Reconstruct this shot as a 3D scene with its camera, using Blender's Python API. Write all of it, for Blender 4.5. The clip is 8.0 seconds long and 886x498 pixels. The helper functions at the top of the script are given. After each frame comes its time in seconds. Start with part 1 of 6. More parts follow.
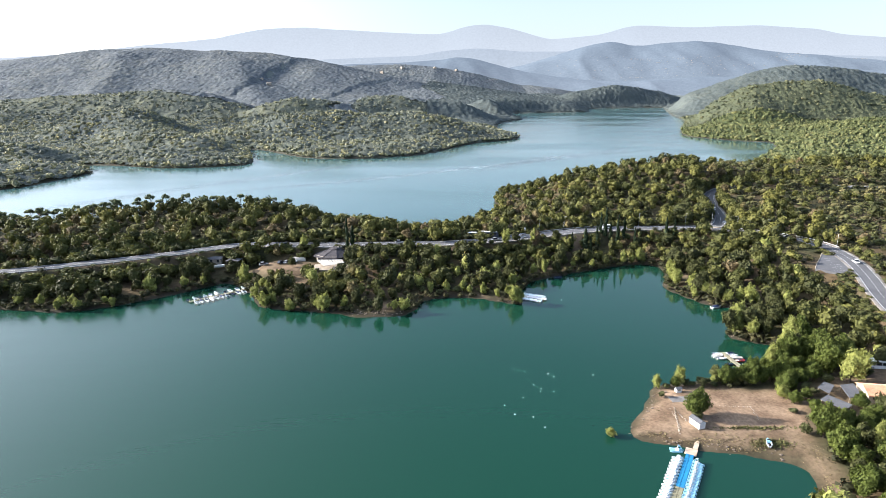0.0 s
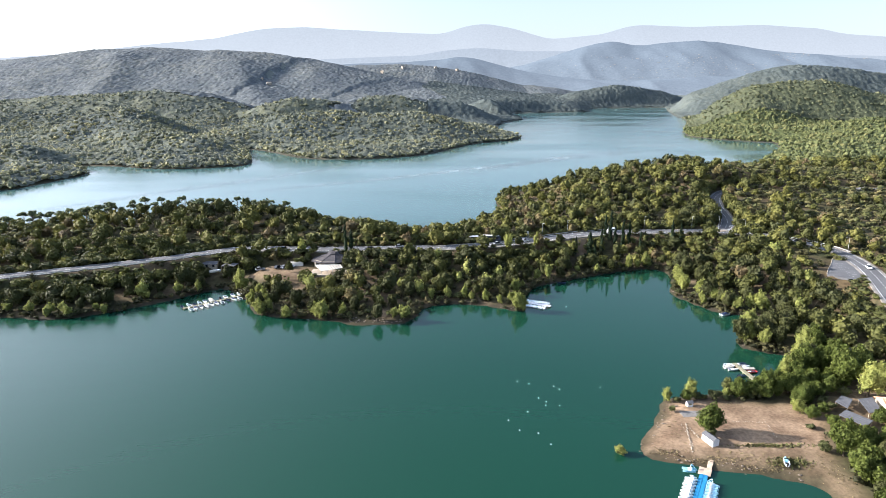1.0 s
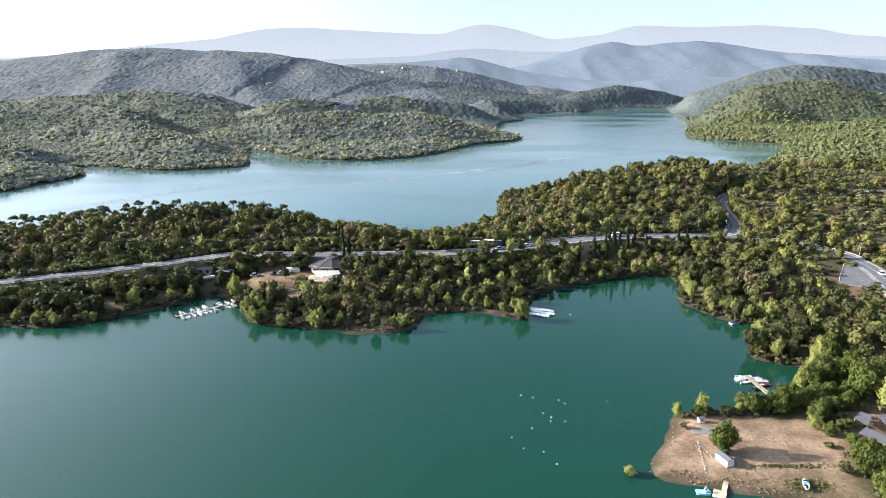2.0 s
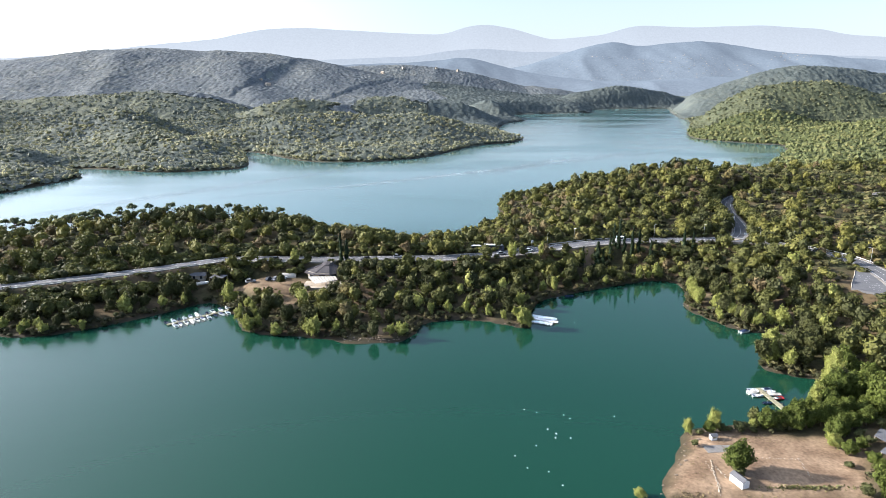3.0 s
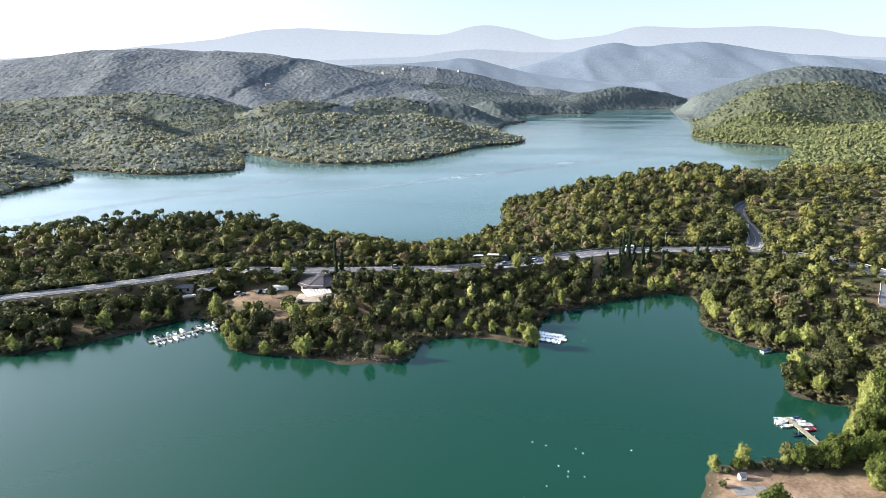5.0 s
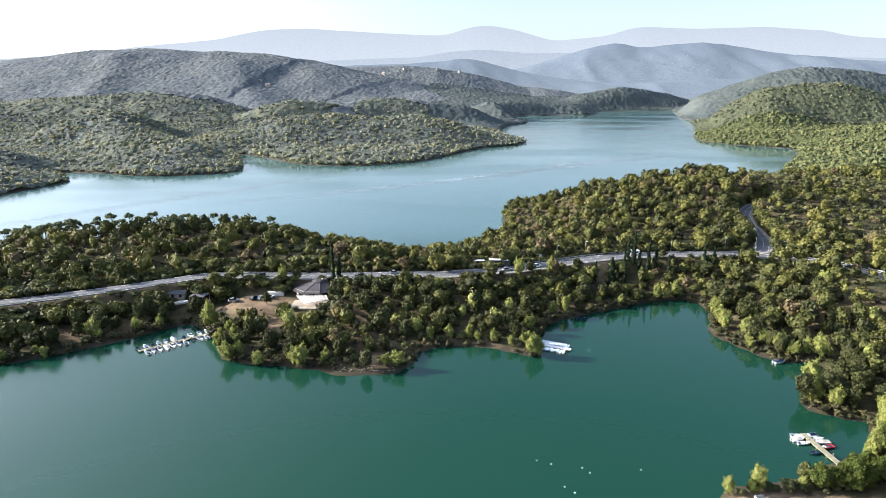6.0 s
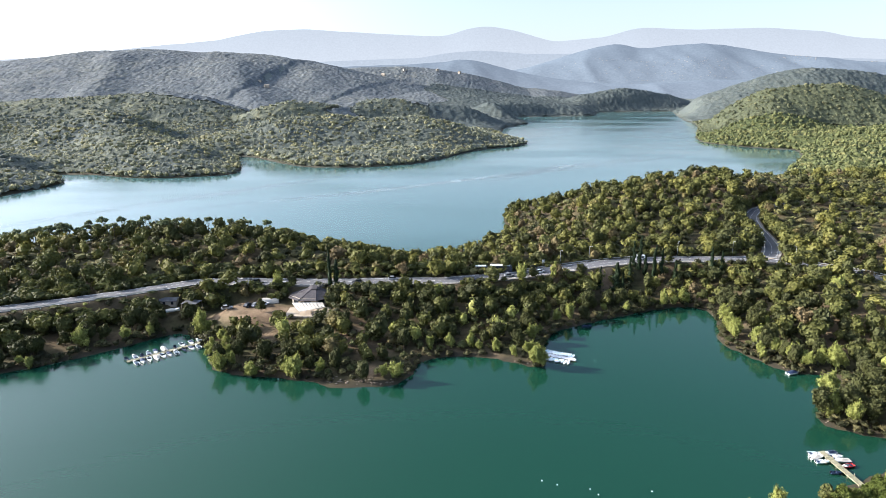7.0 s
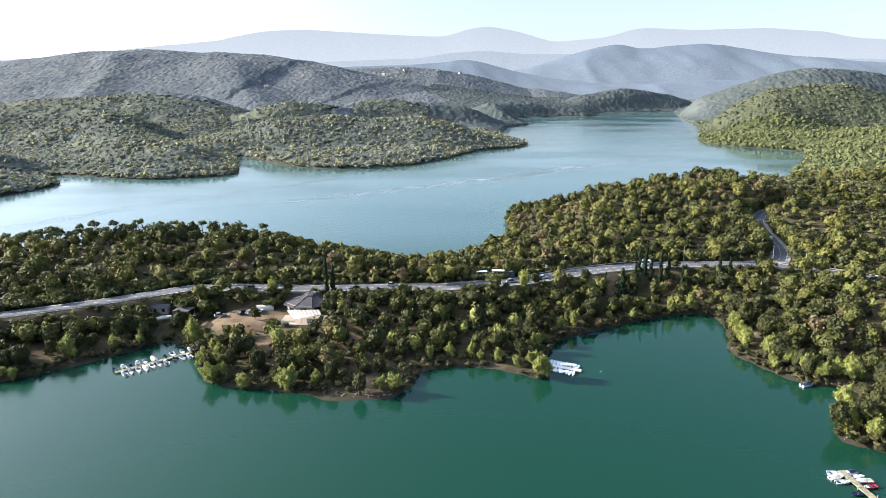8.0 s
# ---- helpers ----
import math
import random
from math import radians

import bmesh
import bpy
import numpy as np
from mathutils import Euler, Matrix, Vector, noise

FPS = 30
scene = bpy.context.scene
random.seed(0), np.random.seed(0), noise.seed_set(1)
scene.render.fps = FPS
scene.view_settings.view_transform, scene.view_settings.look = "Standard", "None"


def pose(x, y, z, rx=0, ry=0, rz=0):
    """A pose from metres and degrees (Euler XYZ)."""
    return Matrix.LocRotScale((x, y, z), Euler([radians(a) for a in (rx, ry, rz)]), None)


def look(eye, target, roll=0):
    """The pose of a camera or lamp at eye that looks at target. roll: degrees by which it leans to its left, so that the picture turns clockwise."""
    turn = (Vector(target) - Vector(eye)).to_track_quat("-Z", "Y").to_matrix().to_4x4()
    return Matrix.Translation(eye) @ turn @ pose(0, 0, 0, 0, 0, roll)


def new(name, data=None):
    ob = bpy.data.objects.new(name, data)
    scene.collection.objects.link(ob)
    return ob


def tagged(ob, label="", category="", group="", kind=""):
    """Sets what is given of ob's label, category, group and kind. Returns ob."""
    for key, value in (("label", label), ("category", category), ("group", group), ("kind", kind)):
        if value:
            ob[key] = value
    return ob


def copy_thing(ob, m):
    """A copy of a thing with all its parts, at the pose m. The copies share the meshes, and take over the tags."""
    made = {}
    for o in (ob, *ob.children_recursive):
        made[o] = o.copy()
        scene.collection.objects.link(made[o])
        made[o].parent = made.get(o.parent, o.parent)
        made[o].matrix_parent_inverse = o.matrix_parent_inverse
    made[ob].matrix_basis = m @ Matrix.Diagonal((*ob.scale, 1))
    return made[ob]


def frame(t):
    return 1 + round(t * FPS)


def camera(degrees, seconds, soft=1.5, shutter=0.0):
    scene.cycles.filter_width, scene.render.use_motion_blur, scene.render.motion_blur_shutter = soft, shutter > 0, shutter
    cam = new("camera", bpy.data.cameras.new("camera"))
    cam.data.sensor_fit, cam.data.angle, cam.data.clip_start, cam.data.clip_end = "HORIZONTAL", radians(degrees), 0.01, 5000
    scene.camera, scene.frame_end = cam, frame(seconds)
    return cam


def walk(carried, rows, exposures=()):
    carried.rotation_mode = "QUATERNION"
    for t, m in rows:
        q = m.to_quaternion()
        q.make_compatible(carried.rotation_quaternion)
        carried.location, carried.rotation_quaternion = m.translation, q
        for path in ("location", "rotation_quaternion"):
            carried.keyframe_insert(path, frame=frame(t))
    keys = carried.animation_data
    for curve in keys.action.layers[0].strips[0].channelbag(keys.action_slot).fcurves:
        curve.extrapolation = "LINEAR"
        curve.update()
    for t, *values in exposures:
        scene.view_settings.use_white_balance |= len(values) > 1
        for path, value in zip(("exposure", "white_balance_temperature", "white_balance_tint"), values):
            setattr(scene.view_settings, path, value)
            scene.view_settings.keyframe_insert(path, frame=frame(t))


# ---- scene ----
cam = camera(70.5, 8.0, 0.7)
PATH = [
    (0, (0.68, -0.536, 86.41), (0.654, 1.394, 85.886), -0.2),
    (0.5, (0.57, 3.19, 86.51), (0.543, 5.12, 85.986), -0.2),
    (1, (0.414, 6.903, 86.69), (0.386, 8.833, 86.165), -0.2),
    (1.5, (0.362, 10.776, 86.785), (0.333, 12.705, 86.261), -0.2),
    (3, (0.288, 22.264, 86.997), (0.258, 24.194, 86.474), -0.2),
    (3.5, (0.326, 26.089, 87.058), (0.294, 28.019, 86.536), -0.2),
    (4, (0.232, 29.906, 87.202), (0.201, 31.836, 86.68), -0.2),
    (4.5, (0.15, 33.678, 87.298), (0.118, 35.609, 86.776), -0.2),
    (6, (0.067, 45.215, 87.061), (0.033, 47.147, 86.541), -0.1),
    (6.5, (0.05, 49.125, 86.989), (0.015, 51.056, 86.471), -0.1),
    (7, (-0.108, 53.021, 86.833), (-0.142, 54.952, 86.316), -0.1),
    (7.5, (-0.181, 56.832, 86.735), (-0.216, 58.764, 86.219), -0.1),
    (8, (-0.186, 60.736, 86.725), (-0.221, 62.668, 86.209), -0.1),
]
walk(cam, [(t, look(eye, target, roll)) for t, eye, target, roll in PATH], [(0, 1.5, 5850, 15)])

# ---- world, sun, exposure ----
SUN_ELEVATION, SUN_AZIMUTH = 20.5, -82.0  # degrees; the azimuth runs clockwise from +y
world = bpy.data.worlds.new("sky")
scene.world = world
world.use_nodes = True
wn, wl = world.node_tree.nodes, world.node_tree.links
sky = wn.new("ShaderNodeTexSky")
sky.sky_type = "NISHITA"
sky.sun_disc = False
sky.sun_elevation, sky.sun_rotation = radians(SUN_ELEVATION), radians(SUN_AZIMUTH)
sky.altitude, sky.air_density, sky.dust_density, sky.ozone_density = 200, 1.0, 1.5, 1.0
wn["Background"].inputs["Strength"].default_value = 0.09
haze = wn.new("ShaderNodeMix")  # thin morning haze, denser towards the horizon
haze.data_type = "RGBA"
haze.inputs[7].default_value = (3.5, 3.85, 4.25, 1)
ray, upward, thinner = wn.new("ShaderNodeTexCoord"), wn.new("ShaderNodeSeparateXYZ"), wn.new("ShaderNodeMapRange")
thinner.inputs[1].default_value, thinner.inputs[2].default_value = 0.1, 0.45
thinner.inputs[3].default_value, thinner.inputs[4].default_value = 0.5, 0.04
wl.new(ray.outputs["Generated"], upward.inputs[0])
wl.new(upward.outputs[2], thinner.inputs[0])
wl.new(thinner.outputs[0], haze.inputs[0])
wl.new(sky.outputs[0], haze.inputs[6])
a, e = radians(SUN_AZIMUTH), radians(SUN_ELEVATION)
sunward, spread_out, glare, bright = (wn.new("ShaderNodeVectorMath") for _ in range(2)), wn.new("ShaderNodeMath"), wn.new("ShaderNodeMath"), wn.new("ShaderNodeMix")
along_sun, aureole = sunward  # the haze glows in a broad ring round the sun
along_sun.operation = "DOT_PRODUCT"
along_sun.inputs[1].default_value = (math.sin(a) * math.cos(e), math.cos(a) * math.cos(e), math.sin(e))
wl.new(ray.outputs["Generated"], along_sun.inputs[0])
spread_out.operation, glare.operation, aureole.operation = "MAXIMUM", "POWER", "SCALE"
spread_out.inputs[1].default_value, glare.inputs[1].default_value = 0.0, 3.0
wl.new(along_sun.outputs["Value"], spread_out.inputs[0])
wl.new(spread_out.outputs[0], glare.inputs[0])
aureole.inputs[0].default_value = (12.0, 12.3, 12.0)
wl.new(glare.outputs[0], aureole.inputs["Scale"])
bright.data_type, bright.blend_type = "RGBA", "ADD"
bright.inputs[0].default_value = 1.0
wl.new(haze.outputs[2], bright.inputs[6])
wl.new(aureole.outputs[0], bright.inputs[7])
wl.new(bright.outputs[2], wn["Background"].inputs["Color"])
sun = new("sun", bpy.data.lights.new("sun", "SUN"))
sun.data.energy, sun.data.angle, sun.data.color = 5.6, radians(0.6), (1.0, 0.91, 0.76)
sun.matrix_world = look((-900, 0, 600), (-900 - math.sin(a) * math.cos(e), -math.cos(a) * math.cos(e), 600 - math.sin(e)))


# ---- materials ----
def material(name, base, rough=0.7, metal=0.0, vary=0.15, scale=3.0, bump=0.0, fine=None, second=None, spec=0.3):
    """A surface with broad and fine variation of its colour, and relief. second: a colour for the broad patches."""
    m = bpy.data.materials.new(name)
    m.use_nodes = True
    n, l = m.node_tree.nodes, m.node_tree.links
    p = n["Principled BSDF"]
    p.inputs["Roughness"].default_value, p.inputs["Metallic"].default_value = rough, metal
    p.inputs["Specular IOR Level"].default_value = spec
    geo = n.new("ShaderNodeNewGeometry")
    broad, small = n.new("ShaderNodeTexNoise"), n.new("ShaderNodeTexNoise")
    broad.inputs["Scale"].default_value, small.inputs["Scale"].default_value = scale, fine or scale * 9
    broad.inputs["Detail"].default_value, small.inputs["Detail"].default_value = 3, 2
    l.new(geo.outputs["Position"], broad.inputs["Vector"])
    l.new(geo.outputs["Position"], small.inputs["Vector"])
    ramp = n.new("ShaderNodeMix")
    ramp.data_type = "RGBA"
    other = second or [c * (1 - 1.6 * vary) for c in base]
    ramp.inputs[6].default_value, ramp.inputs[7].default_value = (*base, 1), (*other, 1)
    spread = n.new("ShaderNodeMapRange")
    spread.inputs[1].default_value, spread.inputs[2].default_value = 0.35, 0.65
    l.new(broad.outputs[0], spread.inputs[0])
    l.new(spread.outputs[0], ramp.inputs[0])
    grain = n.new("ShaderNodeMapRange")
    grain.inputs[1].default_value, grain.inputs[2].default_value = 0.25, 0.75
    grain.inputs[3].default_value, grain.inputs[4].default_value = 1 - vary, 1 + vary
    l.new(small.outputs[0], grain.inputs[0])
    scaled = n.new("ShaderNodeVectorMath")
    scaled.operation = "SCALE"
    l.new(ramp.outputs[2], scaled.inputs[0])
    l.new(grain.outputs[0], scaled.inputs["Scale"])
    l.new(scaled.outputs[0], p.inputs["Base Color"])
    if bump:
        b = n.new("ShaderNodeBump")
        b.inputs["Strength"].default_value, b.inputs["Distance"].default_value = 0.8, bump
        l.new(small.outputs[0], b.inputs["Height"])
        l.new(b.outputs[0], p.inputs["Normal"])
    return m


def foliage(name, dark, light, third, thin=0.14, rough=0.65, grain=0.9, spread=0.38, turned=None):
    """Leaves: the tint of each tree runs from dark over light to third, and to turned at the very end; some light passes through."""
    m = bpy.data.materials.new(name)
    m.use_nodes = True
    n, l = m.node_tree.nodes, m.node_tree.links
    p = n["Principled BSDF"]
    p.inputs["Roughness"].default_value = rough
    p.inputs["Specular IOR Level"].default_value = 0.12
    at = n.new("ShaderNodeAttribute")
    at.attribute_name = "tint"
    info = n.new("ShaderNodeObjectInfo")
    both = n.new("ShaderNodeMath")
    both.operation = "MULTIPLY_ADD"
    both.inputs[1].default_value = 0.16
    l.new(info.outputs["Random"], both.inputs[0])
    l.new(at.outputs["Fac"], both.inputs[2])
    ramp = n.new("ShaderNodeValToRGB")
    ramp.color_ramp.elements[0].color, ramp.color_ramp.elements[1].color = (*dark, 1), (*third, 1)
    mid = ramp.color_ramp.elements.new(0.5)
    mid.color = (*light, 1)
    if turned:
        ramp.color_ramp.elements.new(0.9).color = (*third, 1)
        ramp.color_ramp.elements[-1].color = (*turned, 1)
    l.new(both.outputs[0], ramp.inputs[0])
    geo, noise_tex = n.new("ShaderNodeNewGeometry"), n.new("ShaderNodeTexNoise")
    noise_tex.inputs["Scale"].default_value, noise_tex.inputs["Detail"].default_value = grain, 3
    l.new(geo.outputs["Position"], noise_tex.inputs["Vector"])
    grey = n.new("ShaderNodeMapRange")
    grey.inputs[1].default_value, grey.inputs[2].default_value = 0.3, 0.7
    grey.inputs[3].default_value, grey.inputs[4].default_value = 1 - spread, 1 + spread * 0.93
    l.new(noise_tex.outputs[0], grey.inputs[0])
    scaled = n.new("ShaderNodeVectorMath")
    scaled.operation = "SCALE"
    l.new(ramp.outputs[0], scaled.inputs[0])
    l.new(grey.outputs[0], scaled.inputs["Scale"])
    l.new(scaled.outputs[0], p.inputs["Base Color"])
    see, mix = n.new("ShaderNodeBsdfTranslucent"), n.new("ShaderNodeMixShader")
    l.new(scaled.outputs[0], see.inputs["Color"])
    mix.inputs[0].default_value = thin
    l.new(p.outputs[0], mix.inputs[1])
    l.new(see.outputs[0], mix.inputs[2])
    l.new(mix.outputs[0], n["Material Output"].inputs["Surface"])
    return m


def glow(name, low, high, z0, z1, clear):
    """Distance: ridges far away, haze painted as emission, paler towards the valley air."""
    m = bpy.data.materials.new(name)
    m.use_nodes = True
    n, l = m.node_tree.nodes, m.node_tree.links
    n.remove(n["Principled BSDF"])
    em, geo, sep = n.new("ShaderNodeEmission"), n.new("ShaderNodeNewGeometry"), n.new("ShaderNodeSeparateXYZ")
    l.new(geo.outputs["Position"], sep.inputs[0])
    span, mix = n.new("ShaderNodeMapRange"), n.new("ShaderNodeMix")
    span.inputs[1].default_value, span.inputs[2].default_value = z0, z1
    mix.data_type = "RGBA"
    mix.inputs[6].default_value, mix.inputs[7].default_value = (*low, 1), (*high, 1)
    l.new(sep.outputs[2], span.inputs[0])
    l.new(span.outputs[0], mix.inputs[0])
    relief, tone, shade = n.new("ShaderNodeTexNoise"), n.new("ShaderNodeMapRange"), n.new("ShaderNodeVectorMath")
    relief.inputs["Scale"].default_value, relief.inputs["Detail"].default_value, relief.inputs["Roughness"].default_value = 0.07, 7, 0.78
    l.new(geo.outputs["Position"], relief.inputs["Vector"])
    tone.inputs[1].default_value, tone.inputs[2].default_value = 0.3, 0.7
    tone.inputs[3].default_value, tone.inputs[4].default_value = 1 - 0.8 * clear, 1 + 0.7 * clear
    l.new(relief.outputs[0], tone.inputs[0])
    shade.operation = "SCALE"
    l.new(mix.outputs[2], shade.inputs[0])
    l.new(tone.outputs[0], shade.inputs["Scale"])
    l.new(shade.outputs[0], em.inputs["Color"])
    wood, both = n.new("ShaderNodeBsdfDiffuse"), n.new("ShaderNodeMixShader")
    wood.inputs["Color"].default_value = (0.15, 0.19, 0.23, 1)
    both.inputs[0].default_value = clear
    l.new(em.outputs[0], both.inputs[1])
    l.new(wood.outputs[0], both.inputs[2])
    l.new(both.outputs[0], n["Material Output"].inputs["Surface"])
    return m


def water_material():
    m = bpy.data.materials.new("lake_water")
    m.use_nodes = True
    n, l = m.node_tree.nodes, m.node_tree.links
    p = n["Principled BSDF"]
    p.inputs["IOR"].default_value = 1.33
    p.inputs["Specular IOR Level"].default_value = 0.5
    geo = n.new("ShaderNodeNewGeometry")
    stretch = n.new("ShaderNodeMapping")
    stretch.inputs["Rotation"].default_value = (0, 0, radians(12))
    stretch.inputs["Scale"].default_value = (0.35, 1.0, 1.0)
    l.new(geo.outputs["Position"], stretch.inputs["Vector"])
    ripple, swell, patch = (n.new("ShaderNodeTexNoise") for _ in range(3))
    for node, scale, detail in ((ripple, 1.6, 2), (swell, 0.22, 3), (patch, 0.012, 4)):
        node.inputs["Scale"].default_value, node.inputs["Detail"].default_value = scale, detail
        l.new(stretch.outputs[0], node.inputs["Vector"])
    colour = n.new("ShaderNodeMix")
    colour.data_type = "RGBA"
    colour.inputs[6].default_value, colour.inputs[7].default_value = (0.0060, 0.0355, 0.0195, 1), (0.0068, 0.040, 0.0235, 1)
    l.new(patch.outputs[0], colour.inputs[0])
    lake_haze, where, far_out = n.new("ShaderNodeMix"), n.new("ShaderNodeSeparateXYZ"), n.new("ShaderNodeMapRange")  # the open lake is painted paler, for haze and sky sheen
    lake_haze.data_type = "RGBA"
    lake_haze.inputs[7].default_value = (0.052, 0.108, 0.102, 1)
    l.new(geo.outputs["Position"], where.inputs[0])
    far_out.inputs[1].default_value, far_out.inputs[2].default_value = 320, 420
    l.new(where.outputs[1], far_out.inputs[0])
    l.new(far_out.outputs[0], lake_haze.inputs[0])
    l.new(colour.outputs[2], lake_haze.inputs[6])
    l.new(lake_haze.outputs[2], p.inputs["Base Color"])
    rough = n.new("ShaderNodeMapRange")
    rough.inputs[1].default_value, rough.inputs[2].default_value = 0.4, 0.62
    rough.inputs[3].default_value, rough.inputs[4].default_value = 0.07, 0.19
    l.new(patch.outputs[0], rough.inputs[0])
    l.new(rough.outputs[0], p.inputs["Roughness"])
    b1, b2 = n.new("ShaderNodeBump"), n.new("ShaderNodeBump")
    b1.inputs["Strength"].default_value, b1.inputs["Distance"].default_value = 0.2, 0.03
    b2.inputs["Strength"].default_value, b2.inputs["Distance"].default_value = 0.2, 0.2
    l.new(ripple.outputs[0], b1.inputs["Height"])
    l.new(swell.outputs[0], b2.inputs["Height"])
    l.new(b2.outputs[0], b1.inputs["Normal"])
    l.new(b1.outputs[0], p.inputs["Normal"])
    return m


def ground_material():
    """Forest floor, with dry grass and bare pink-tan sand where the attribute bare says so."""
    m = material("ground_soil", (0.042, 0.045, 0.02), 0.95, vary=0.35, scale=0.05, fine=0.6, second=(0.085, 0.062, 0.034), bump=0.25, spec=0.1)
    n, l = m.node_tree.nodes, m.node_tree.links
    p = n["Principled BSDF"]
    old = p.inputs["Base Color"].links[0].from_socket
    at = n.new("ShaderNodeAttribute")
    at.attribute_name = "bare"
    geo, noise_tex, fine = n.new("ShaderNodeNewGeometry"), n.new("ShaderNodeTexNoise"), n.new("ShaderNodeTexNoise")
    noise_tex.inputs["Scale"].default_value, noise_tex.inputs["Detail"].default_value = 0.18, 5
    fine.inputs["Scale"].default_value, fine.inputs["Detail"].default_value = 1.4, 4
    l.new(geo.outputs["Position"], noise_tex.inputs["Vector"])
    l.new(geo.outputs["Position"], fine.inputs["Vector"])
    sand = n.new("ShaderNodeValToRGB")
    sand.color_ramp.elements[0].position, sand.color_ramp.elements[1].position = 0.36, 0.62
    sand.color_ramp.elements[0].color, sand.color_ramp.elements[1].color = (0.150, 0.101, 0.064, 1), (0.272, 0.192, 0.124, 1)
    l.new(noise_tex.outputs[0], sand.inputs[0])
    grain = n.new("ShaderNodeMapRange")
    grain.inputs[1].default_value, grain.inputs[2].default_value = 0.3, 0.7
    grain.inputs[3].default_value, grain.inputs[4].default_value = 0.72, 1.2
    l.new(fine.outputs[0], grain.inputs[0])
    scaled = n.new("ShaderNodeVectorMath")
    scaled.operation = "SCALE"
    l.new(sand.outputs[0], scaled.inputs[0])
    l.new(grain.outputs[0], scaled.inputs["Scale"])
    mix = n.new("ShaderNodeMix")
    mix.data_type = "RGBA"
    l.new(at.outputs["Fac"], mix.inputs[0])
    l.new(old, mix.inputs[6])
    l.new(scaled.outputs[0], mix.inputs[7])
    # far ground is tinted pale grey-green by distance, as painted haze
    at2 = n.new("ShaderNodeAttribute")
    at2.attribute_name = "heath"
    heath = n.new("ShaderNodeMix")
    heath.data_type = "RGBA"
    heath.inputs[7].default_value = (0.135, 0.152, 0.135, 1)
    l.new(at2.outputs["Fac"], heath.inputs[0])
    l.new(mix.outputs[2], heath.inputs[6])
    at3, wet = n.new("ShaderNodeAttribute"), n.new("ShaderNodeMix")  # wet mud and stones at the waterline
    at3.attribute_name = "wet"
    wet.data_type = "RGBA"
    wet.inputs[7].default_value = (0.036, 0.032, 0.023, 1)
    l.new(at3.outputs["Fac"], wet.inputs[0])
    l.new(heath.outputs[2], wet.inputs[6])
    l.new(wet.outputs[2], p.inputs["Base Color"])
    return m


GROUND, WATER = ground_material(), water_material()
ASPHALT = material("asphalt", (0.115, 0.115, 0.118), 0.9, vary=0.15, scale=0.15, fine=3)
LANE_PAINT = material("lane_paint", (0.75, 0.75, 0.72), 0.6, vary=0.1)
GRAVEL = material("pale_gravel", (0.42, 0.36, 0.28), 0.95, vary=0.2, scale=0.2, fine=3, second=(0.3, 0.25, 0.19))
SHOULDER = material("pale_road_shoulder", (0.27, 0.245, 0.21), 0.95, vary=0.25, scale=0.2, fine=2)
BARK = material("bark", (0.12, 0.09, 0.065), 0.9, vary=0.3, scale=2, bump=0.03)
OAK = foliage("oak_leaves", (0.038, 0.042, 0.017), (0.084, 0.088, 0.025), (0.142, 0.136, 0.035), thin=0.16, turned=(0.13, 0.10, 0.05))
ASH = foliage("ash_leaves", (0.060, 0.078, 0.016), (0.112, 0.133, 0.028), (0.19, 0.195, 0.050), thin=0.28)
WILLOW = foliage("willow_leaves", (0.19, 0.205, 0.055), (0.27, 0.28, 0.078), (0.35, 0.345, 0.115), thin=0.3)
PINE = foliage("pine_needles", (0.095, 0.115, 0.06), (0.125, 0.145, 0.072), (0.16, 0.17, 0.085), thin=0.4)
CYPRESS = foliage("cypress_leaves", (0.012, 0.022, 0.010), (0.022, 0.036, 0.014), (0.03, 0.045, 0.018), thin=0.1)
# leaf colour darkened so that gaps between the trees read as shade
UNDERWOOD = foliage("undergrowth_leaves", (0.024, 0.025, 0.012), (0.044, 0.045, 0.019), (0.088, 0.078, 0.033))
DRY_GRASS = foliage("dry_grass_blades", (0.14, 0.115, 0.055), (0.19, 0.15, 0.075), (0.23, 0.18, 0.10), thin=0.3)
SCRUB = foliage("scrub_leaves", (0.055, 0.062, 0.024), (0.095, 0.100, 0.036), (0.15, 0.132, 0.056), thin=0.2)
HILL_WOOD = foliage("hill_oak_leaves", (0.066, 0.080, 0.034), (0.108, 0.120, 0.046), (0.155, 0.150, 0.060), thin=0.2, grain=0.5, spread=0.5)
END_WOOD = foliage("lake_end_oak_leaves", (0.078, 0.090, 0.056), (0.118, 0.128, 0.070), (0.165, 0.162, 0.085), thin=0.3, grain=0.45, spread=0.5)
# these three carry distance haze in their leaf colours, pale and bluish
LATE_WOOD = foliage("hazed_end_oak_leaves", (0.085, 0.105, 0.104), (0.112, 0.131, 0.120), (0.142, 0.158, 0.134), thin=0.35, grain=0.35, spread=0.45)
WEST_WOOD = foliage("hazed_west_oak_leaves", (0.126, 0.145, 0.126), (0.204, 0.216, 0.152), (0.280, 0.270, 0.146), thin=0.4, grain=0.5, spread=0.42)
FAR_WOOD = foliage("hazed_far_oak_leaves", (0.168, 0.191, 0.208), (0.243, 0.263, 0.260), (0.336, 0.338, 0.284), thin=0.5, grain=0.3, spread=0.34)

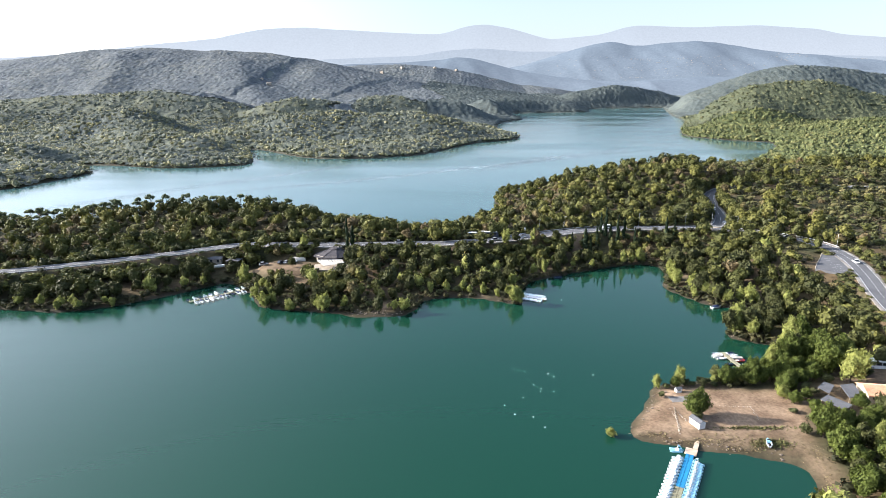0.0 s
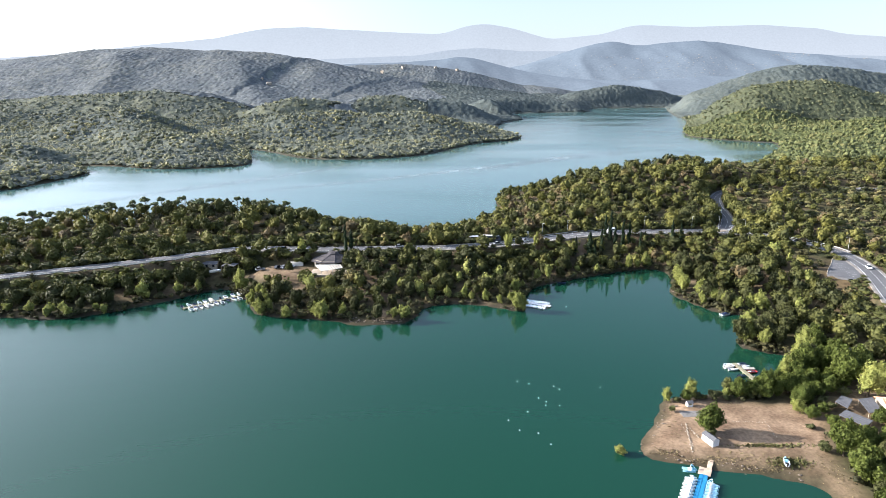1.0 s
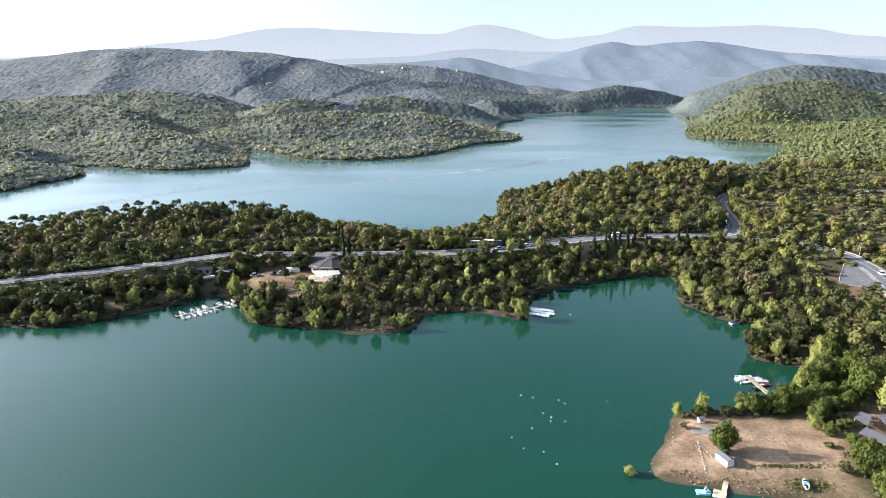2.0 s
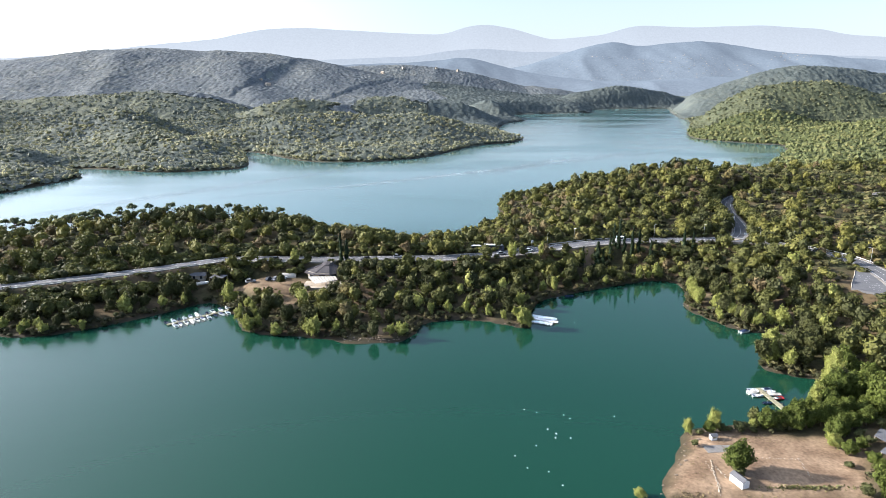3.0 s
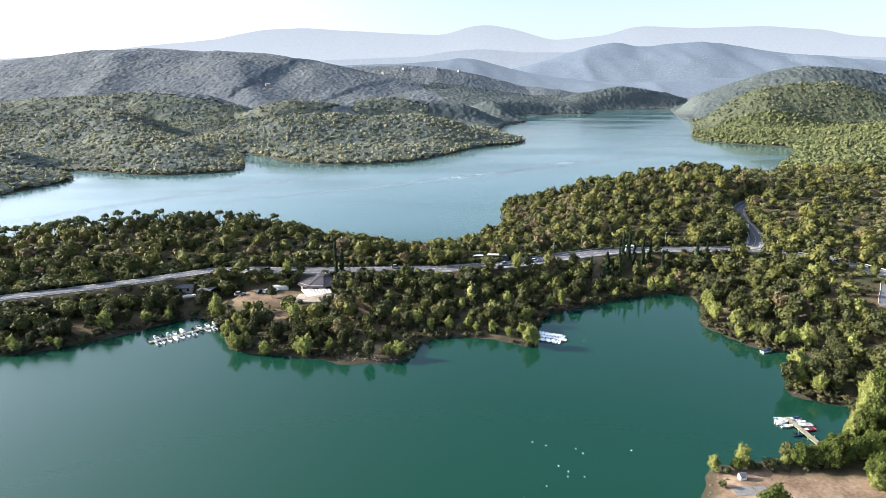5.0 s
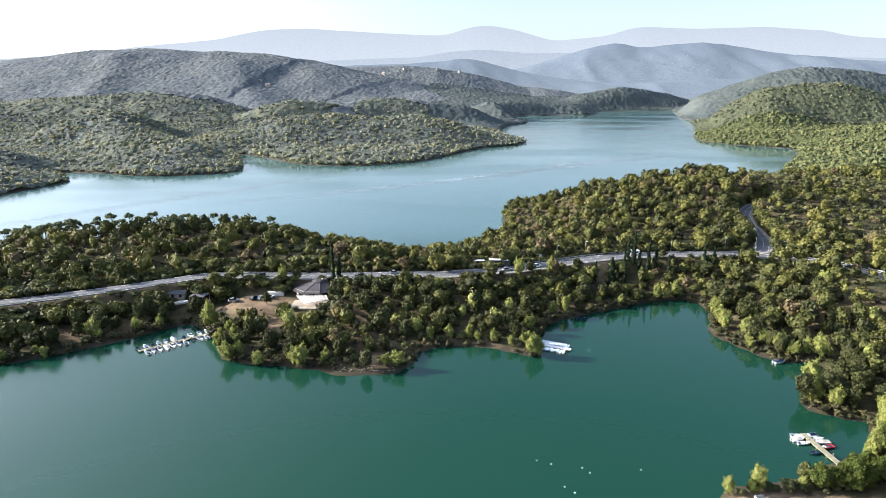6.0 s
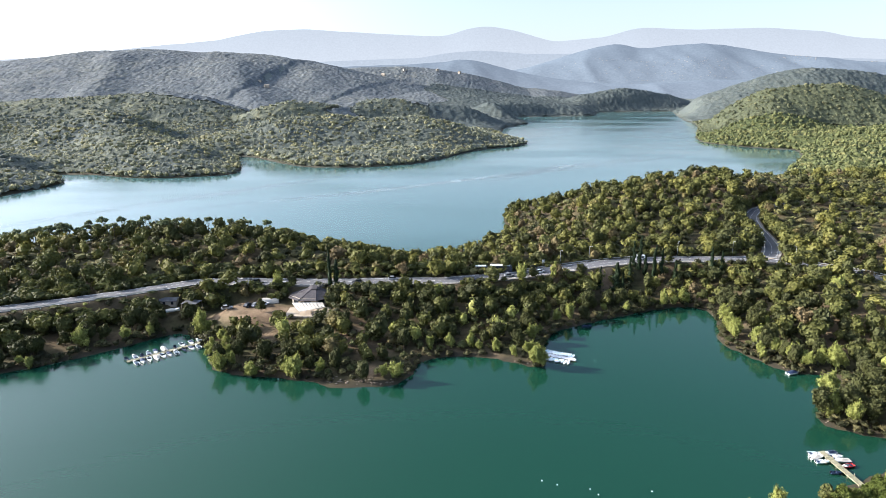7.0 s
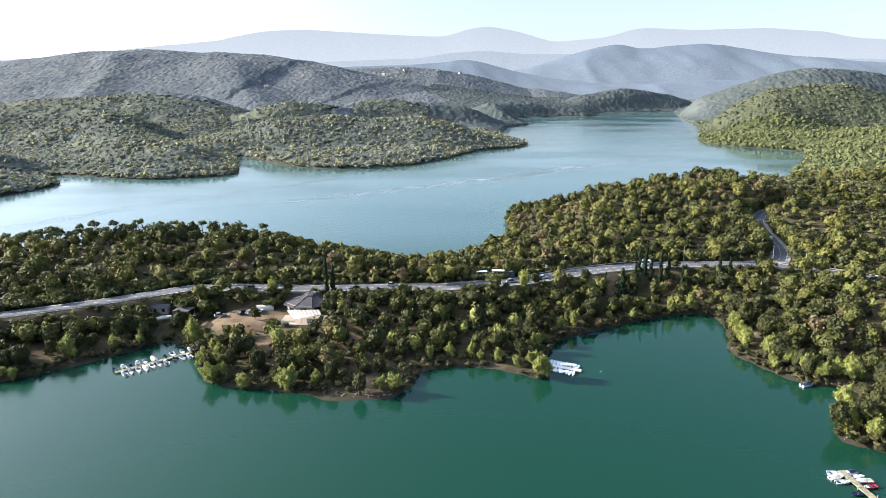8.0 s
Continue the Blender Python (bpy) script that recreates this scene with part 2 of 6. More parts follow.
# ---- the shape of the land ----
BAY_SHORE = [
    (-480, 252), (-330, 240), (-230, 233), (-177, 228), (-150, 225), (-132, 232), (-113, 247), (-102, 258), (-96, 260),
    (-88, 253), (-80, 242), (-74, 231), (-61, 227), (-43, 224), (-35, 219.8), (-26, 221), (-17, 222.2), (-12.8, 230), (-12, 236), (-2, 242), (10, 241.5),
    (22, 236.5), (28.0, 233.3), (28.5, 244), (34, 260), (45, 269), (67, 280.5), (89, 289.5), (99, 285), (97, 268), (92, 255), (97, 242), (104, 232),
    (116, 229.5), (113, 221), (103, 211), (97, 203), (101, 198), (110, 195),
]
BEACH_SHORE = [
    (103, 182), (90, 176), (79, 170), (68, 166.8), (60, 165), (55, 156), (46.3, 140.8), (50.5, 136.7), (63, 133), (75, 130), (82, 126), (81.5, 120),
    (77, 112), (66, 105), (61, 98), (64, 86), (82, 60), (108, 10), (130, -60), (160, -300),
]
LAKE_SHORE = [
    (640, 1945), (525, 1523), (486, 1338), (370, 1022), (383, 934), (420, 890), (440, 874), (399, 783), (327, 675), (297, 614),
    (220, 575), (150, 548), (90, 522), (50, 500), (37, 482), (33, 452), (31, 417), (15, 390), (0, 367), (-25, 363), (-60, 380),
    (-97, 404), (-150, 398), (-210, 378), (-300, 354), (-480, 327),
]
WEST_SHORE = [
    (-480, 450), (-370, 505), (-354, 540), (-347, 598), (-368, 624), (-392, 647), (-353, 651), (-284, 629), (-232, 645), (-214, 672),
    (-247, 769), (-262, 801), (-237, 794), (-166, 716), (-113, 705), (-75, 715), (-25, 759), (25, 867), (104, 959), (80, 1100),
    (104, 1300), (158, 1409), (115, 1591), (250, 1680), (365, 1715), (401, 1875), (560, 1935), (660, 1950), (820, 2010),
]
ROAD_LINE = [
    (-480, 292), (-330, 256), (-250, 236), (-215, 237), (-190, 245), (-160, 258), (-129, 273.5), (-112, 284), (-100, 290.5), (-85, 291),
    (-70, 290.5), (-47, 290.5), (-25, 292), (-5, 293), (10, 296.5), (27, 301), (44, 309), (70, 320), (96, 325), (119, 325.5), (133, 325.5),
    (147, 319.5), (160, 312), (169, 304), (176, 291), (177, 277), (174, 260), (167, 240), (157, 215), (150, 190), (150, 150), (165, 60), (200, -200),
]
BRANCH_LINE = [
    (132, 326.5), (143.5, 331), (153, 348), (158, 367), (161, 383), (169, 405), (186, 425), (216, 437), (242, 435), (271, 431), (300, 426), (420, 410), (700, 380),
]


def spline(points, per=6):
    """A smooth line through the points (Catmull-Rom)."""
    p = np.array(points, float)
    p = np.vstack([2 * p[0] - p[1], p, 2 * p[-1] - p[-2]])
    out = []
    for i in range(1, len(p) - 2):
        for t in np.arange(per) / per:
            out.append(0.5 * (2 * p[i] + (p[i + 1] - p[i - 1]) * t + (2 * p[i - 1] - 5 * p[i] + 4 * p[i + 1] - p[i + 2]) * t * t
                              + (3 * p[i] - p[i - 1] - 3 * p[i + 1] + p[i + 2]) * t**3))
    out.append(p[-2])
    return np.array(out)


def distance(x, y, line, closed=False):
    """How far points are from a line of straight pieces, and how far along it (0 to 1) the nearest place is."""
    a = line
    b = np.roll(line, -1, 0) if closed else line[1:]
    a = a if closed else line[:-1]
    best, along = np.full(x.shape, 1e18), np.zeros(x.shape)
    for i in range(len(a)):
        dx, dy = b[i] - a[i]
        t = np.clip(((x - a[i, 0]) * dx + (y - a[i, 1]) * dy) / (dx * dx + dy * dy + 1e-9), 0, 1)
        d = (x - a[i, 0] - t * dx) ** 2 + (y - a[i, 1] - t * dy) ** 2
        nearer = d < best
        best = np.where(nearer, d, best)
        along = np.where(nearer, (i + t) / len(a), along)
    return np.sqrt(best), along


def inside(x, y, poly):
    odd = np.zeros(x.shape, bool)
    q = np.roll(poly, -1, 0)
    for (x0, y0), (x1, y1) in zip(poly, q):
        if y0 != y1:
            odd ^= ((y0 > y) != (y1 > y)) & (x < (x1 - x0) * (y - y0) / (y1 - y0) + x0)
    return odd


def step(a, b, v):
    t = np.clip((v - a) / (b - a), 0, 1)
    return t * t * (3 - 2 * t)


def hashed(i, j, seed):
    v = np.sin(i * 127.1 + j * 311.7 + seed * 74.7) * 43758.5453
    return v - np.floor(v)


def fbm(x, y, size, octaves=4, seed=0):
    """Soft noise from -1 to 1; size: metres of the broadest swell."""
    total, amp, norm = 0, 1.0, 0
    for o in range(octaves):
        u, v = x / size * 2**o + 17.3 * o, y / size * 2**o - 9.1 * o
        i, j = np.floor(u), np.floor(v)
        f, g = u - i, v - j
        f, g = f * f * (3 - 2 * f), g * g * (3 - 2 * g)
        n = (hashed(i, j, seed) * (1 - f) + hashed(i + 1, j, seed) * f) * (1 - g) + (hashed(i, j + 1, seed) * (1 - f) + hashed(i + 1, j + 1, seed) * f) * g
        total, norm, amp = total + amp * (2 * n - 1), norm + amp, amp * 0.5
    return total / norm


MAIN = np.vstack([spline(BAY_SHORE), spline(BEACH_SHORE), [(300, -1200), (4600, -1200), (4600, 5000), (700, 5000), (700, 2300)], spline(LAKE_SHORE)])
WEST = np.vstack([spline(WEST_SHORE), [(900, 5000), (-4600, 5000), (-4600, 200), (-900, 330)]])
ROAD, BRANCH = spline(ROAD_LINE), spline(BRANCH_LINE)
BEACH = np.array([(40, 142), (50, 132), (80, 123), (74, 108), (80, 106), (86, 118), (88, 130), (92, 142), (95, 152), (93, 160), (80, 162), (66, 166), (54, 168)], float)

# x, y, height, spread along x, spread along y, turn in degrees
MAIN_HILLS = [(-165, 340, 6, 80, 20, -6), (165, 468, 12.5, 75, 55, 10), (-75, 352, 4.5, 55, 14, 0), (1000, 1050, 8, 160, 150, 0), (290, 470, 4, 70, 60, 0)]
SPURS = {"main": [], "west": []}


def spur(side, width, *crest):
    """A wooded spur: its crest runs through x, y, height and its flanks fall over the width."""
    SPURS[side].append((np.array(crest, float), width))


spur("west", 48, (-520, 680, 22), (-442, 660, 17), (-408, 650, 13), (-380, 641, 3))
spur("west", 80, (-430, 880, 34), (-403, 830, 28), (-345, 770, 22), (-287, 740, 17), (-239, 725, 5))
spur("west", 85, (-700, 850, 4), (-627, 860, 6), (-571, 870, 14), (-538, 880, 25), (-504, 890, 36), (-455, 900, 46), (-427, 920, 38), (-386, 930, 19), (-352, 930, 4))
spur("west", 165, (-1001, 1250, 40), (-840, 1250, 46), (-752, 1250, 54), (-655, 1270, 60), (-565, 1290, 63), (-480, 1280, 54), (-390, 1260, 30), (-320, 1240, 14))
spur("west", 130, (-281, 900, 20), (-258, 920, 35), (-220, 940, 40), (-165, 950, 40), (-110, 960, 36), (-45, 970, 33), (14, 980, 20), (57, 990, 7))
spur("west", 85, (-390, 1180, 20), (-354, 1200, 37), (-296, 1220, 52), (-238, 1240, 46), (-187, 1250, 32))
spur("west", 85, (-235, 1280, 34), (-182, 1300, 49), (-72, 1310, 51), (18, 1320, 38), (87, 1320, 15))
spur("west", 85, (34, 1500, 22), (98, 1500, 51), (156, 1500, 58), (208, 1500, 41), (260, 1500, 22))
spur("west", 120, (283, 1970, 14), (371, 1990, 45), (519, 2040, 66), (658, 2090, 46), (799, 2170, 10))
spur("west", 620, (-1950, 2100, 104), (-1584, 2100, 133), (-1293, 2100, 157), (-1130, 2100, 176), (-950, 2100, 183), (-774, 2100, 171), (-596, 2100, 165), (-472, 2100, 150), (-322, 2050, 119), (-178, 2000, 83), (-74, 1950, 54))
spur("west", 160, (-640, 1900, 102), (-560, 1750, 70), (-480, 1600, 47), (-430, 1500, 32))
spur("west", 150, (-1000, 1950, 104), (-930, 1780, 72), (-880, 1600, 53), (-860, 1450, 40))
spur("west", 380, (-479, 2500, 119), (-350, 2500, 134), (-201, 2500, 138), (-51, 2500, 125), (99, 2500, 105), (185, 2500, 84), (272, 2500, 59))
spur("main", 135, (443, 1230, 12), (497, 1230, 33), (560, 1230, 60), (608, 1230, 74), (640, 1230, 79), (700, 1230, 76), (735, 1225, 68), (770, 1220, 55), (848, 1200, 38), (958, 1180, 20))
spur("main", 110, (570, 1240, 50), (545, 1150, 40), (500, 1080, 22), (470, 1030, 8))
spur("main", 240, (547, 1650, 20), (604, 1650, 46), (682, 1650, 71), (767, 1650, 98), (803, 1650, 108), (859, 1650, 115), (918, 1650, 115), (999, 1650, 106), (1125, 1650, 88), (1360, 1640, 60), (1652, 1640, 16))
spur("main", 170, (430, 780, 0), (511, 830, 10), (584, 870, 24), (666, 900, 35), (800, 930, 40))


def spurs(x, y, side):
    """Height of the highest spur at each place, soft where two meet."""
    total = 0 * x
    for crest, width in SPURS[side]:
        near = (x > crest[:, 0].min() - width * 1.3) & (x < crest[:, 0].max() + width * 1.3) & (y > crest[:, 1].min() - width * 1.3) & (y < crest[:, 1].max() + width * 1.3)
        if not near.any():
            continue
        d, along = distance(x[near], y[near], crest[:, :2])
        h = np.interp(along, np.linspace(0, 1, len(crest)), crest[:, 2])
        t = d / width
        lift = h * (0.55 * np.clip(1.06 - np.sqrt(t * t + 0.012) + 0.05, 0, 1) + 0.45 * (1 - step(0, 1.1, t)))
        total[near] += np.maximum(lift, 0) ** 4
    return total**0.25


def hills(x, y, rows):
    z = 0 * x
    for cx, cy, h, sx, sy, turn in rows:
        c, s = math.cos(radians(turn)), math.sin(radians(turn))
        u, v = (x - cx) * c + (y - cy) * s, -(x - cx) * s + (y - cy) * c
        z = z + h * np.exp(-0.5 * ((u / sx) ** 2 + (v / sy) ** 2))
    return z


PADS = [(-56, 275, 11, 4.5), (-76, 271, 9, 4.8), (-104, 275, 6, 4.0), (112, 153, 12, 2.6), (127, 168, 6, 3.0), (163, 260, 13, 9.25)]  # level ground: x, y, radius, height


def land(x, y):
    """Height of the ground, how far inland, how far from a road, and how bare."""
    dm, _ = distance(x, y, MAIN, True)
    dm = np.where(inside(x, y, MAIN), dm, -dm)
    dw, _ = distance(x, y, WEST, True)
    dw = np.where(inside(x, y, WEST), dw, -dw)
    d = np.maximum(dm, dw)
    beach = inside(x, y, BEACH)
    db, _ = distance(x, y, BEACH, True)
    bare = step(-3, 2, np.where(beach, db, -db) + 2.5 * fbm(x, y, 6, 3, 5))
    bare = bare * (1 - 0.35 * step(-142, -136, -y))
    inland = np.maximum(d, 0)
    flat = np.maximum(step(190, 240, y), step(110, 160, x))
    bank = 0.1 + 1.1 * (1 - np.exp(-inland / 2.5))
    rise = (0.5 + 8.0 * (0.35 + 0.65 * flat)) * step(6, 62, inland) * (1 - 0.85 * bare)
    zm = bank + rise + hills(x, y, MAIN_HILLS) * step(0, 70, inland) + np.maximum(spurs(x, y, "main") - 9, 0) * step(0, 40, inland)
    zw = bank + 5 * step(2, 40, inland) + np.maximum(spurs(x, y, "west") - 6, 0) * step(0, 60, inland) ** 0.8
    z = np.where(dm > dw, zm, zw) + fbm(x, y, 14, 3, 2) * 0.5 * step(2, 15, inland) * (1 - bare)
    far = step(500, 1200, np.hypot(x, y))
    folds = 1 - 2 * np.abs(fbm(x + 0.3 * y, y * 0.7, 290, 3, 31))
    z = z + (fbm(x, y, 170, 4, 3) * (2 + 3 * far) + (1 - 2 * np.abs(fbm(x - 0.2 * y, y * 0.5, 120, 3, 37)) - 0.5) * 6 * far * (1 - 0.6 * step(1100, 1500, y)) + (folds - 0.5) * 3 * far) * step(10, 130, inland)
    z = np.where(d > 0, z, np.maximum(-0.16 * -d, -14) - 0.02)
    r, _ = distance(x, y, ROAD)
    r2, along = distance(x, y, BRANCH)
    for cx, cy, rad, level in PADS:
        z = z + (level - z) * (1 - step(rad, rad + 5, np.hypot(x - cx, y - cy))) * step(0, 6, d)
    z = z + (9.3 - z) * (1 - step(4.6, 10, r)) * step(0, 6, d)
    z = z + (9.3 + 4.6 * step(0.1, 0.6, along) - z) * (1 - step(4.5, 13, r2)) * step(0, 6, d)
    shore = (1 - step(1.0, 4.0, np.abs(d) + 1.2 * fbm(x, y, 8, 3, 8))) * (np.abs(d) < 6)
    verge = (1 - step(4.2, 6.5, np.minimum(r, r2) + 1.5 * fbm(x, y, 7, 2, 4))) * 0.35
    lots = 0 * x
    for cx, cy, rad in ((-76, 271, 11), (-66, 268, 8), (-63, 252, 5), (-38, 246, 6), (-85, 269, 6), (165, 257, 7), (-3, 288, 7), (62, 309, 9), (118, 156, 14), (128, 168, 9), (103, 268, 4), (-25, 228, 4), (12, 241, 5)):
        lots = np.maximum(lots, 1 - step(rad - 3, rad + 3, np.hypot(x - cx, y - cy) + 2 * fbm(x, y, 9, 3, 6)))
    scrub = step(0.15, 0.5, fbm(x, y, 28, 4, 9)) * (0.25 + 0.2 * (y < 268) * (np.abs(x + 40) < 40)) * (dm > 3)
    return z, d, np.minimum(r, r2), np.maximum.reduce([bare * step(0.2, 2.2, d + 0.8 * fbm(x, y, 3, 2, 12)), 0.1 * shore, verge, 0.65 * lots, scrub])


def mesh_of(name, verts, faces, smooth=False, **layers):
    """A mesh from arrays: corners, and faces with equally many corners each."""
    me = bpy.data.meshes.new(name)
    verts, faces = np.asarray(verts, np.float32), np.asarray(faces, np.int32)
    me.vertices.add(len(verts))
    me.vertices.foreach_set("co", verts.ravel())
    k = faces.shape[1]
    me.loops.add(faces.size)
    me.loops.foreach_set("vertex_index", faces.ravel())
    me.polygons.add(len(faces))
    me.polygons.foreach_set("loop_start", np.arange(0, faces.size, k, dtype=np.int32))
    me.polygons.foreach_set("use_smooth", np.full(len(faces), smooth, bool))
    for key, values in layers.items():
        me.attributes.new(key, "FLOAT", "POINT").data.foreach_set("value", np.asarray(values, np.float32))
    me.update(calc_edges=True)
    return me


def quads(rows, cols):
    i = np.arange(rows * cols).reshape(rows, cols)
    return np.stack([i[:-1, :-1], i[:-1, 1:], i[1:, 1:], i[1:, :-1]], -1).reshape(-1, 4)


def ground_sheet():
    xs = np.concatenate([np.arange(-4500, -2100, 110), np.arange(-2100, -1200, 36), np.arange(-1200, -350, 17), np.arange(-350, 260, 3.5), np.arange(260, 1100, 12), np.arange(1100, 1700, 36), np.arange(1700, 4600, 110)])
    ys = np.concatenate([np.arange(-1150, 60, 60), np.arange(60, 110, 5), np.arange(110, 520, 3.5), np.arange(520, 1100, 9), np.arange(1100, 3000, 30), np.arange(3000, 4960, 110)])
    x, y = np.meshgrid(xs, ys)
    z, d, _, bare = land(x, y)
    wet = (1 - step(0.6, 3.2, d + 1.2 * fbm(x, y, 5, 3, 14))) * np.where(inside(x, y, BEACH), 0.55, 0.9)
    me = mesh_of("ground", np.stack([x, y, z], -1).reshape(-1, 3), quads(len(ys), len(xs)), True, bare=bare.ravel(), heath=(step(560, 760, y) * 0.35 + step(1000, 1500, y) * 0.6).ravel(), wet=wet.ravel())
    me.materials.append(GROUND)
    tagged(new("ground", me), "hilly lakeside ground, dark woodland soil with tan sandy beach and bare verges", "ground", kind="structure")


ground_sheet()
wx, wy = np.meshgrid(np.linspace(-4500, 4500, 31), np.linspace(-1150, 2600, 21))
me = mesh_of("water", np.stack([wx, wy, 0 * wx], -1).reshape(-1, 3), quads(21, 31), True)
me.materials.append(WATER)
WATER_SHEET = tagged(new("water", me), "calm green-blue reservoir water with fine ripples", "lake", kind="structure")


def wake(points, width):
    """The trace that a boat leaves on the lake: a thin film of broken, paler water."""
    q = spline(points, 12)
    t = np.gradient(q, axis=0)
    t /= np.linalg.norm(t, axis=1)[:, None]
    out = np.stack([t[:, 1], -t[:, 0]], 1) * width
    rows = np.stack([np.c_[q + out * a, np.full(len(q), 0.03)] for a in (-1.6, -0.5, 0.5, 1.6)], 1).reshape(-1, 3)
    fade = np.tile([0.0, 1.0, 1.0, 0.0], len(q)) * np.repeat(np.sin(np.linspace(0, math.pi, len(q))), 4)
    me = mesh_of("wake", rows, quads(len(q), 4), fade=fade)
    me.materials.append(WAKE)
    new("wake", me).parent = WATER_SHEET


def wake_material():
    m = material("broken_water", (0.36, 0.43, 0.45), 0.35, vary=0.2, scale=0.05, fine=0.4)
    n, l = m.node_tree.nodes, m.node_tree.links
    at, geo, spots, mul = n.new("ShaderNodeAttribute"), n.new("ShaderNodeNewGeometry"), n.new("ShaderNodeTexNoise"), n.new("ShaderNodeMath")
    at.attribute_name = "fade"
    spots.inputs["Scale"].default_value = 0.02
    l.new(geo.outputs["Position"], spots.inputs["Vector"])
    mul.operation = "MULTIPLY"
    l.new(at.outputs["Fac"], mul.inputs[0])
    soft = n.new("ShaderNodeMapRange")
    soft.inputs[1].default_value, soft.inputs[2].default_value, soft.inputs[3].default_value, soft.inputs[4].default_value = 0.3, 0.7, 0.26, 0.44
    l.new(spots.outputs[0], soft.inputs[0])
    l.new(soft.outputs[0], mul.inputs[1])
    l.new(mul.outputs[0], n["Principled BSDF"].inputs["Alpha"])
    return m


WAKE = wake_material()
wake([(-300, 410), (-267, 445), (-238, 485), (-206, 524), (-166, 572), (-131, 615), (-105, 650)], 6.0)
wake([(-190, 480), (-154, 506), (-106, 534), (-49, 573), (13, 622), (68, 662), (151, 720), (245, 789), (300, 840)], 6.0)
wake([(10, 585), (60, 650), (101, 702), (186, 763), (240, 830)], 8.0)


def ridge(name, label, y0, y1, profile, low, high, rough, seed, clear):
    """A far mountain chain: its slope rises from y0 to the crest at y1."""
    px, pz = np.array(profile, float).T
    xs = np.linspace(-4400, 4400, 500)
    crest = np.interp(xs, px, pz)
    kernel = np.hanning(13)
    crest = np.convolve(np.pad(crest, 6, "edge"), kernel / kernel.sum(), "valid")
    t = np.linspace(0, 1, 24)[:, None]
    x, y = np.broadcast_to(xs, (24, 500)), y0 + (y1 - y0) * t + 0 * xs
    folds = 1 - 2 * np.abs(fbm(x + 0.4 * y, y * 0.6, 520, 4, seed + 40))
    z = -5 + (crest + 5) * t**0.8 + fbm(x, y, 420, 5, seed) * rough * (0.25 + 0.4 * t) + folds * rough * 2.2 * t * (1 - t) * 2
    me = mesh_of(name, np.stack([x, y, z], -1).reshape(-1, 3), quads(24, 500), True)
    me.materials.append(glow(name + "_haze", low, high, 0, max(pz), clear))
    tagged(new(name, me), label, "mountains", kind="structure")
    return np.stack([x, y, z], -1)


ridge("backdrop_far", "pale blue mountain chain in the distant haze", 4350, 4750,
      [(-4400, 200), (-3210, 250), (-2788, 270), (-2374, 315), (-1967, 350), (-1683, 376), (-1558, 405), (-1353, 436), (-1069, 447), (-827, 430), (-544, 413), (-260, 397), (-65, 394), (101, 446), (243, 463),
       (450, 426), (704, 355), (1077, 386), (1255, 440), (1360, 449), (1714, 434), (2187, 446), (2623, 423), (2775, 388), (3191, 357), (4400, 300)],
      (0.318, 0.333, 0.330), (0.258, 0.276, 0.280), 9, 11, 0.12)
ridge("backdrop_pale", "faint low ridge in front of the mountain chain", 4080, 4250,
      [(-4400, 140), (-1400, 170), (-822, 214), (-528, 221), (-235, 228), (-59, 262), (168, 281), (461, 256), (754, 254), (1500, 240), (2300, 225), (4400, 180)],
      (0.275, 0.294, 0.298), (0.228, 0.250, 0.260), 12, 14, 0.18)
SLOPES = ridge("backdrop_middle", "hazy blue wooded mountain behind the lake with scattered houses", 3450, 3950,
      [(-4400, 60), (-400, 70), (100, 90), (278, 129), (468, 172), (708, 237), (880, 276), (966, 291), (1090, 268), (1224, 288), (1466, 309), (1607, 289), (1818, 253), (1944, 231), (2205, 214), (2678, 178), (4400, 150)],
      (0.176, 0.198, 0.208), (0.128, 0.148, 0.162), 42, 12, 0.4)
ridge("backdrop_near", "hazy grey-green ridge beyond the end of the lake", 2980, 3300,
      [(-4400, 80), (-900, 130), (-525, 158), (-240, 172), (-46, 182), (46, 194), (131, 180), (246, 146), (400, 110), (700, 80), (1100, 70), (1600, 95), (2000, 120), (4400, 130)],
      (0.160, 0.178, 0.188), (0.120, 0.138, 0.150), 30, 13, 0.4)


def ribbon(line, half, lift, offset=0.0):
    """A strip along a line on the ground: corners and faces."""
    p = spline(line, 14)
    t = np.gradient(p, axis=0)
    t /= np.linalg.norm(t, axis=1)[:, None]
    side = np.stack([t[:, 1], -t[:, 0]], 1)
    return p, side, half, lift, offset


def strip(name, p, side, a, b, z, mat, thick=0.0):
    left, right = p + side * a, p + side * b
    rows = [np.c_[left, z], np.c_[right, z]]
    if thick:
        rows = [np.c_[left, z - thick], np.c_[left, z], np.c_[right, z], np.c_[right, z - thick]]
    v = np.stack(rows, 1).reshape(-1, 3)
    me = mesh_of(name, v, quads(len(p), len(rows)))
    me.materials.append(mat)
    return me


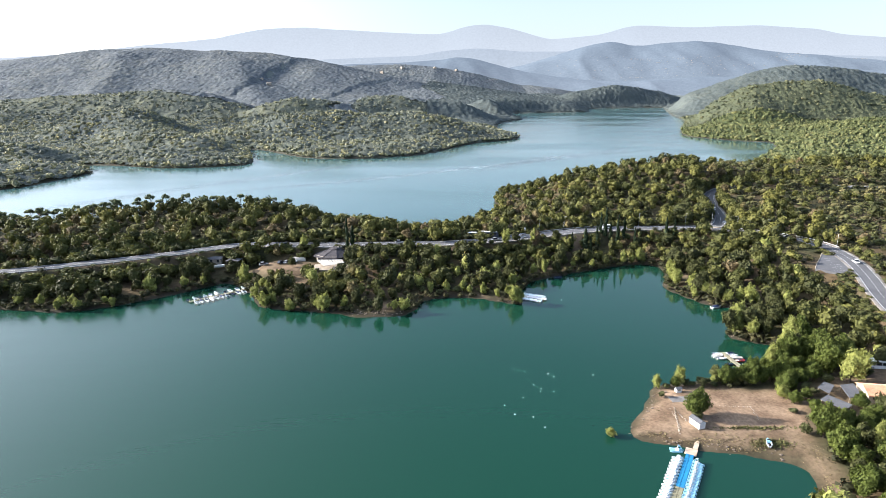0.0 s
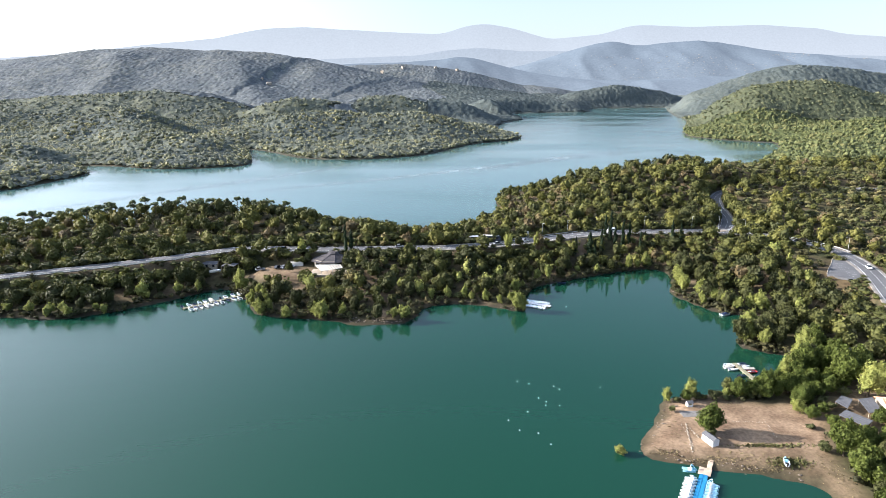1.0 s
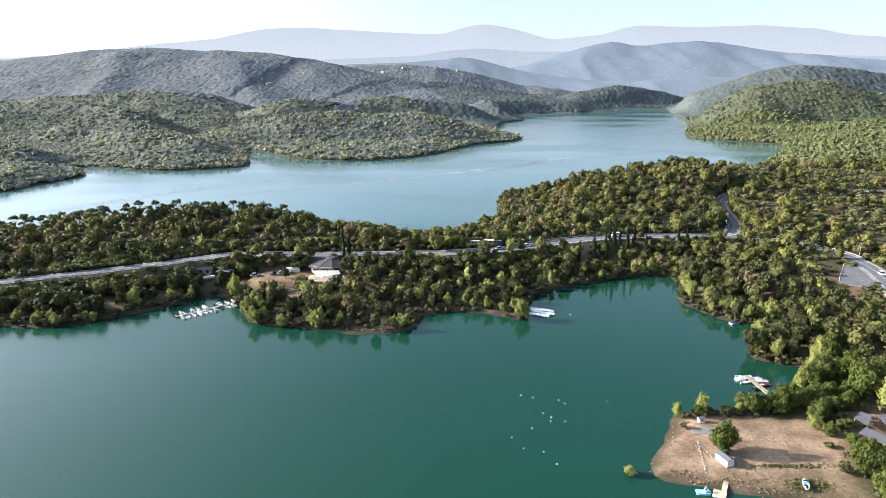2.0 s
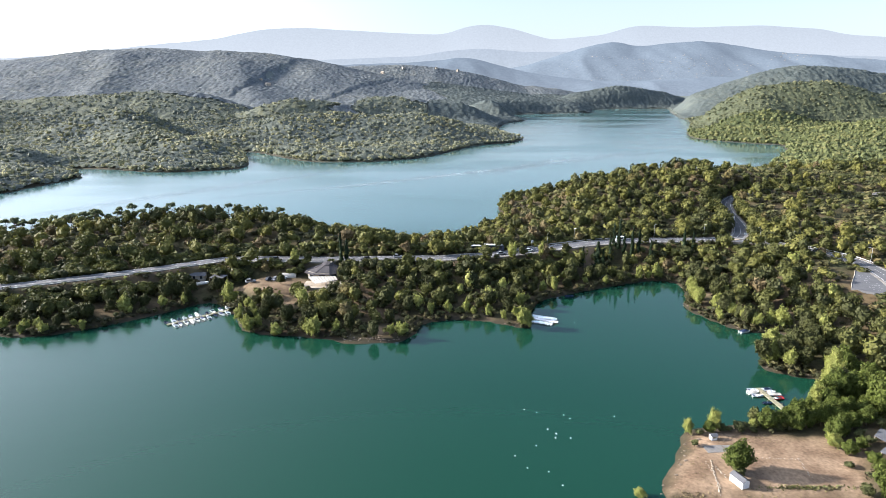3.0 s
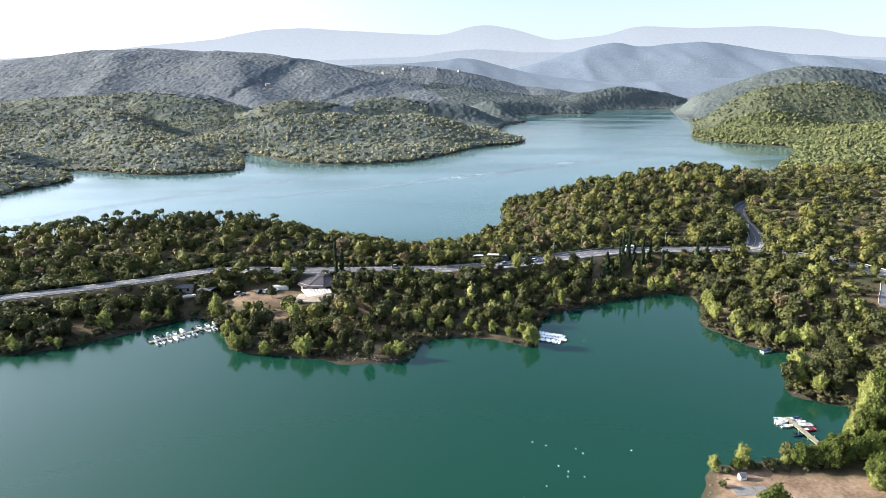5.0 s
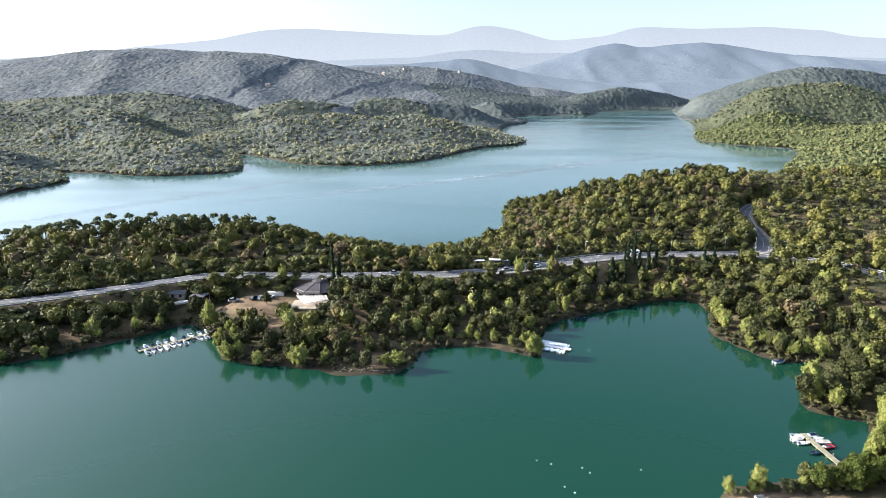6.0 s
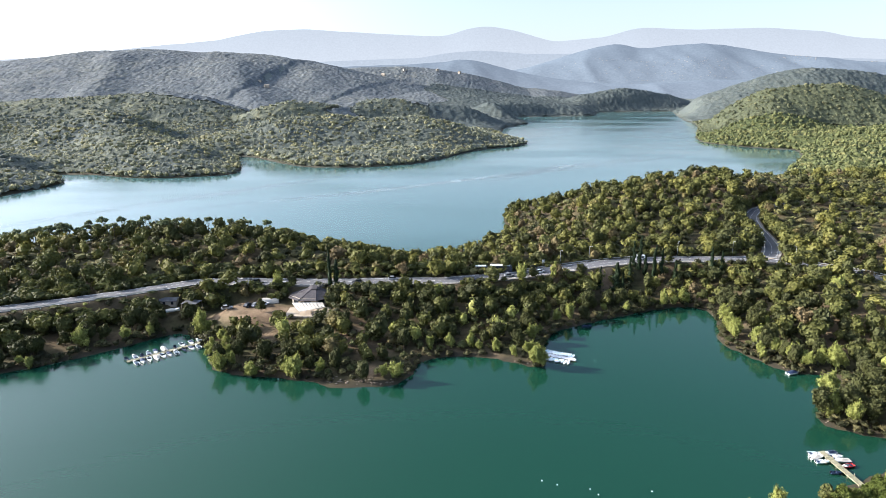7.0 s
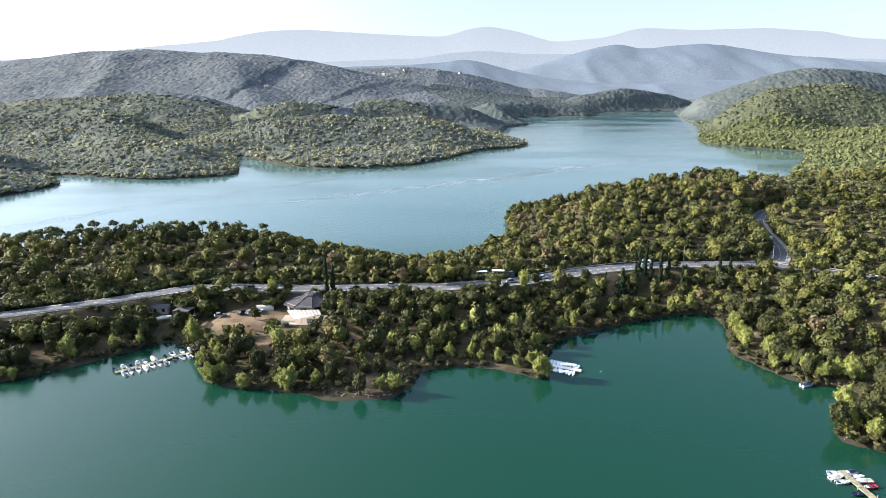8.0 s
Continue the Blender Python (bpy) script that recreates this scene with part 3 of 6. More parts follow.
def road(name, line, half, label, height):
    p, side, *_ = ribbon(line, half, 0)
    z = height(np.linspace(0, 1, len(p)))
    ob = new(name, strip(name, p, side, -half, half, z, ASPHALT, 0.6))
    tagged(ob, label, "road", kind="structure")
    for a, b in ((-half - 1.1, -half), (half, half + 1.1)):
        k = p[:, 0] > -95
        new("shoulder", strip("shoulder", p[k], side[k], a, b, z[k] - 0.05, SHOULDER, 0.5)).parent = ob
    for a, width in ((-half + 0.35, 0.16), (half - 0.35, 0.16)):
        new("edge_line", strip("edge_line", p, side, a - width / 2, a + width / 2, z + 0.02, LANE_PAINT)).parent = ob
    for k in range(3, len(p) - 3, 2):
        q = slice(k, k + 2)
        new("centre_dash", strip("centre_dash", p[q], side[q], -0.08, 0.08, z[q] + 0.02, LANE_PAINT)).parent = ob
    return ob


road("road", ROAD_LINE, 3.6, "grey two-lane asphalt road with white lines", lambda t: 9.6 + 0 * t)
road("road_branch", BRANCH_LINE, 3.2, "grey asphalt side road that climbs between trees", lambda t: 9.62 + 4.6 * step(0.1, 0.6, t))

# ---- trees ----
ICO_V = np.array([(0, 0, 1), *[(0.894 * math.cos(k * 1.2566), 0.894 * math.sin(k * 1.2566), 0.447) for k in range(5)],
                  *[(0.894 * math.cos(k * 1.2566 + 0.628), 0.894 * math.sin(k * 1.2566 + 0.628), -0.447) for k in range(5)], (0, 0, -1)])
ICO_F = np.array([(0, 1 + k, 1 + (k + 1) % 5) for k in range(5)] + [(1 + k, 6 + k, 1 + (k + 1) % 5) for k in range(5)]
                 + [(6 + k, 6 + (k + 1) % 5, 1 + (k + 1) % 5) for k in range(5)] + [(11, 6 + (k + 1) % 5, 6 + k) for k in range(5)])


def finer(v, f):
    """Each triangle in four, on the unit ball."""
    n, edges, faces, points = len(v), {}, [], [tuple(p) for p in v]

    def middle(a, b):
        key = (min(a, b), max(a, b))
        if key not in edges:
            p = np.array(points[a]) + points[b]
            edges[key] = len(points)
            points.append(tuple(p / np.linalg.norm(p)))
        return edges[key]

    for a, b, c in f:
        ab, bc, ca = middle(a, b), middle(b, c), middle(c, a)
        faces += [(a, ab, ca), (ab, b, bc), (ca, bc, c), (ab, bc, ca)]
    return np.array(points), np.array(faces)


ICO2_V, ICO2_F = finer(ICO_V, ICO_F)


ICO3_V, ICO3_F = finer(ICO2_V, ICO2_F)


def leafy_mesh(rng, kind, lumps, leaves, leaf, fine=True):
    """A full crown about 1 wide and 1 high: one lumpy body like a cauliflower, with sprays of leaves all over it."""
    bv, bf = (ICO3_V, ICO3_F) if fine else (ICO2_V, ICO2_F)
    knots = rng.normal(size=(lumps, 3)) + np.array([0, 0, 0.3])
    knots /= np.linalg.norm(knots, axis=1)[:, None]
    strength = rng.uniform(0.15, 1.0, lumps)
    width = (0.06 if fine else 0.1) * (0.7 if kind == "willow" else 1.0)
    shape = np.array([0.42, 0.42, 0.52]) if kind == "willow" else np.array([0.46, 0.46, 0.46])

    def swell(way):
        return 0.5 + 0.5 * (strength * np.exp((way @ knots.T - 1) / width)).max(1)[:, None]

    def body(way, out):
        p = way * out * shape
        p[:, 2] = np.where(p[:, 2] < 0, p[:, 2] * 0.9, p[:, 2]) + 0.44
        return p

    v = body(bv, swell(bv) * rng.uniform(0.84, 1.08, (len(bv), 1)))
    way = rng.normal(size=(leaves, 3)) + np.array([0, 0, 0.25])
    towards = rng.uniform(size=leaves) < 0.55  # more leaves where the limbs reach out
    way = np.where(towards[:, None], knots[rng.integers(0, lumps, leaves)] + rng.normal(0, 0.3, (leaves, 3)), way)
    way /= np.linalg.norm(way, axis=1)[:, None]
    at = body(way, swell(way) + rng.uniform(-0.06, 0.2, (leaves, 1)))
    normal = way + rng.normal(0, 0.6, (leaves, 3))
    normal /= np.linalg.norm(normal, axis=1)[:, None]
    u = np.cross(normal, rng.normal(size=(leaves, 3)))
    u /= np.linalg.norm(u, axis=1)[:, None]
    w = np.cross(normal, u)
    if kind == "willow":
        u, w = u * 0.75, w * 0.75 + np.array([0, 0, 0.5])
    size = leaf * rng.uniform(0.55, 1.45, (leaves, 1))
    spray = np.stack([at - u * size - w * size * 0.6, at + u * size * 0.9 - w * size * 0.7, at + w * size * 1.1 + u * size * rng.uniform(-0.6, 0.6, (leaves, 1))], 1).reshape(-1, 3)
    v = np.vstack([v, spray])
    v[:, 0] *= rng.uniform(0.86, 1.16)
    v[:, :2] += v[:, 2:] * rng.normal(0, 0.07, 2)  # no two lean alike
    v[:, 2] = np.maximum(v[:, 2], 0.03)
    return v, np.vstack([bf, np.arange(leaves * 3).reshape(-1, 3) + len(bv)])


def crown_mesh(rng, kind, lobes, leaves, leaf, fine=True):
    """Corners and triangles of a crown that is about 1 wide and 1 high, with its foot at 0: clumps, and sprays of leaves on them."""
    if kind in ("round", "willow"):
        return leafy_mesh(rng, kind, lobes, leaves, leaf, fine)
    bv, bf = (ICO2_V, ICO2_F) if fine else (ICO_V, ICO_F)
    verts, faces, centres, radii = [], [], [], []
    count = 0
    for k in range(lobes):
        if kind == "column":
            t = (k + 0.5) / lobes
            c = np.array([rng.normal(0, 0.05), rng.normal(0, 0.05), 0.06 + 0.9 * t])
            r = np.array([1, 1, 1.5]) * (0.34 * (1 - t) ** 0.6 + 0.07) * rng.uniform(0.85, 1.1)
            r[2] = 0.9 / lobes
        elif kind == "umbrella":
            g, out = 2.4 * k + rng.uniform(-0.5, 0.5), 0.36 * math.sqrt((k + 0.3) / lobes) * rng.uniform(0.8, 1.15)
            c = np.array([math.cos(g) * out, math.sin(g) * out, 0.86 - 0.75 * out * out + rng.uniform(-0.05, 0.03)])
            r = np.array([0.2, 0.2, 0.06]) * rng.uniform(0.6, 1.3)
        else:
            g = 6.2832 * k / lobes + rng.uniform(-0.5, 0.5)
            out = 0.0 if lobes == 1 else 0.2
            c = np.array([math.cos(g) * out, math.sin(g) * out, rng.uniform(0.3, 0.45)])
            r = np.array([1, 1, 1]) * rng.uniform(0.36, 0.46)
        v = bv * (1 + rng.uniform(-0.24, 0.24, (len(bv), 1)) * (1.5 if kind == 'dome' else 1)) * r * (0.84 if kind == "dome" else 0.8) + c
        verts.append(v)
        faces.append(bf + count)
        count += len(v)
        centres.append(c)
        radii.append(r)
    if kind == "dome":
        centres, radii = [np.array([0, 0, 0.36])], [np.array([0.5, 0.5, 0.5])]
    centres, radii = np.array(centres), np.array(radii)
    k = rng.integers(0, len(centres), leaves)
    away = centres[k] - np.array([0, 0, 0.42])
    way = rng.normal(size=(leaves, 3)) + 1.1 * away / (np.linalg.norm(away, axis=1)[:, None] + 0.05)
    way[:, 2] = way[:, 2] * 0.8 + 0.25
    way /= np.linalg.norm(way, axis=1)[:, None]
    at = centres[k] + way * radii[k] * (0.85 + 0.42 * rng.uniform(0, 1, (leaves, 1)) ** 1.6)
    normal = way + rng.normal(0, 0.28 if kind == 'dome' else 0.45, (leaves, 3))
    normal /= np.linalg.norm(normal, axis=1)[:, None]
    u = np.cross(normal, rng.normal(size=(leaves, 3)))
    u /= np.linalg.norm(u, axis=1)[:, None]
    w = np.cross(normal, u)
    size = leaf * rng.uniform(0.6, 1.4, (leaves, 1))
    spray = np.stack([at - u * size - w * size * 0.6, at + u * size * 0.9 - w * size * 0.7, at + w * size * 1.1 + u * size * rng.uniform(-0.6, 0.6, (leaves, 1))], 1).reshape(-1, 3)
    faces.append(np.arange(leaves * 3).reshape(-1, 3) + count)
    v = np.vstack(verts + [spray])
    v[:, 0] *= rng.uniform(0.88, 1.14)
    v[:, :2] += v[:, 2:] * rng.normal(0, 0.06, 2)  # no two lean alike
    v[:, 2] = np.maximum(v[:, 2], 0.03)
    return v, np.vstack(faces)


def trunk_mesh(rng, kind):
    """A tapered stem with limbs, for a crown of 1 by 1."""
    bm = bmesh.new()

    def limb(a, b, r0, r1, sides=6):
        a, b = Vector(a), Vector(b)
        q = (b - a).to_track_quat("Z", "Y").to_matrix()
        rings = []
        for p, r in ((a, r0), ((a + b) / 2 + Vector(rng.normal(0, 0.012, 3)), (r0 + r1) / 2), (b, r1)):
            rings.append([bm.verts.new(p + q @ Vector((r * math.cos(s * 6.283 / sides), r * math.sin(s * 6.283 / sides), 0))) for s in range(sides)])
        for lo, hi in zip(rings, rings[1:]):
            for s in range(sides):
                bm.faces.new((lo[s], lo[(s + 1) % sides], hi[(s + 1) % sides], hi[s]))
        bm.faces.new(rings[-1])

    top = {"umbrella": 0.72, "column": 0.8, "willow": 0.4}.get(kind, 0.4)
    limb((0, 0, -0.08), (rng.normal(0, 0.02), rng.normal(0, 0.02), top), 0.035, 0.018)
    for k in range(5 if kind != "column" else 0):
        g = k * 1.2566 + rng.uniform(-0.4, 0.4)
        z = top * rng.uniform(0.6, 1.0)
        limb((0, 0, z), (0.28 * math.cos(g), 0.28 * math.sin(g), z + rng.uniform(0.1, 0.26)), 0.016, 0.006, 4)
    me = bpy.data.meshes.new("trunk")
    bm.to_mesh(me)
    bm.free()
    me.materials.append(BARK)
    return me


KINDS = {  # shape, leaves, name, label, category, clumps, sprays, spray size
    "oak": ("round", OAK, "oak_tree", "round green oak with a dense leafy crown", "tree", 16, 1300, 0.036),
    "ash": ("round", ASH, "ash_tree", "bright green leafy tree beside the beach", "tree", 24, 2600, 0.029),
    "tall_willow": ("willow", WILLOW, "willow_tree", "tall pale yellow-green willow with fine leaves", "tree", 28, 2600, 0.026),
    "willow": ("willow", WILLOW, "willow_tree", "bright yellow-green willow at the water's edge", "tree", 20, 1300, 0.034),
    "pine": ("umbrella", PINE, "pine_tree", "tall umbrella pine with a flat dark crown", "tree", 8, 260, 0.04),
    "cypress": ("column", CYPRESS, "cypress_tree", "slender dark green column cypress", "tree", 9, 700, 0.04),
    "shrub": ("round", SCRUB, "shrub", "low olive-green lakeside bush", "bush", 9, 420, 0.05),
}
rng = np.random.default_rng(7)
MODELS = {}


def tree_model(key):
    shape, leaves, name, label, category, lobes, sprays, leaf = KINDS[key]
    v, f = crown_mesh(rng, shape, lobes, sprays, leaf)
    me = mesh_of("crown", v, f, tint=np.full(len(v), 0.1) + 0.3 * v[:, 2] * 0)
    me.materials.append(leaves)
    ob = new(name)
    new("trunk", trunk_mesh(rng, shape)).parent = ob
    new("crown", me).parent = ob
    return tagged(ob, label, category, group="trees along the shore")


def place(x, y, z, wide, high, turn=0.0):
    return Matrix.Translation((x, y, z)) @ Matrix.Rotation(turn, 4, "Z") @ Matrix.Diagonal((wide, wide, high, 1))


def plant(key, x, y, wide, high, label=""):
    """A single tree on the ground."""
    models = MODELS.setdefault(key, [])
    z = float(land(np.array([float(x)]), np.array([float(y)]))[0][0])
    m = place(x, y, max(z, 0.0) - 0.05, wide, high, rng.uniform(0, 6.28))
    if len(models) < {"oak": 6, "willow": 4, "pine": 4, "ash": 4, "tall_willow": 3, "cypress": 2, "shrub": 3}[key]:
        ob = tree_model(key)
        ob.matrix_basis = m
        models.append(ob)
    else:
        source = models[int(rng.integers(len(models)))]
        keep = source.matrix_basis.copy()
        source.matrix_basis = Matrix.Identity(4)
        ob = copy_thing(source, m)
        source.matrix_basis = keep
    if label:
        tagged(ob, label)
    return ob


def scatter(x0, x1, y0, y1, gap, seed, shake=0.48):
    """Places on a shaken grid, with the land's height, distance from the shore and from the roads there."""
    r = np.random.default_rng(seed)
    x, y = np.meshgrid(np.arange(x0, x1, gap), np.arange(y0, y1, gap))
    x, y = (x + r.uniform(-shake, shake, x.shape) * gap).ravel(), (y + r.uniform(-shake, shake, y.shape) * gap).ravel()
    seen = np.abs(x) < 0.76 * y + 70
    x, y = x[seen], y[seen]
    z, d, road_far, bare = land(x, y)
    return r, x, y, z, d, road_far, bare


def faces_bay(x, y, z):
    """Which trees stand on slopes that can be seen from over the bay; the far sides of the hills stay bare."""
    gx, gy, gz = x - 0.0, y - 30.0, z + 12 - 87.0
    bearing, away = np.arctan2(gx, gy), np.hypot(gx, gy)
    order = np.argsort(away)
    best, keep = {}, np.zeros(len(x), bool)
    lane, rise = np.floor(bearing / 0.006).astype(int), gz / away
    for i in order:
        top = best.get(lane[i], -9.0)
        keep[i] = rise[i] > top - 0.008
        best[lane[i]] = max(top, rise[i] - 0.004)
    return keep


def woods(name, label, mat, crowns, x, y, z, wide, high, tint, r, smooth=False):
    """Many trees as one mesh, their tint drifting from stand to stand."""
    tint = np.clip(tint + 0.25 * fbm(x, y, 45, 2, 50), 0, 0.9 + 0.1 * (r.uniform(size=len(x)) < 0.25))
    vs, fs, ts, count = [], [], [], 0
    which = r.integers(0, len(crowns), len(x))
    for k, (cv, cf) in enumerate(crowns):
        m = which == k
        n = int(m.sum())
        if not n:
            continue
        g = r.uniform(0, 6.28, n)
        c, s = np.cos(g)[:, None], np.sin(g)[:, None]
        w, h = wide[m][:, None], high[m][:, None]
        v = np.stack([(cv[:, 0] * c - cv[:, 1] * s) * w + x[m][:, None], (cv[:, 0] * s + cv[:, 1] * c) * w + y[m][:, None], cv[:, 2] * h + z[m][:, None] - 0.1], -1)
        vs.append(v.reshape(-1, 3))
        fs.append((cf[None] + (np.arange(n) * len(cv))[:, None, None] + count).reshape(-1, 3))
        ts.append(np.repeat(tint[m], len(cv)))
        count += n * len(cv)
    me = mesh_of(name, np.vstack(vs), np.vstack(fs), smooth, tint=np.concatenate(ts))
    me.materials.append(mat)
    return tagged(new(name, me), label, "woods", kind="stuff")


class Slopes:
    """The land sampled on a coarse grid, for quick heights over wide hillsides, and which of it looks towards the bay."""

    def __init__(self, x0, x1, y0, y1, side, gap=11.0):
        self.x0, self.y0, self.gap = x0, y0, gap
        gx, gy = np.meshgrid(np.arange(x0 - gap, x1 + 2 * gap, gap), np.arange(y0 - gap, y1 + 2 * gap, gap))
        self.z, self.d, *_ = land(gx, gy)
        self.d = np.where(inside(gx, gy, MAIN if side == "main" else WEST), self.d, -5.0)
        seen = faces_bay(gx.ravel(), gy.ravel(), self.z.ravel()).reshape(gx.shape) & (np.abs(gx) < 0.76 * gy + 90)
        wide = seen.copy()
        for dx in (-1, 0, 1):
            for dy in (-1, 0, 1):
                wide |= np.roll(seen, (dy, dx), (0, 1))
        self.seen = wide

    def at(self, x, y):
        u, v = (x - self.x0) / self.gap + 1, (y - self.y0) / self.gap + 1
        i, j = np.floor(u).astype(int), np.floor(v).astype(int)
        f, g = u - i, v - j
        mix = lambda a: (a[j, i] * (1 - f) + a[j, i + 1] * f) * (1 - g) + (a[j + 1, i] * (1 - f) + a[j + 1, i + 1] * f) * g
        return mix(self.z), mix(self.d), self.seen[j, i]


def canopy(name, label, mat, slopes, x0, x1, y0, y1, dx, dy, cell, high, where, seed, lively=0.4, base=0.4):
    """The closed canopy of a far wood: crown beside crown, each with a height and a tint of its own."""
    r = np.random.default_rng(seed)
    x, y = np.meshgrid(np.arange(x0, x1, dx), np.arange(y0, y1, dy))
    x, y = x + r.uniform(-0.3, 0.3, x.shape) * dx, y + r.uniform(-0.3, 0.3, y.shape) * dy
    x, y = np.clip(x, x0, x1), np.clip(y, y0, y1)
    z, d, seen = slopes.at(x, y)
    ok = seen & (d > 0.5) & where(x, y)
    i, j = np.floor(x / cell), np.floor(y / cell)
    best, own = np.full(x.shape, 9.0), np.zeros(x.shape)
    for a in (-1, 0, 1):
        for b in (-1, 0, 1):
            cx, cy = (i + a + hashed(i + a, j + b, seed)) * cell, (j + b + hashed(j + b, i + a, seed + 1)) * cell
            gap = np.hypot(x - cx, y - cy) / cell
            nearer = gap < best
            best, own = np.where(nearer, gap, best), np.where(nearer, hashed(i + a, j + b, seed + 2), own)
    lift = high * (0.45 + 0.55 * own) * (0.25 + 0.75 * np.clip(1 - best * best * 1.5, 0, 1)) * (1 + 0.4 * fbm(x, y, 60, 2, seed + 3))
    z = z + (lift + r.uniform(-0.26, 0.26, x.shape) * high) * step(0, 5, d)
    # a low base darkens the sheet, as shade between the taller crowns
    tint = np.clip(base + lively * 1.6 * (hashed(np.floor(own * 997), 3, seed) - 0.5) + 0.3 * fbm(x, y, 70, 3, seed + 4) + 0.35 * (1 - step(3, 14, d)) * own, 0, 0.95)
    q = quads(*x.shape)
    q = q[ok.ravel()[q].all(1)]
    used, q = np.unique(q, return_inverse=True)
    me = mesh_of(name, np.stack([x, y, z], -1).reshape(-1, 3)[used], q.reshape(-1, 4), True, tint=tint.ravel()[used])
    me.materials.append(mat)
    return tagged(new(name, me), label, "woods", kind="stuff")


LOW = {key: [crown_mesh(rng, shape, lobes, sprays, leaf, False) for _ in range(10)]
       for key, shape, lobes, sprays, leaf in (("oak", "round", 9, 190, 0.062), ("willow", "willow", 12, 200, 0.05), ("oak2", "round", 8, 120, 0.07), ("bush", "round", 6, 50, 0.095))}
LOW["hill"] = [crown_mesh(rng, "dome", 1, 8, 0.13, False) for _ in range(10)]
LOW["scrub"] = [crown_mesh(rng, "dome", 1, 32, 0.15, False) for _ in range(10)]

CLEAR = [(100, 152, 6.5), (104, 158, 7), (109, 164, 5), (103, 164, 3.5), (-57, 273, 12), (-50, 267, 5), (-77, 272, 11), (-67, 268, 7), (-86, 269, 5), (-90, 274, 5), (-63, 253, 3), (158, 251, 6.5), (163, 259, 7), (168, 267, 6), (154, 244, 4), (-3, 288.5, 5), (62, 311, 7), (104, 150, 7), (114, 154, 9), (127, 163, 9),
         (118, 166, 6), (104, 144.5, 4), (110, 146, 5), (-57, 263, 6), (-104, 273, 6), (103, 266, 4), (110, 160, 6), (30, 306, 5), (84, 311, 5), (65, 304, 4), (90, 175, 5), (93, 181, 5)]


def open_ground(x, y):
    free = np.ones(x.shape, bool)
    for cx, cy, rad in CLEAR:
        free &= np.hypot(x - cx, y - cy) > rad
    return free & ~inside(x, y, BEACH)


def below_road(x, y, z, high):
    """Trees on the lake side of the road stay low enough for the road to show over them."""
    _, along = distance(x, y, ROAD)
    k = np.clip((along * (len(ROAD) - 1)).round().astype(int), 0, len(ROAD) - 1)
    gap = np.hypot(x - ROAD[k, 0], y - ROAD[k, 1])
    nearer = np.hypot(x, y) < np.hypot(ROAD[k, 0], ROAD[k, 1])
    strict = np.where((ROAD[k, 0] < -98) | (ROAD[k, 0] > 62), 0.0, 2.2)
    top = 9.4 + strict + 0.26 * np.maximum(gap - 4.0, 0)
    return np.where(nearer & (gap < 30), np.clip(top - z, 1.2, high), high)


# the near shores: single trees
r, x, y, z, d, far, bare = scatter(-215, 150, 95, 292, 5.5, 21)
main = inside(x, y, MAIN)
fine = (d > 0.9) & (far > 5.8) & open_ground(x, y)
headland = (x > -66) & (x < -8) & (y < 264)
fine &= r.uniform(size=len(x)) > 0.30 * (bare > 0.4) + 0.04 + 0.12 * headland
front = fine & (((d < 11) & (y < 292) & (y > 190)) | ((x > 84) & (x < 118) & (y < 192) & (y > 100)))
for i in np.flatnonzero(front):
    shore = d[i] < 5.5 and y[i] > 185
    u = r.uniform()
    if shore and u < 0.42:
        w = r.uniform(3.2, 5.8)
        plant("willow", x[i], y[i], w * 1.05, w * r.uniform(1.1, 1.5))
    elif shore and u < 0.72:
        w = r.uniform(2.2, 3.8)
        plant("shrub", x[i], y[i], w * 1.3, w * 0.85)
    else:
        w = r.uniform(5.0, 8.2) if y[i] < 192 or x[i] > 85 else r.uniform(4.0, 6.8)
        near = y[i] < 200 and x[i] > 80
        plant("ash" if near and u < 0.88 else "oak", x[i], y[i], w, float(below_road(x[i:i + 1], y[i:i + 1], z[i:i + 1], w * r.uniform(1.1, 1.45))[0]))

# undergrowth between the trees
r2, x2, y2, z2, d2, far2, _ = scatter(-300, 420, 100, 560, 4.9, 27)
m = (d2 > -0.4) & inside(x2, y2, MAIN) & ((y2 < 300) | (d2 > 2)) & (far2 > 4.6) & open_ground(x2, y2) & (r2.uniform(size=len(x2)) < 0.5)
size = r2.uniform(1.5, 3.1, len(x2))
woods("undergrowth", "low bushes under the trees and along the verges, darkened for shade", UNDERWOOD, LOW["scrub"], x2[m], y2[m], z2[m], size[m] * 1.3, size[m], np.clip(r2.normal(0.25, 0.25, m.sum()), 0, 1), r2)

# the woods behind them
back = fine & ~front
n = len(x)
size = (3.6 + 4.6 * r.uniform(0, 1, n) ** 1.5) * (0.72 + 0.28 * step(7, 16, far))
# trees past x = 95 are tinted darker, in place of shade there
tint = np.clip(r.normal(0.4, 0.27, n) - 0.2 * (x > 95), 0, 1)
kind = r.uniform(size=n)
m = back & (kind < 0.95)
woods("oak_wood", "dense mixed oak wood between the shore and the road", OAK, LOW["oak"], x[m], y[m], z[m], size[m] * 1.18, below_road(x[m], y[m], z[m], size[m] * 1.35), tint[m], r)
m = back & (kind >= 0.95)
woods("willow_wood", "scattered light green trees among the oaks", WILLOW, LOW["willow"], x[m], y[m], z[m], size[m] * 1.1, below_road(x[m], y[m], z[m], size[m] * 1.2), tint[m] * 0.7, r)

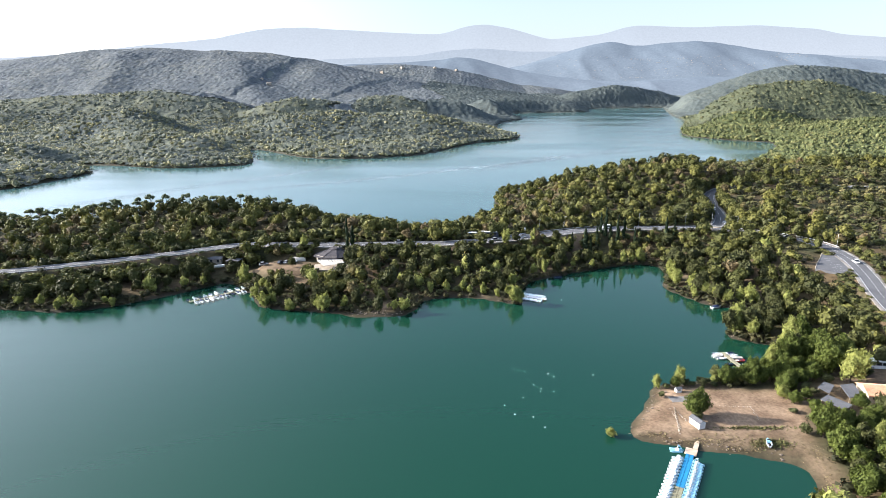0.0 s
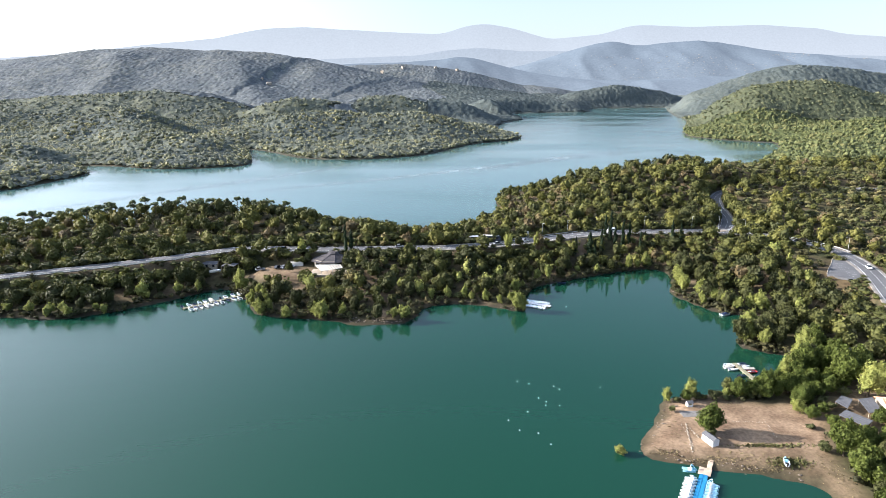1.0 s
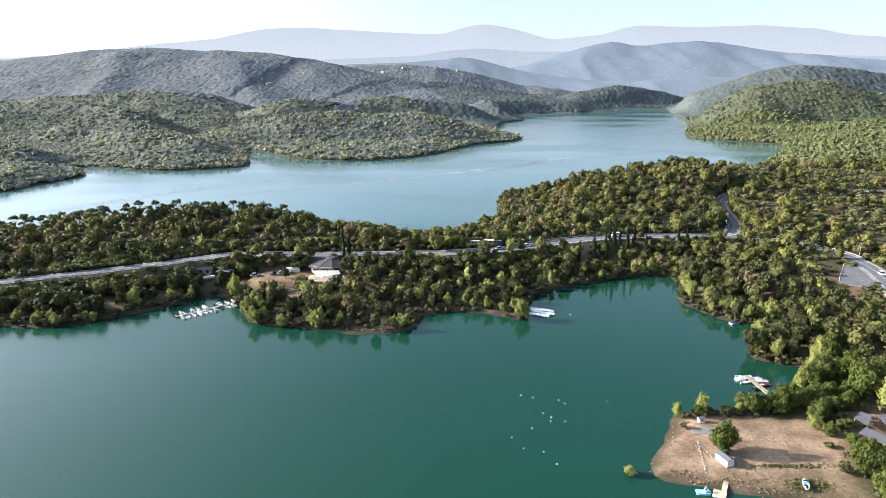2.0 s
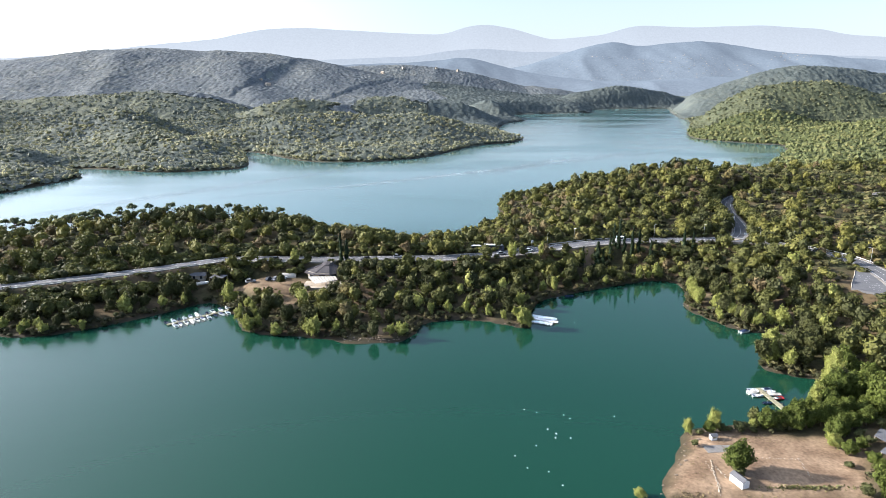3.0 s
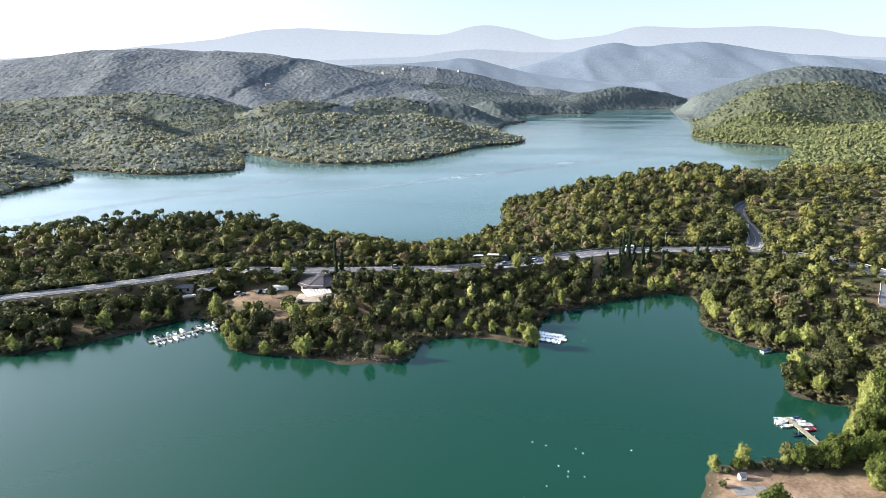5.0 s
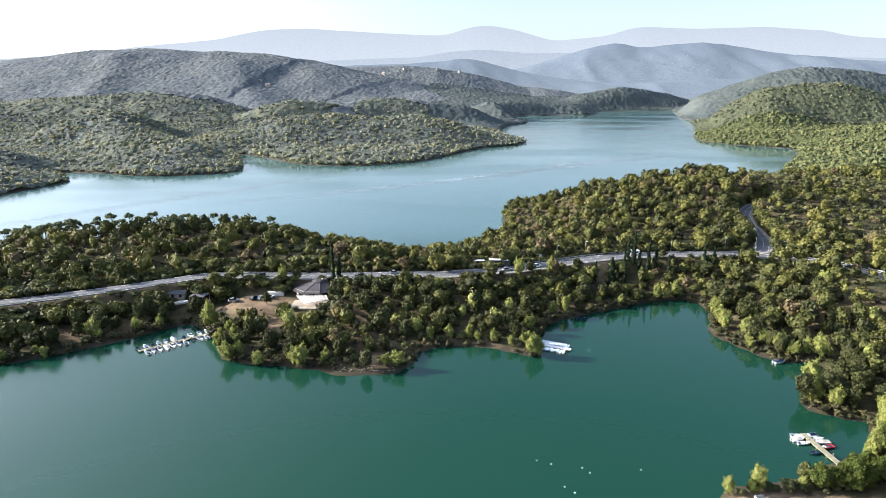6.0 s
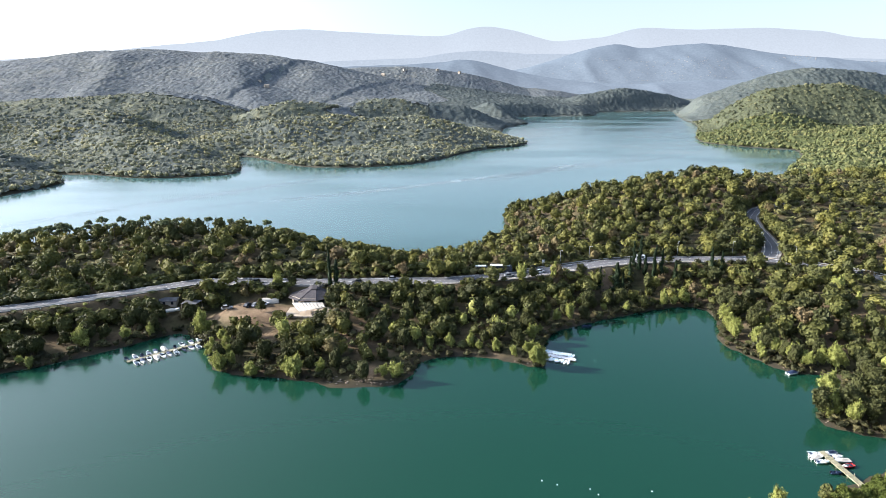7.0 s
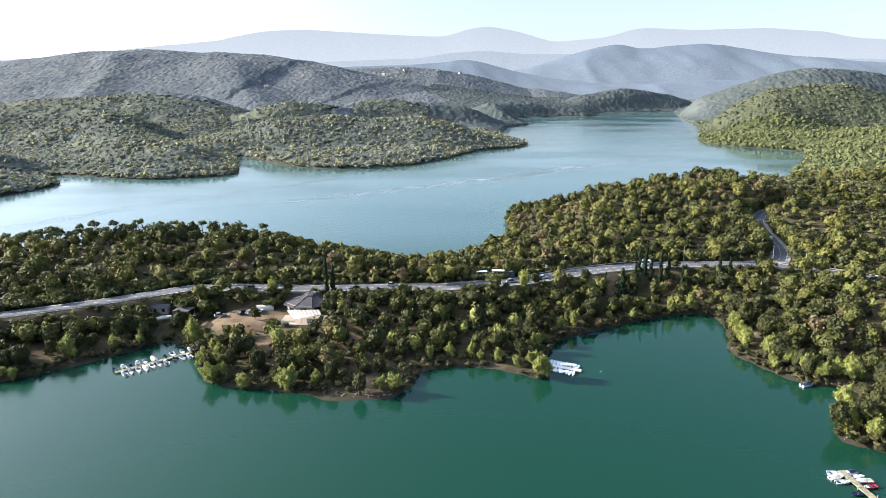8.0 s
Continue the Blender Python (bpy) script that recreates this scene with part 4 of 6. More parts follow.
r, x, y, z, d, far, bare = scatter(-330, 420, 286, 600, 6.2, 22)
main = inside(x, y, MAIN)
fine = main & (d > 1.0) & (far > 5.2) & open_ground(x, y)
thin = fbm(x, y, 55, 3, 15)
keep = r.uniform(size=len(x)) > np.clip(0.05 + 0.4 * step(0.05, 0.5, thin), 0, 0.6)
n = len(x)
scrubby = (x > 195) & (y < 520) & (r.uniform(size=n) < 0.86) | (r.uniform(size=n) < 0.12 + 0.35 * (thin > 0.1))
size, tint = (3.8 + 4.6 * r.uniform(0, 1, n) ** 1.5) * (0.72 + 0.28 * step(5, 30, d)), np.clip(r.normal(0.42, 0.27, n), 0, 1)
m = fine & keep & ~scrubby
woods("oak_wood", "dense mixed oak wood on the ridge beyond the road", OAK, LOW["oak2"], x[m], y[m], z[m], size[m] * 1.18, size[m] * 1.3, tint[m], r)
m = fine & scrubby
woods("scrub", "olive-brown scrub and low bushes on dry slopes", SCRUB, LOW["scrub"], x[m], y[m], z[m], size[m] * 0.8, size[m] * 0.5, tint[m], r)

# taller oaks close beside the climbing side road
r = np.random.default_rng(36)
q = BRANCH[(BRANCH[:, 1] > 335) & (BRANCH[:, 0] < 260)]
flow = np.gradient(q, axis=0)
flow /= np.linalg.norm(flow, axis=1)[:, None]
q = np.vstack([q + np.c_[flow[:, 1], -flow[:, 0]] * (side * r.uniform(5.2, 9.0, (len(q), 1))) + r.normal(0, 1.2, q.shape) for side in (-1, 1, -1)])
zq, _, far_q, _ = land(q[:, 0], q[:, 1])
q, zq = q[far_q > 4.6], zq[far_q > 4.6]
size = r.uniform(5.0, 7.5, len(q))
woods("oak_wood", "oaks in rows beside the climbing side road", OAK, LOW["oak"], q[:, 0], q[:, 1], zq, size * 1.1, size * 1.2, np.clip(r.normal(0.4, 0.25, len(q)), 0, 1), r)

# low olive bushes all over the headland
r, x, y, z, d, far, bare = scatter(-90, 30, 222, 286, 3.4, 41)
m = (d > 2) & (far > 6) & open_ground(x, y) & (r.uniform(size=len(x)) < 0.62 - 0.35 * (bare > 0.45))
size = 1.3 + 2.2 * r.uniform(0, 1, len(x)) ** 1.6
woods("headland_bushes", "low olive and brown bushes between the trees of the headland", SCRUB, LOW["bush"], x[m], y[m], z[m], size[m] * 1.25, size[m], np.clip(r.normal(0.3, 0.3, m.sum()), 0, 1), r)

# bushes on the road banks
r, x, y, z, d, far, bare = scatter(-215, 185, 190, 345, 3.3, 29)
m = (d > 2) & (far > 4.5) & (far < 13) & open_ground(x, y) & (r.uniform(size=len(x)) < 0.92)
size = (1 + 0.3 * (x < -60)) * (2.8 + 0.36 * (np.minimum(far, 12) - 4.5)) * r.uniform(0.7, 1.2, len(x))
woods("bank_bushes", "dense bushes and young oaks on the road banks", OAK, LOW["bush"], x[m], y[m], z[m], size[m] * 1.35, below_road(x[m], y[m], z[m], size[m]), np.clip(r.normal(0.3, 0.22, m.sum()), 0, 1), r)

# low bushes that hang over the water's edge
r, x, y, z, d, far, bare = scatter(-330, 120, 185, 300, 2.0, 35)
m = (d > -0.4) & (d < 3.2) & ~inside(x, y, BEACH) & (np.hypot(x + 27, y - 223) > 9) & (np.hypot(x - 10, y - 241) > 11) & (r.uniform(size=len(x)) < 0.85)
size = r.uniform(1.3, 2.6, len(x))
woods("shore_bushes", "dark bushes hanging over the water's edge", UNDERWOOD, LOW["bush"], x[m], y[m], np.maximum(z[m], 0), size[m] * 1.5, size[m] * 1.1, np.clip(r.normal(0.5, 0.3, m.sum()), 0, 1), r)

# young oaks down to the water on the lake side of the peninsula
r, x, y, z, d, far, bare = scatter(-330, 330, 345, 640, 3.2, 38)
m = (d > -0.8) & (d < 8) & inside(x, y, MAIN) & (r.uniform(size=len(x)) < 0.9)
size = r.uniform(2.4, 4.6, len(x))
woods("shore_bushes", "young oaks and bushes down to the lake shore", OAK, LOW["bush"], x[m], y[m], np.maximum(z[m], 0), size[m] * 1.25, size[m] * 1.1, np.clip(r.normal(0.55, 0.3, m.sum()), 0, 1), r)

# pines that stand along the ridge
r, x, y, z, d, far, bare = scatter(-262, -95, 338, 378, 6.0, 23)
m = inside(x, y, MAIN) & (d > 3) & (r.uniform(size=len(x)) < 0.5 * (1.2 - step(-150, -110, x)))
for i in np.flatnonzero(m):
    plant("pine", x[i], y[i], r.uniform(3.6, 5.8), r.uniform(8, 13))

# the wooded slopes east of the lake
everywhere = lambda x, y: np.ones(x.shape, bool)
EAST = Slopes(200, 1500, 500, 2100, "main")
canopy("hill_wood", "sunlit green oak woods on the slopes beside the lake", HILL_WOOD, EAST, 200, 1000, 500, 1110, 2.9, 3.2, 5.4, 4.0, lambda x, y: (y > 600) | (x > 420), 24, 0.2, 0.16)
canopy("hill_wood", "olive-green oak woods on the hill at the end of the lake", END_WOOD, EAST, 300, 1500, 1110, 1420, 2.6, 3.2, 5.0, 4.2, everywhere, 28, 0.3, 0.2)
canopy("hill_wood", "oak woods on the high hill at the end of the lake, tinted haze-blue", LATE_WOOD, EAST, 300, 1500, 1420, 2100, 3.6, 4.6, 6.5, 4.5, everywhere, 29)
r, x, y, z, d, far, bare = scatter(200, 1000, 500, 1110, 5.6, 24, 0.65)
m = inside(x, y, MAIN) & (d > 1) & ((y > 600) | (x > 420)) & faces_bay(x, y, z)
size = 2.6 + 4.2 * r.uniform(0, 1, len(x)) ** 1.8
woods("hill_wood", "single taller oaks on the slopes beside the lake", HILL_WOOD, LOW["hill"], x[m], y[m], z[m] + 0.8, size[m] * 1.25, size[m] * 1.25, np.clip(r.normal(0.4, 0.3, m.sum()), 0, 1), r)

r, x, y, z, d, far, bare = scatter(330, 1250, 1110, 1420, 8.0, 42, 0.7)
m = inside(x, y, MAIN) & (d > 1) & faces_bay(x, y, z)
size = 2.8 + 4.0 * r.uniform(0, 1, len(x)) ** 1.8
woods("hill_wood", "single taller oaks on the hill at the end of the lake", END_WOOD, LOW["hill"], x[m], y[m], z[m] + 1.0, size[m] * 1.3, size[m] * 1.05, np.clip(r.normal(0.4, 0.3, m.sum()), 0, 1), r)

# the hills west of the lake
NEAR_WEST, FAR_WEST = Slopes(-1000, 260, 450, 1180, "west"), Slopes(-2250, 1150, 1160, 3000, "west", 15.0)
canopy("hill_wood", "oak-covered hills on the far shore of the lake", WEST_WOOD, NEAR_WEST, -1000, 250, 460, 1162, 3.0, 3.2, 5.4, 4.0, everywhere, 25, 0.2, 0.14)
eastward = lambda x, y: (x + 90 * fbm(x, y, 200, 2, 51) > -60) & (y < 2300)
canopy("hill_wood", "woods on the low hills at the end of the lake, tinted dark haze-blue", LATE_WOOD, FAR_WEST, -400, 1100, 1162, 2400, 3.6, 4.6, 6.5, 4.5, eastward, 26)
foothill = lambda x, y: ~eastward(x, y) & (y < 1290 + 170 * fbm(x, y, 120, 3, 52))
canopy("hill_wood", "oak woods on the foot of the distant hills, tinted haze-grey", WEST_WOOD, FAR_WEST, -1250, 100, 1162, 1470, 3.4, 4.2, 6.0, 4.2, foothill, 30, 0.4, 0.24)
canopy("far_wood", "woods on the distant hills, tinted pale haze-blue", FAR_WOOD, FAR_WEST, -2200, 1100, 1162, 2960, 3.6, 5.0, 6.0, 4.0, lambda x, y: ~eastward(x, y) & ~foothill(x, y), 27)
r, x, y, z, d, far, bare = scatter(-1250, 100, 1160, 1440, 8.0, 43, 0.65)
m = inside(x, y, WEST) & (d > 0) & foothill(x, y) & faces_bay(x, y, z)
size = 2.8 + 4.2 * r.uniform(0, 1, len(x)) ** 1.8
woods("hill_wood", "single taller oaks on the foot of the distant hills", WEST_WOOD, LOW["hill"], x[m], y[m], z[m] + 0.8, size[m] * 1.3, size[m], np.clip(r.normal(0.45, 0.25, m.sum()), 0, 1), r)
r, x, y, z, d, far, bare = scatter(-1000, 250, 470, 1160, 5.6, 25, 0.65)
m = inside(x, y, WEST) & (d > 0) & faces_bay(x, y, z)
size = 2.6 + 4.2 * r.uniform(0, 1, len(x)) ** 1.8
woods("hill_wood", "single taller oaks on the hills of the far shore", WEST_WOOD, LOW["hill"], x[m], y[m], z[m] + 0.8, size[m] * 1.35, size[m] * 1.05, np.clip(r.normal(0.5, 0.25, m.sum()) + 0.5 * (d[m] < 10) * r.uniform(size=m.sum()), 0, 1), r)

# ---- things: helpers ----
WHITE = material("white_gelcoat", (0.78, 0.79, 0.78), 0.35, vary=0.06, scale=0.8, spec=0.5)
PALE_BLUE = material("pale_blue_plastic", (0.30, 0.55, 0.68), 0.4, vary=0.08, scale=1.0, spec=0.5)
BLUE = material("blue_plastic", (0.03, 0.22, 0.42), 0.45, vary=0.12, scale=1.2, spec=0.4)
NAVY = material("navy_canvas", (0.02, 0.035, 0.08), 0.8, vary=0.2)
RED = material("red_gelcoat", (0.5, 0.03, 0.03), 0.4, vary=0.08, spec=0.5)
DARK = material("dark_rubber", (0.02, 0.02, 0.022), 0.6, vary=0.2)
GREY_DECK = material("weathered_decking", (0.30, 0.28, 0.18), 0.85, vary=0.25, scale=1.5, fine=9)
BEIGE_DECK = material("beige_decking", (0.55, 0.42, 0.31), 0.8, vary=0.15, scale=1.0, fine=8)
SLATE = material("dark_roof_shingle", (0.075, 0.068, 0.07), 0.85, vary=0.25, scale=0.6, fine=4)
TERRACOTTA = material("terracotta_tile", (0.46, 0.22, 0.13), 0.85, vary=0.3, scale=0.7, fine=4, second=(0.55, 0.33, 0.2))
PLASTER = material("cream_plaster", (0.42, 0.36, 0.28), 0.9, vary=0.1, scale=0.8)
GREY_ROOF = material("grey_sheet_roof", (0.10, 0.102, 0.11), 0.9, vary=0.12, scale=0.6)
AWNING = material("white_awning_cloth", (0.52, 0.48, 0.41), 0.85, vary=0.05, scale=0.7)
GLASS = material("dark_glass", (0.02, 0.025, 0.03), 0.08, vary=0.05, spec=0.6)
SILVER = material("silver_paint", (0.35, 0.36, 0.38), 0.35, metal=0.4, vary=0.05)
BLACK_PAINT = material("black_paint", (0.02, 0.02, 0.024), 0.3, vary=0.05, spec=0.5)
CAR_WHITE = material("white_paint", (0.75, 0.76, 0.76), 0.3, vary=0.05, spec=0.5)
COACH_BLUE = material("dark_blue_paint", (0.03, 0.04, 0.07), 0.35, vary=0.08, spec=0.5)
STEEL = material("galvanised_steel", (0.5, 0.51, 0.52), 0.45, metal=0.7, vary=0.1)
STONE = material("pale_stone", (0.42, 0.36, 0.28), 0.9, vary=0.25, scale=1.2, bump=0.04)
ROCK = material("tan_shore_rock", (0.22, 0.175, 0.13), 0.9, vary=0.25, scale=1.2, bump=0.04)
CONCRETE = material("worn_concrete", (0.19, 0.18, 0.165), 0.9, vary=0.2, scale=0.8, fine=5)
WOOD = material("bleached_wood", (0.45, 0.37, 0.27), 0.85, vary=0.2, scale=2)


def part(name, bm, mat, parent, label=""):
    me = bpy.data.meshes.new(name)
    bmesh.ops.recalc_face_normals(bm, faces=bm.faces)
    bm.to_mesh(me)
    bm.free()
    me.materials.append(mat)
    ob = new(name, me)
    ob.parent = parent
    return tagged(ob, label) if label else ob


def box(x0, x1, y0, y1, z0, z1, bevel=0.0, bm=None):
    bm = bm or bmesh.new()
    made = bmesh.ops.create_cube(bm, size=1, matrix=Matrix.Translation(((x0 + x1) / 2, (y0 + y1) / 2, (z0 + z1) / 2)) @ Matrix.Diagonal((x1 - x0, y1 - y0, z1 - z0, 1)))
    if bevel:
        edges = {e for v in made["verts"] for e in v.link_edges}
        bmesh.ops.bevel(bm, geom=list(edges), offset=bevel, segments=2, affect="EDGES")
    return bm


def tube(a, b, r0, r1=None, sides=8, bm=None):
    bm = bm or bmesh.new()
    a, b = Vector(a), Vector(b)
    m = Matrix.Translation((a + b) / 2) @ (b - a).to_track_quat("Z", "Y").to_matrix().to_4x4()
    bmesh.ops.create_cone(bm, cap_ends=True, segments=sides, radius1=r0, radius2=r0 if r1 is None else r1, depth=(b - a).length, matrix=m)
    return bm


def loft(rings, closed=False, caps=True):
    """A skin over rings of corners."""
    bm = bmesh.new()
    rows = [[bm.verts.new(p) for p in ring] for ring in rings]
    for lo, hi in zip(rows, rows[1:]):
        n = len(lo)
        for k in range(n if closed else n - 1):
            bm.faces.new((lo[k], lo[(k + 1) % n], hi[(k + 1) % n], hi[k]))
    if caps and closed:
        bm.faces.new(rows[0])
        bm.faces.new(rows[-1])
    bmesh.ops.remove_doubles(bm, verts=bm.verts, dist=0.002)
    return bm


def height_at(x, y):
    return float(land(np.array([float(x)]), np.array([float(y)]))[0][0])


def thing(name, label, category, group="", m=None):
    ob = tagged(new(name), label, category, group)
    if m is not None:
        ob.matrix_basis = m
    return ob


def again(source, m, label=""):
    keep = source.matrix_basis.copy()
    source.matrix_basis = Matrix.Identity(4)
    ob = copy_thing(source, m)
    source.matrix_basis = keep
    return tagged(ob, label) if label else ob


# ---- boats ----
def hull_rings(length, width, rise, stations=9):
    rings = []
    for k in range(stations):
        t = k / (stations - 1)
        x = (t - 0.5) * length
        w = width / 2 * (1 - max(0, (t - 0.45) / 0.55) ** 2.2) * (0.92 + 0.08 * min(1, t * 4))
        w = max(w, 0.02)
        sheer = rise * (1 + 0.3 * t * t)
        rings.append([(x, -w, sheer), (x * 0.99, -w * 0.86, sheer * 0.35), (x * 0.96, -w * 0.45, -0.16), (x * 0.95, 0, -0.22), (x * 0.96, w * 0.45, -0.16), (x * 0.99, w * 0.86, sheer * 0.35), (x, w, sheer)])
    return rings


def motorboat(label, hull, length=5.0, width=2.0, cover=None, m=None, inside_mat=None, group="moored boats"):
    ob = thing("motorboat", label, "boat", group, m)
    rise = 0.62
    rings = hull_rings(length, width, rise)
    body = loft(rings)
    n = len(rings)
    # gunwale, inner side and cockpit floor
    inner = []
    for k, ring in enumerate(rings):
        (x, a, z), b = ring[0], ring[-1][1]
        inner.append([(x * 0.97, a * 0.84, z), (x * 0.95, a * 0.74, 0.2), (x * 0.95, b * 0.74, 0.2), (x * 0.97, b * 0.84, z)])
    tops = [[body.verts.new(p) for p in row] for row in inner]
    outer = [[body.verts.new(ring[0]), body.verts.new(ring[-1])] for ring in rings]
    for k in range(n - 1):
        a, b, o, p = tops[k], tops[k + 1], outer[k], outer[k + 1]
        for f in ((o[0], p[0], b[0], a[0]), (a[0], b[0], b[1], a[1]), (a[1], b[1], b[2], a[2]), (a[2], b[2], b[3], a[3]), (a[3], b[3], p[1], o[1])):
            body.faces.new(f)
    back = [body.verts.new(p) for p in rings[0]]
    body.faces.new(back)
    part("hull", body, hull, ob)
    part("foredeck", loft([[(length * 0.16, -width * 0.42, rise * 1.1), (length * 0.16, 0, rise * 1.28), (length * 0.16, width * 0.42, rise * 1.1)],
                           [(length * 0.33, -width * 0.3, rise * 1.2), (length * 0.33, 0, rise * 1.33), (length * 0.33, width * 0.3, rise * 1.2)],
                           [(length * 0.48, -0.03, rise * 1.3), (length * 0.48, 0, rise * 1.34), (length * 0.48, 0.03, rise * 1.3)]]), inside_mat or hull, ob)
    if cover:
        part("cover", loft([[(-length * 0.46, -width * 0.46, rise), (-length * 0.46, 0, rise * 1.35), (-length * 0.46, width * 0.46, rise)],
                            [(0, -width * 0.49, rise * 1.1), (0, 0, rise * 2.0), (0, width * 0.49, rise * 1.1)],
                            [(length * 0.2, -width * 0.46, rise * 1.15), (length * 0.2, 0, rise * 1.7), (length * 0.2, width * 0.46, rise * 1.15)]]), cover, ob, "canvas boat cover")
    else:
        part("windscreen", loft([[(length * 0.1, -width * 0.38, rise * 1.05), (length * 0.16, 0, rise * 1.15), (length * 0.1, width * 0.38, rise * 1.05)],
                                 [(length * 0.03, -width * 0.34, rise * 1.85), (length * 0.09, 0, rise * 1.95), (length * 0.03, width * 0.34, rise * 1.85)]]), GLASS, ob, "dark windscreen")
        part("bench", box(-length * 0.34, -length * 0.24, -width * 0.33, width * 0.33, 0.2, 0.58, 0.05), NAVY, ob)
        part("console", box(-0.1, 0.3, -0.35, 0.35, 0.2, 0.85, 0.06), inside_mat or hull, ob)
    motor = box(-length * 0.5 - 0.3, -length * 0.5 + 0.04, -0.16, 0.16, 0.3, 0.95, 0.06)
    tube((-length * 0.5 - 0.14, 0, 0.35), (-length * 0.5 - 0.14, 0, -0.3), 0.07, 0.05, bm=motor)
    part("outboard_motor", motor, DARK, ob, "black outboard motor")
    return ob


def pedal_boat(m, slide):
    ob = thing("pedal_boat", "white pedal boat with a pale blue slide" if slide else "white pedal boat with pale blue trim", "pedal boat", "pedal boats at the pontoon", m)
    for side in (-1, 1):
        rings = []
        for k in range(8):
            t = k / 7
            x, w, h = (t - 0.5) * 2.9, 0.24 * (1 - abs(2 * t - 1) ** 4 * 0.8), 0.42 + 0.16 * abs(2 * t - 1) ** 2
            rings.append([(x, side * 0.5 - w, h), (x, side * 0.5 - w * 0.8, 0), (x, side * 0.5, -0.1), (x, side * 0.5 + w * 0.8, 0), (x, side * 0.5 + w, h), (x, side * 0.5, h + 0.04)])
        part("float", loft(rings, True), WHITE if not slide else PALE_BLUE, ob)
    part("deck", box(-0.9, 1.0, -0.42, 0.42, 0.26, 0.4, 0.04), PALE_BLUE, ob)
    for side in (-1, 1):
        seat = box(-0.35, 0.15, side * 0.36 - 0.28, side * 0.36 + 0.28, 0.4, 0.55, 0.05)
        box(-0.5, -0.34, side * 0.36 - 0.28, side * 0.36 + 0.28, 0.4, 1.0, 0.05, seat)
        part("seat", seat, WHITE, ob)
    part("stripe", box(-1.0, 1.2, -0.045, 0.045, 0.47, 0.52, 0.01), PALE_BLUE, ob, "pale blue centre stripe")
    if slide:
        rings = [[(x, -0.32, z + 0.14), (x, -0.28, z), (x, 0.28, z), (x, 0.32, z + 0.14)] for x, z in ((-1.75, 0.3), (-1.5, 0.42), (-1.2, 0.85), (-0.85, 1.35), (-0.55, 1.5), (-0.35, 1.5))]
        part("slide", loft(rings), PALE_BLUE, ob, "pale blue curved slide")
        ladder = tube((-0.32, -0.25, 0.45), (-0.36, -0.25, 1.5), 0.03, sides=6)
        tube((-0.32, 0.25, 0.45), (-0.36, 0.25, 1.5), 0.03, sides=6, bm=ladder)
        part("ladder", ladder, STEEL, ob)
    else:
        rings = [[(x, -0.5, z), (x, -0.2, z + 0.1), (x, 0.2, z + 0.1), (x, 0.5, z)] for x, z in ((-0.6, 1.1), (-0.2, 1.22), (0.3, 1.15))]
        part("sun_roof", loft(rings), WHITE, ob)
        posts = bmesh.new()
        for x in (-0.5, 0.25):
            for y in (-0.42, 0.42):
                tube((x, y, 0.4), (x, y, 1.2), 0.025, sides=6, bm=posts)
        part("posts", posts, STEEL, ob)
    return ob


# pontoon of the pedal boats, from the beach out into the bay
def pontoon():
    foot, head, turn = Vector((59.7, 136.4, 0)), Vector((57.8, 131.6, 0)), math.atan2(-14.5, -8.0)
    m = Matrix.Translation(head) @ Matrix.Rotation(turn, 4, "Z")
    ob = thing("pontoon", "floating pontoon of blue plastic panels with a beige head and gangway", "pontoon", m=m)
    part("platform", box(-1.6, 1.1, -1.35, 1.35, 0.12, 0.5, 0.04), BEIGE_DECK, ob, "beige boarded platform")
    part("gangway", box(-6.6, -1.6, 0.15, 1.25, 0.34, 0.62, 0.03), BEIGE_DECK, ob, "beige boarded gangway")
    panel = None
    for k in range(26):
        for side in (-1, 1):
            x, y = 1.14 + k * 1.08, side * 0.46
            if panel is None or (k == 13 and side < 0):
                bm = box(0, 1.02, -0.43, 0.43, 0.1, 0.44, 0.03)
                for j in range(3):
                    box(0.12 + 0.3 * j, 0.3 + 0.3 * j, -0.34, 0.34, 0.44, 0.462, bm=bm)
                made = part("panel", bm, BLUE if k < 13 else GREY_DECK, ob)
                panel = made.data
                made.location = (x, y, 0)
            else:
                p = new("panel", panel)
                p.parent = ob
                p.location = (x, y, 0)
    plain, sliding = None, None
    for k in range(22):
        for side in (-1, 1):
            x, y = 3.9 + k * 1.3, side * 2.3
            lean = radians(side * 66)
            jitter = rng.normal(0, 0.04, 2)
            w = m @ Matrix.Translation((x + jitter[0], y + jitter[1], 0)) @ Matrix.Rotation(lean, 4, "Z") @ Matrix.Diagonal((0.9, 0.72, 0.85, 1))
            if side > 0:
                sliding = again(sliding, w) if sliding else pedal_boat(w, True)
            else:
                plain = again(plain, w) if plain else pedal_boat(w, False)
    again(sliding, Matrix.Translation((54.6, 132.6, 0)) @ Matrix.Rotation(radians(172), 4, "Z"))


pontoon()

# the long mooring jetty west of the headland
BOATS = [motorboat("white open motorboat with a dark windscreen", WHITE, 4.8, 1.9, None, Matrix.Translation((0, -400, 0))),
         motorboat("white motorboat under a navy canvas cover", WHITE, 4.6, 1.9, NAVY, Matrix.Translation((8, -400, 0))),
         motorboat("white cabin cruiser with a pale cover", WHITE, 5.6, 2.2, AWNING, Matrix.Translation((16, -400, 0))),
         motorboat("small dark dinghy with an outboard motor", NAVY, 3.6, 1.5, None, Matrix.Translation((24, -400, 0))),
         motorboat("red and white speedboat", RED, 4.8, 1.9, None, Matrix.Translation((32, -400, 0)), WHITE)]


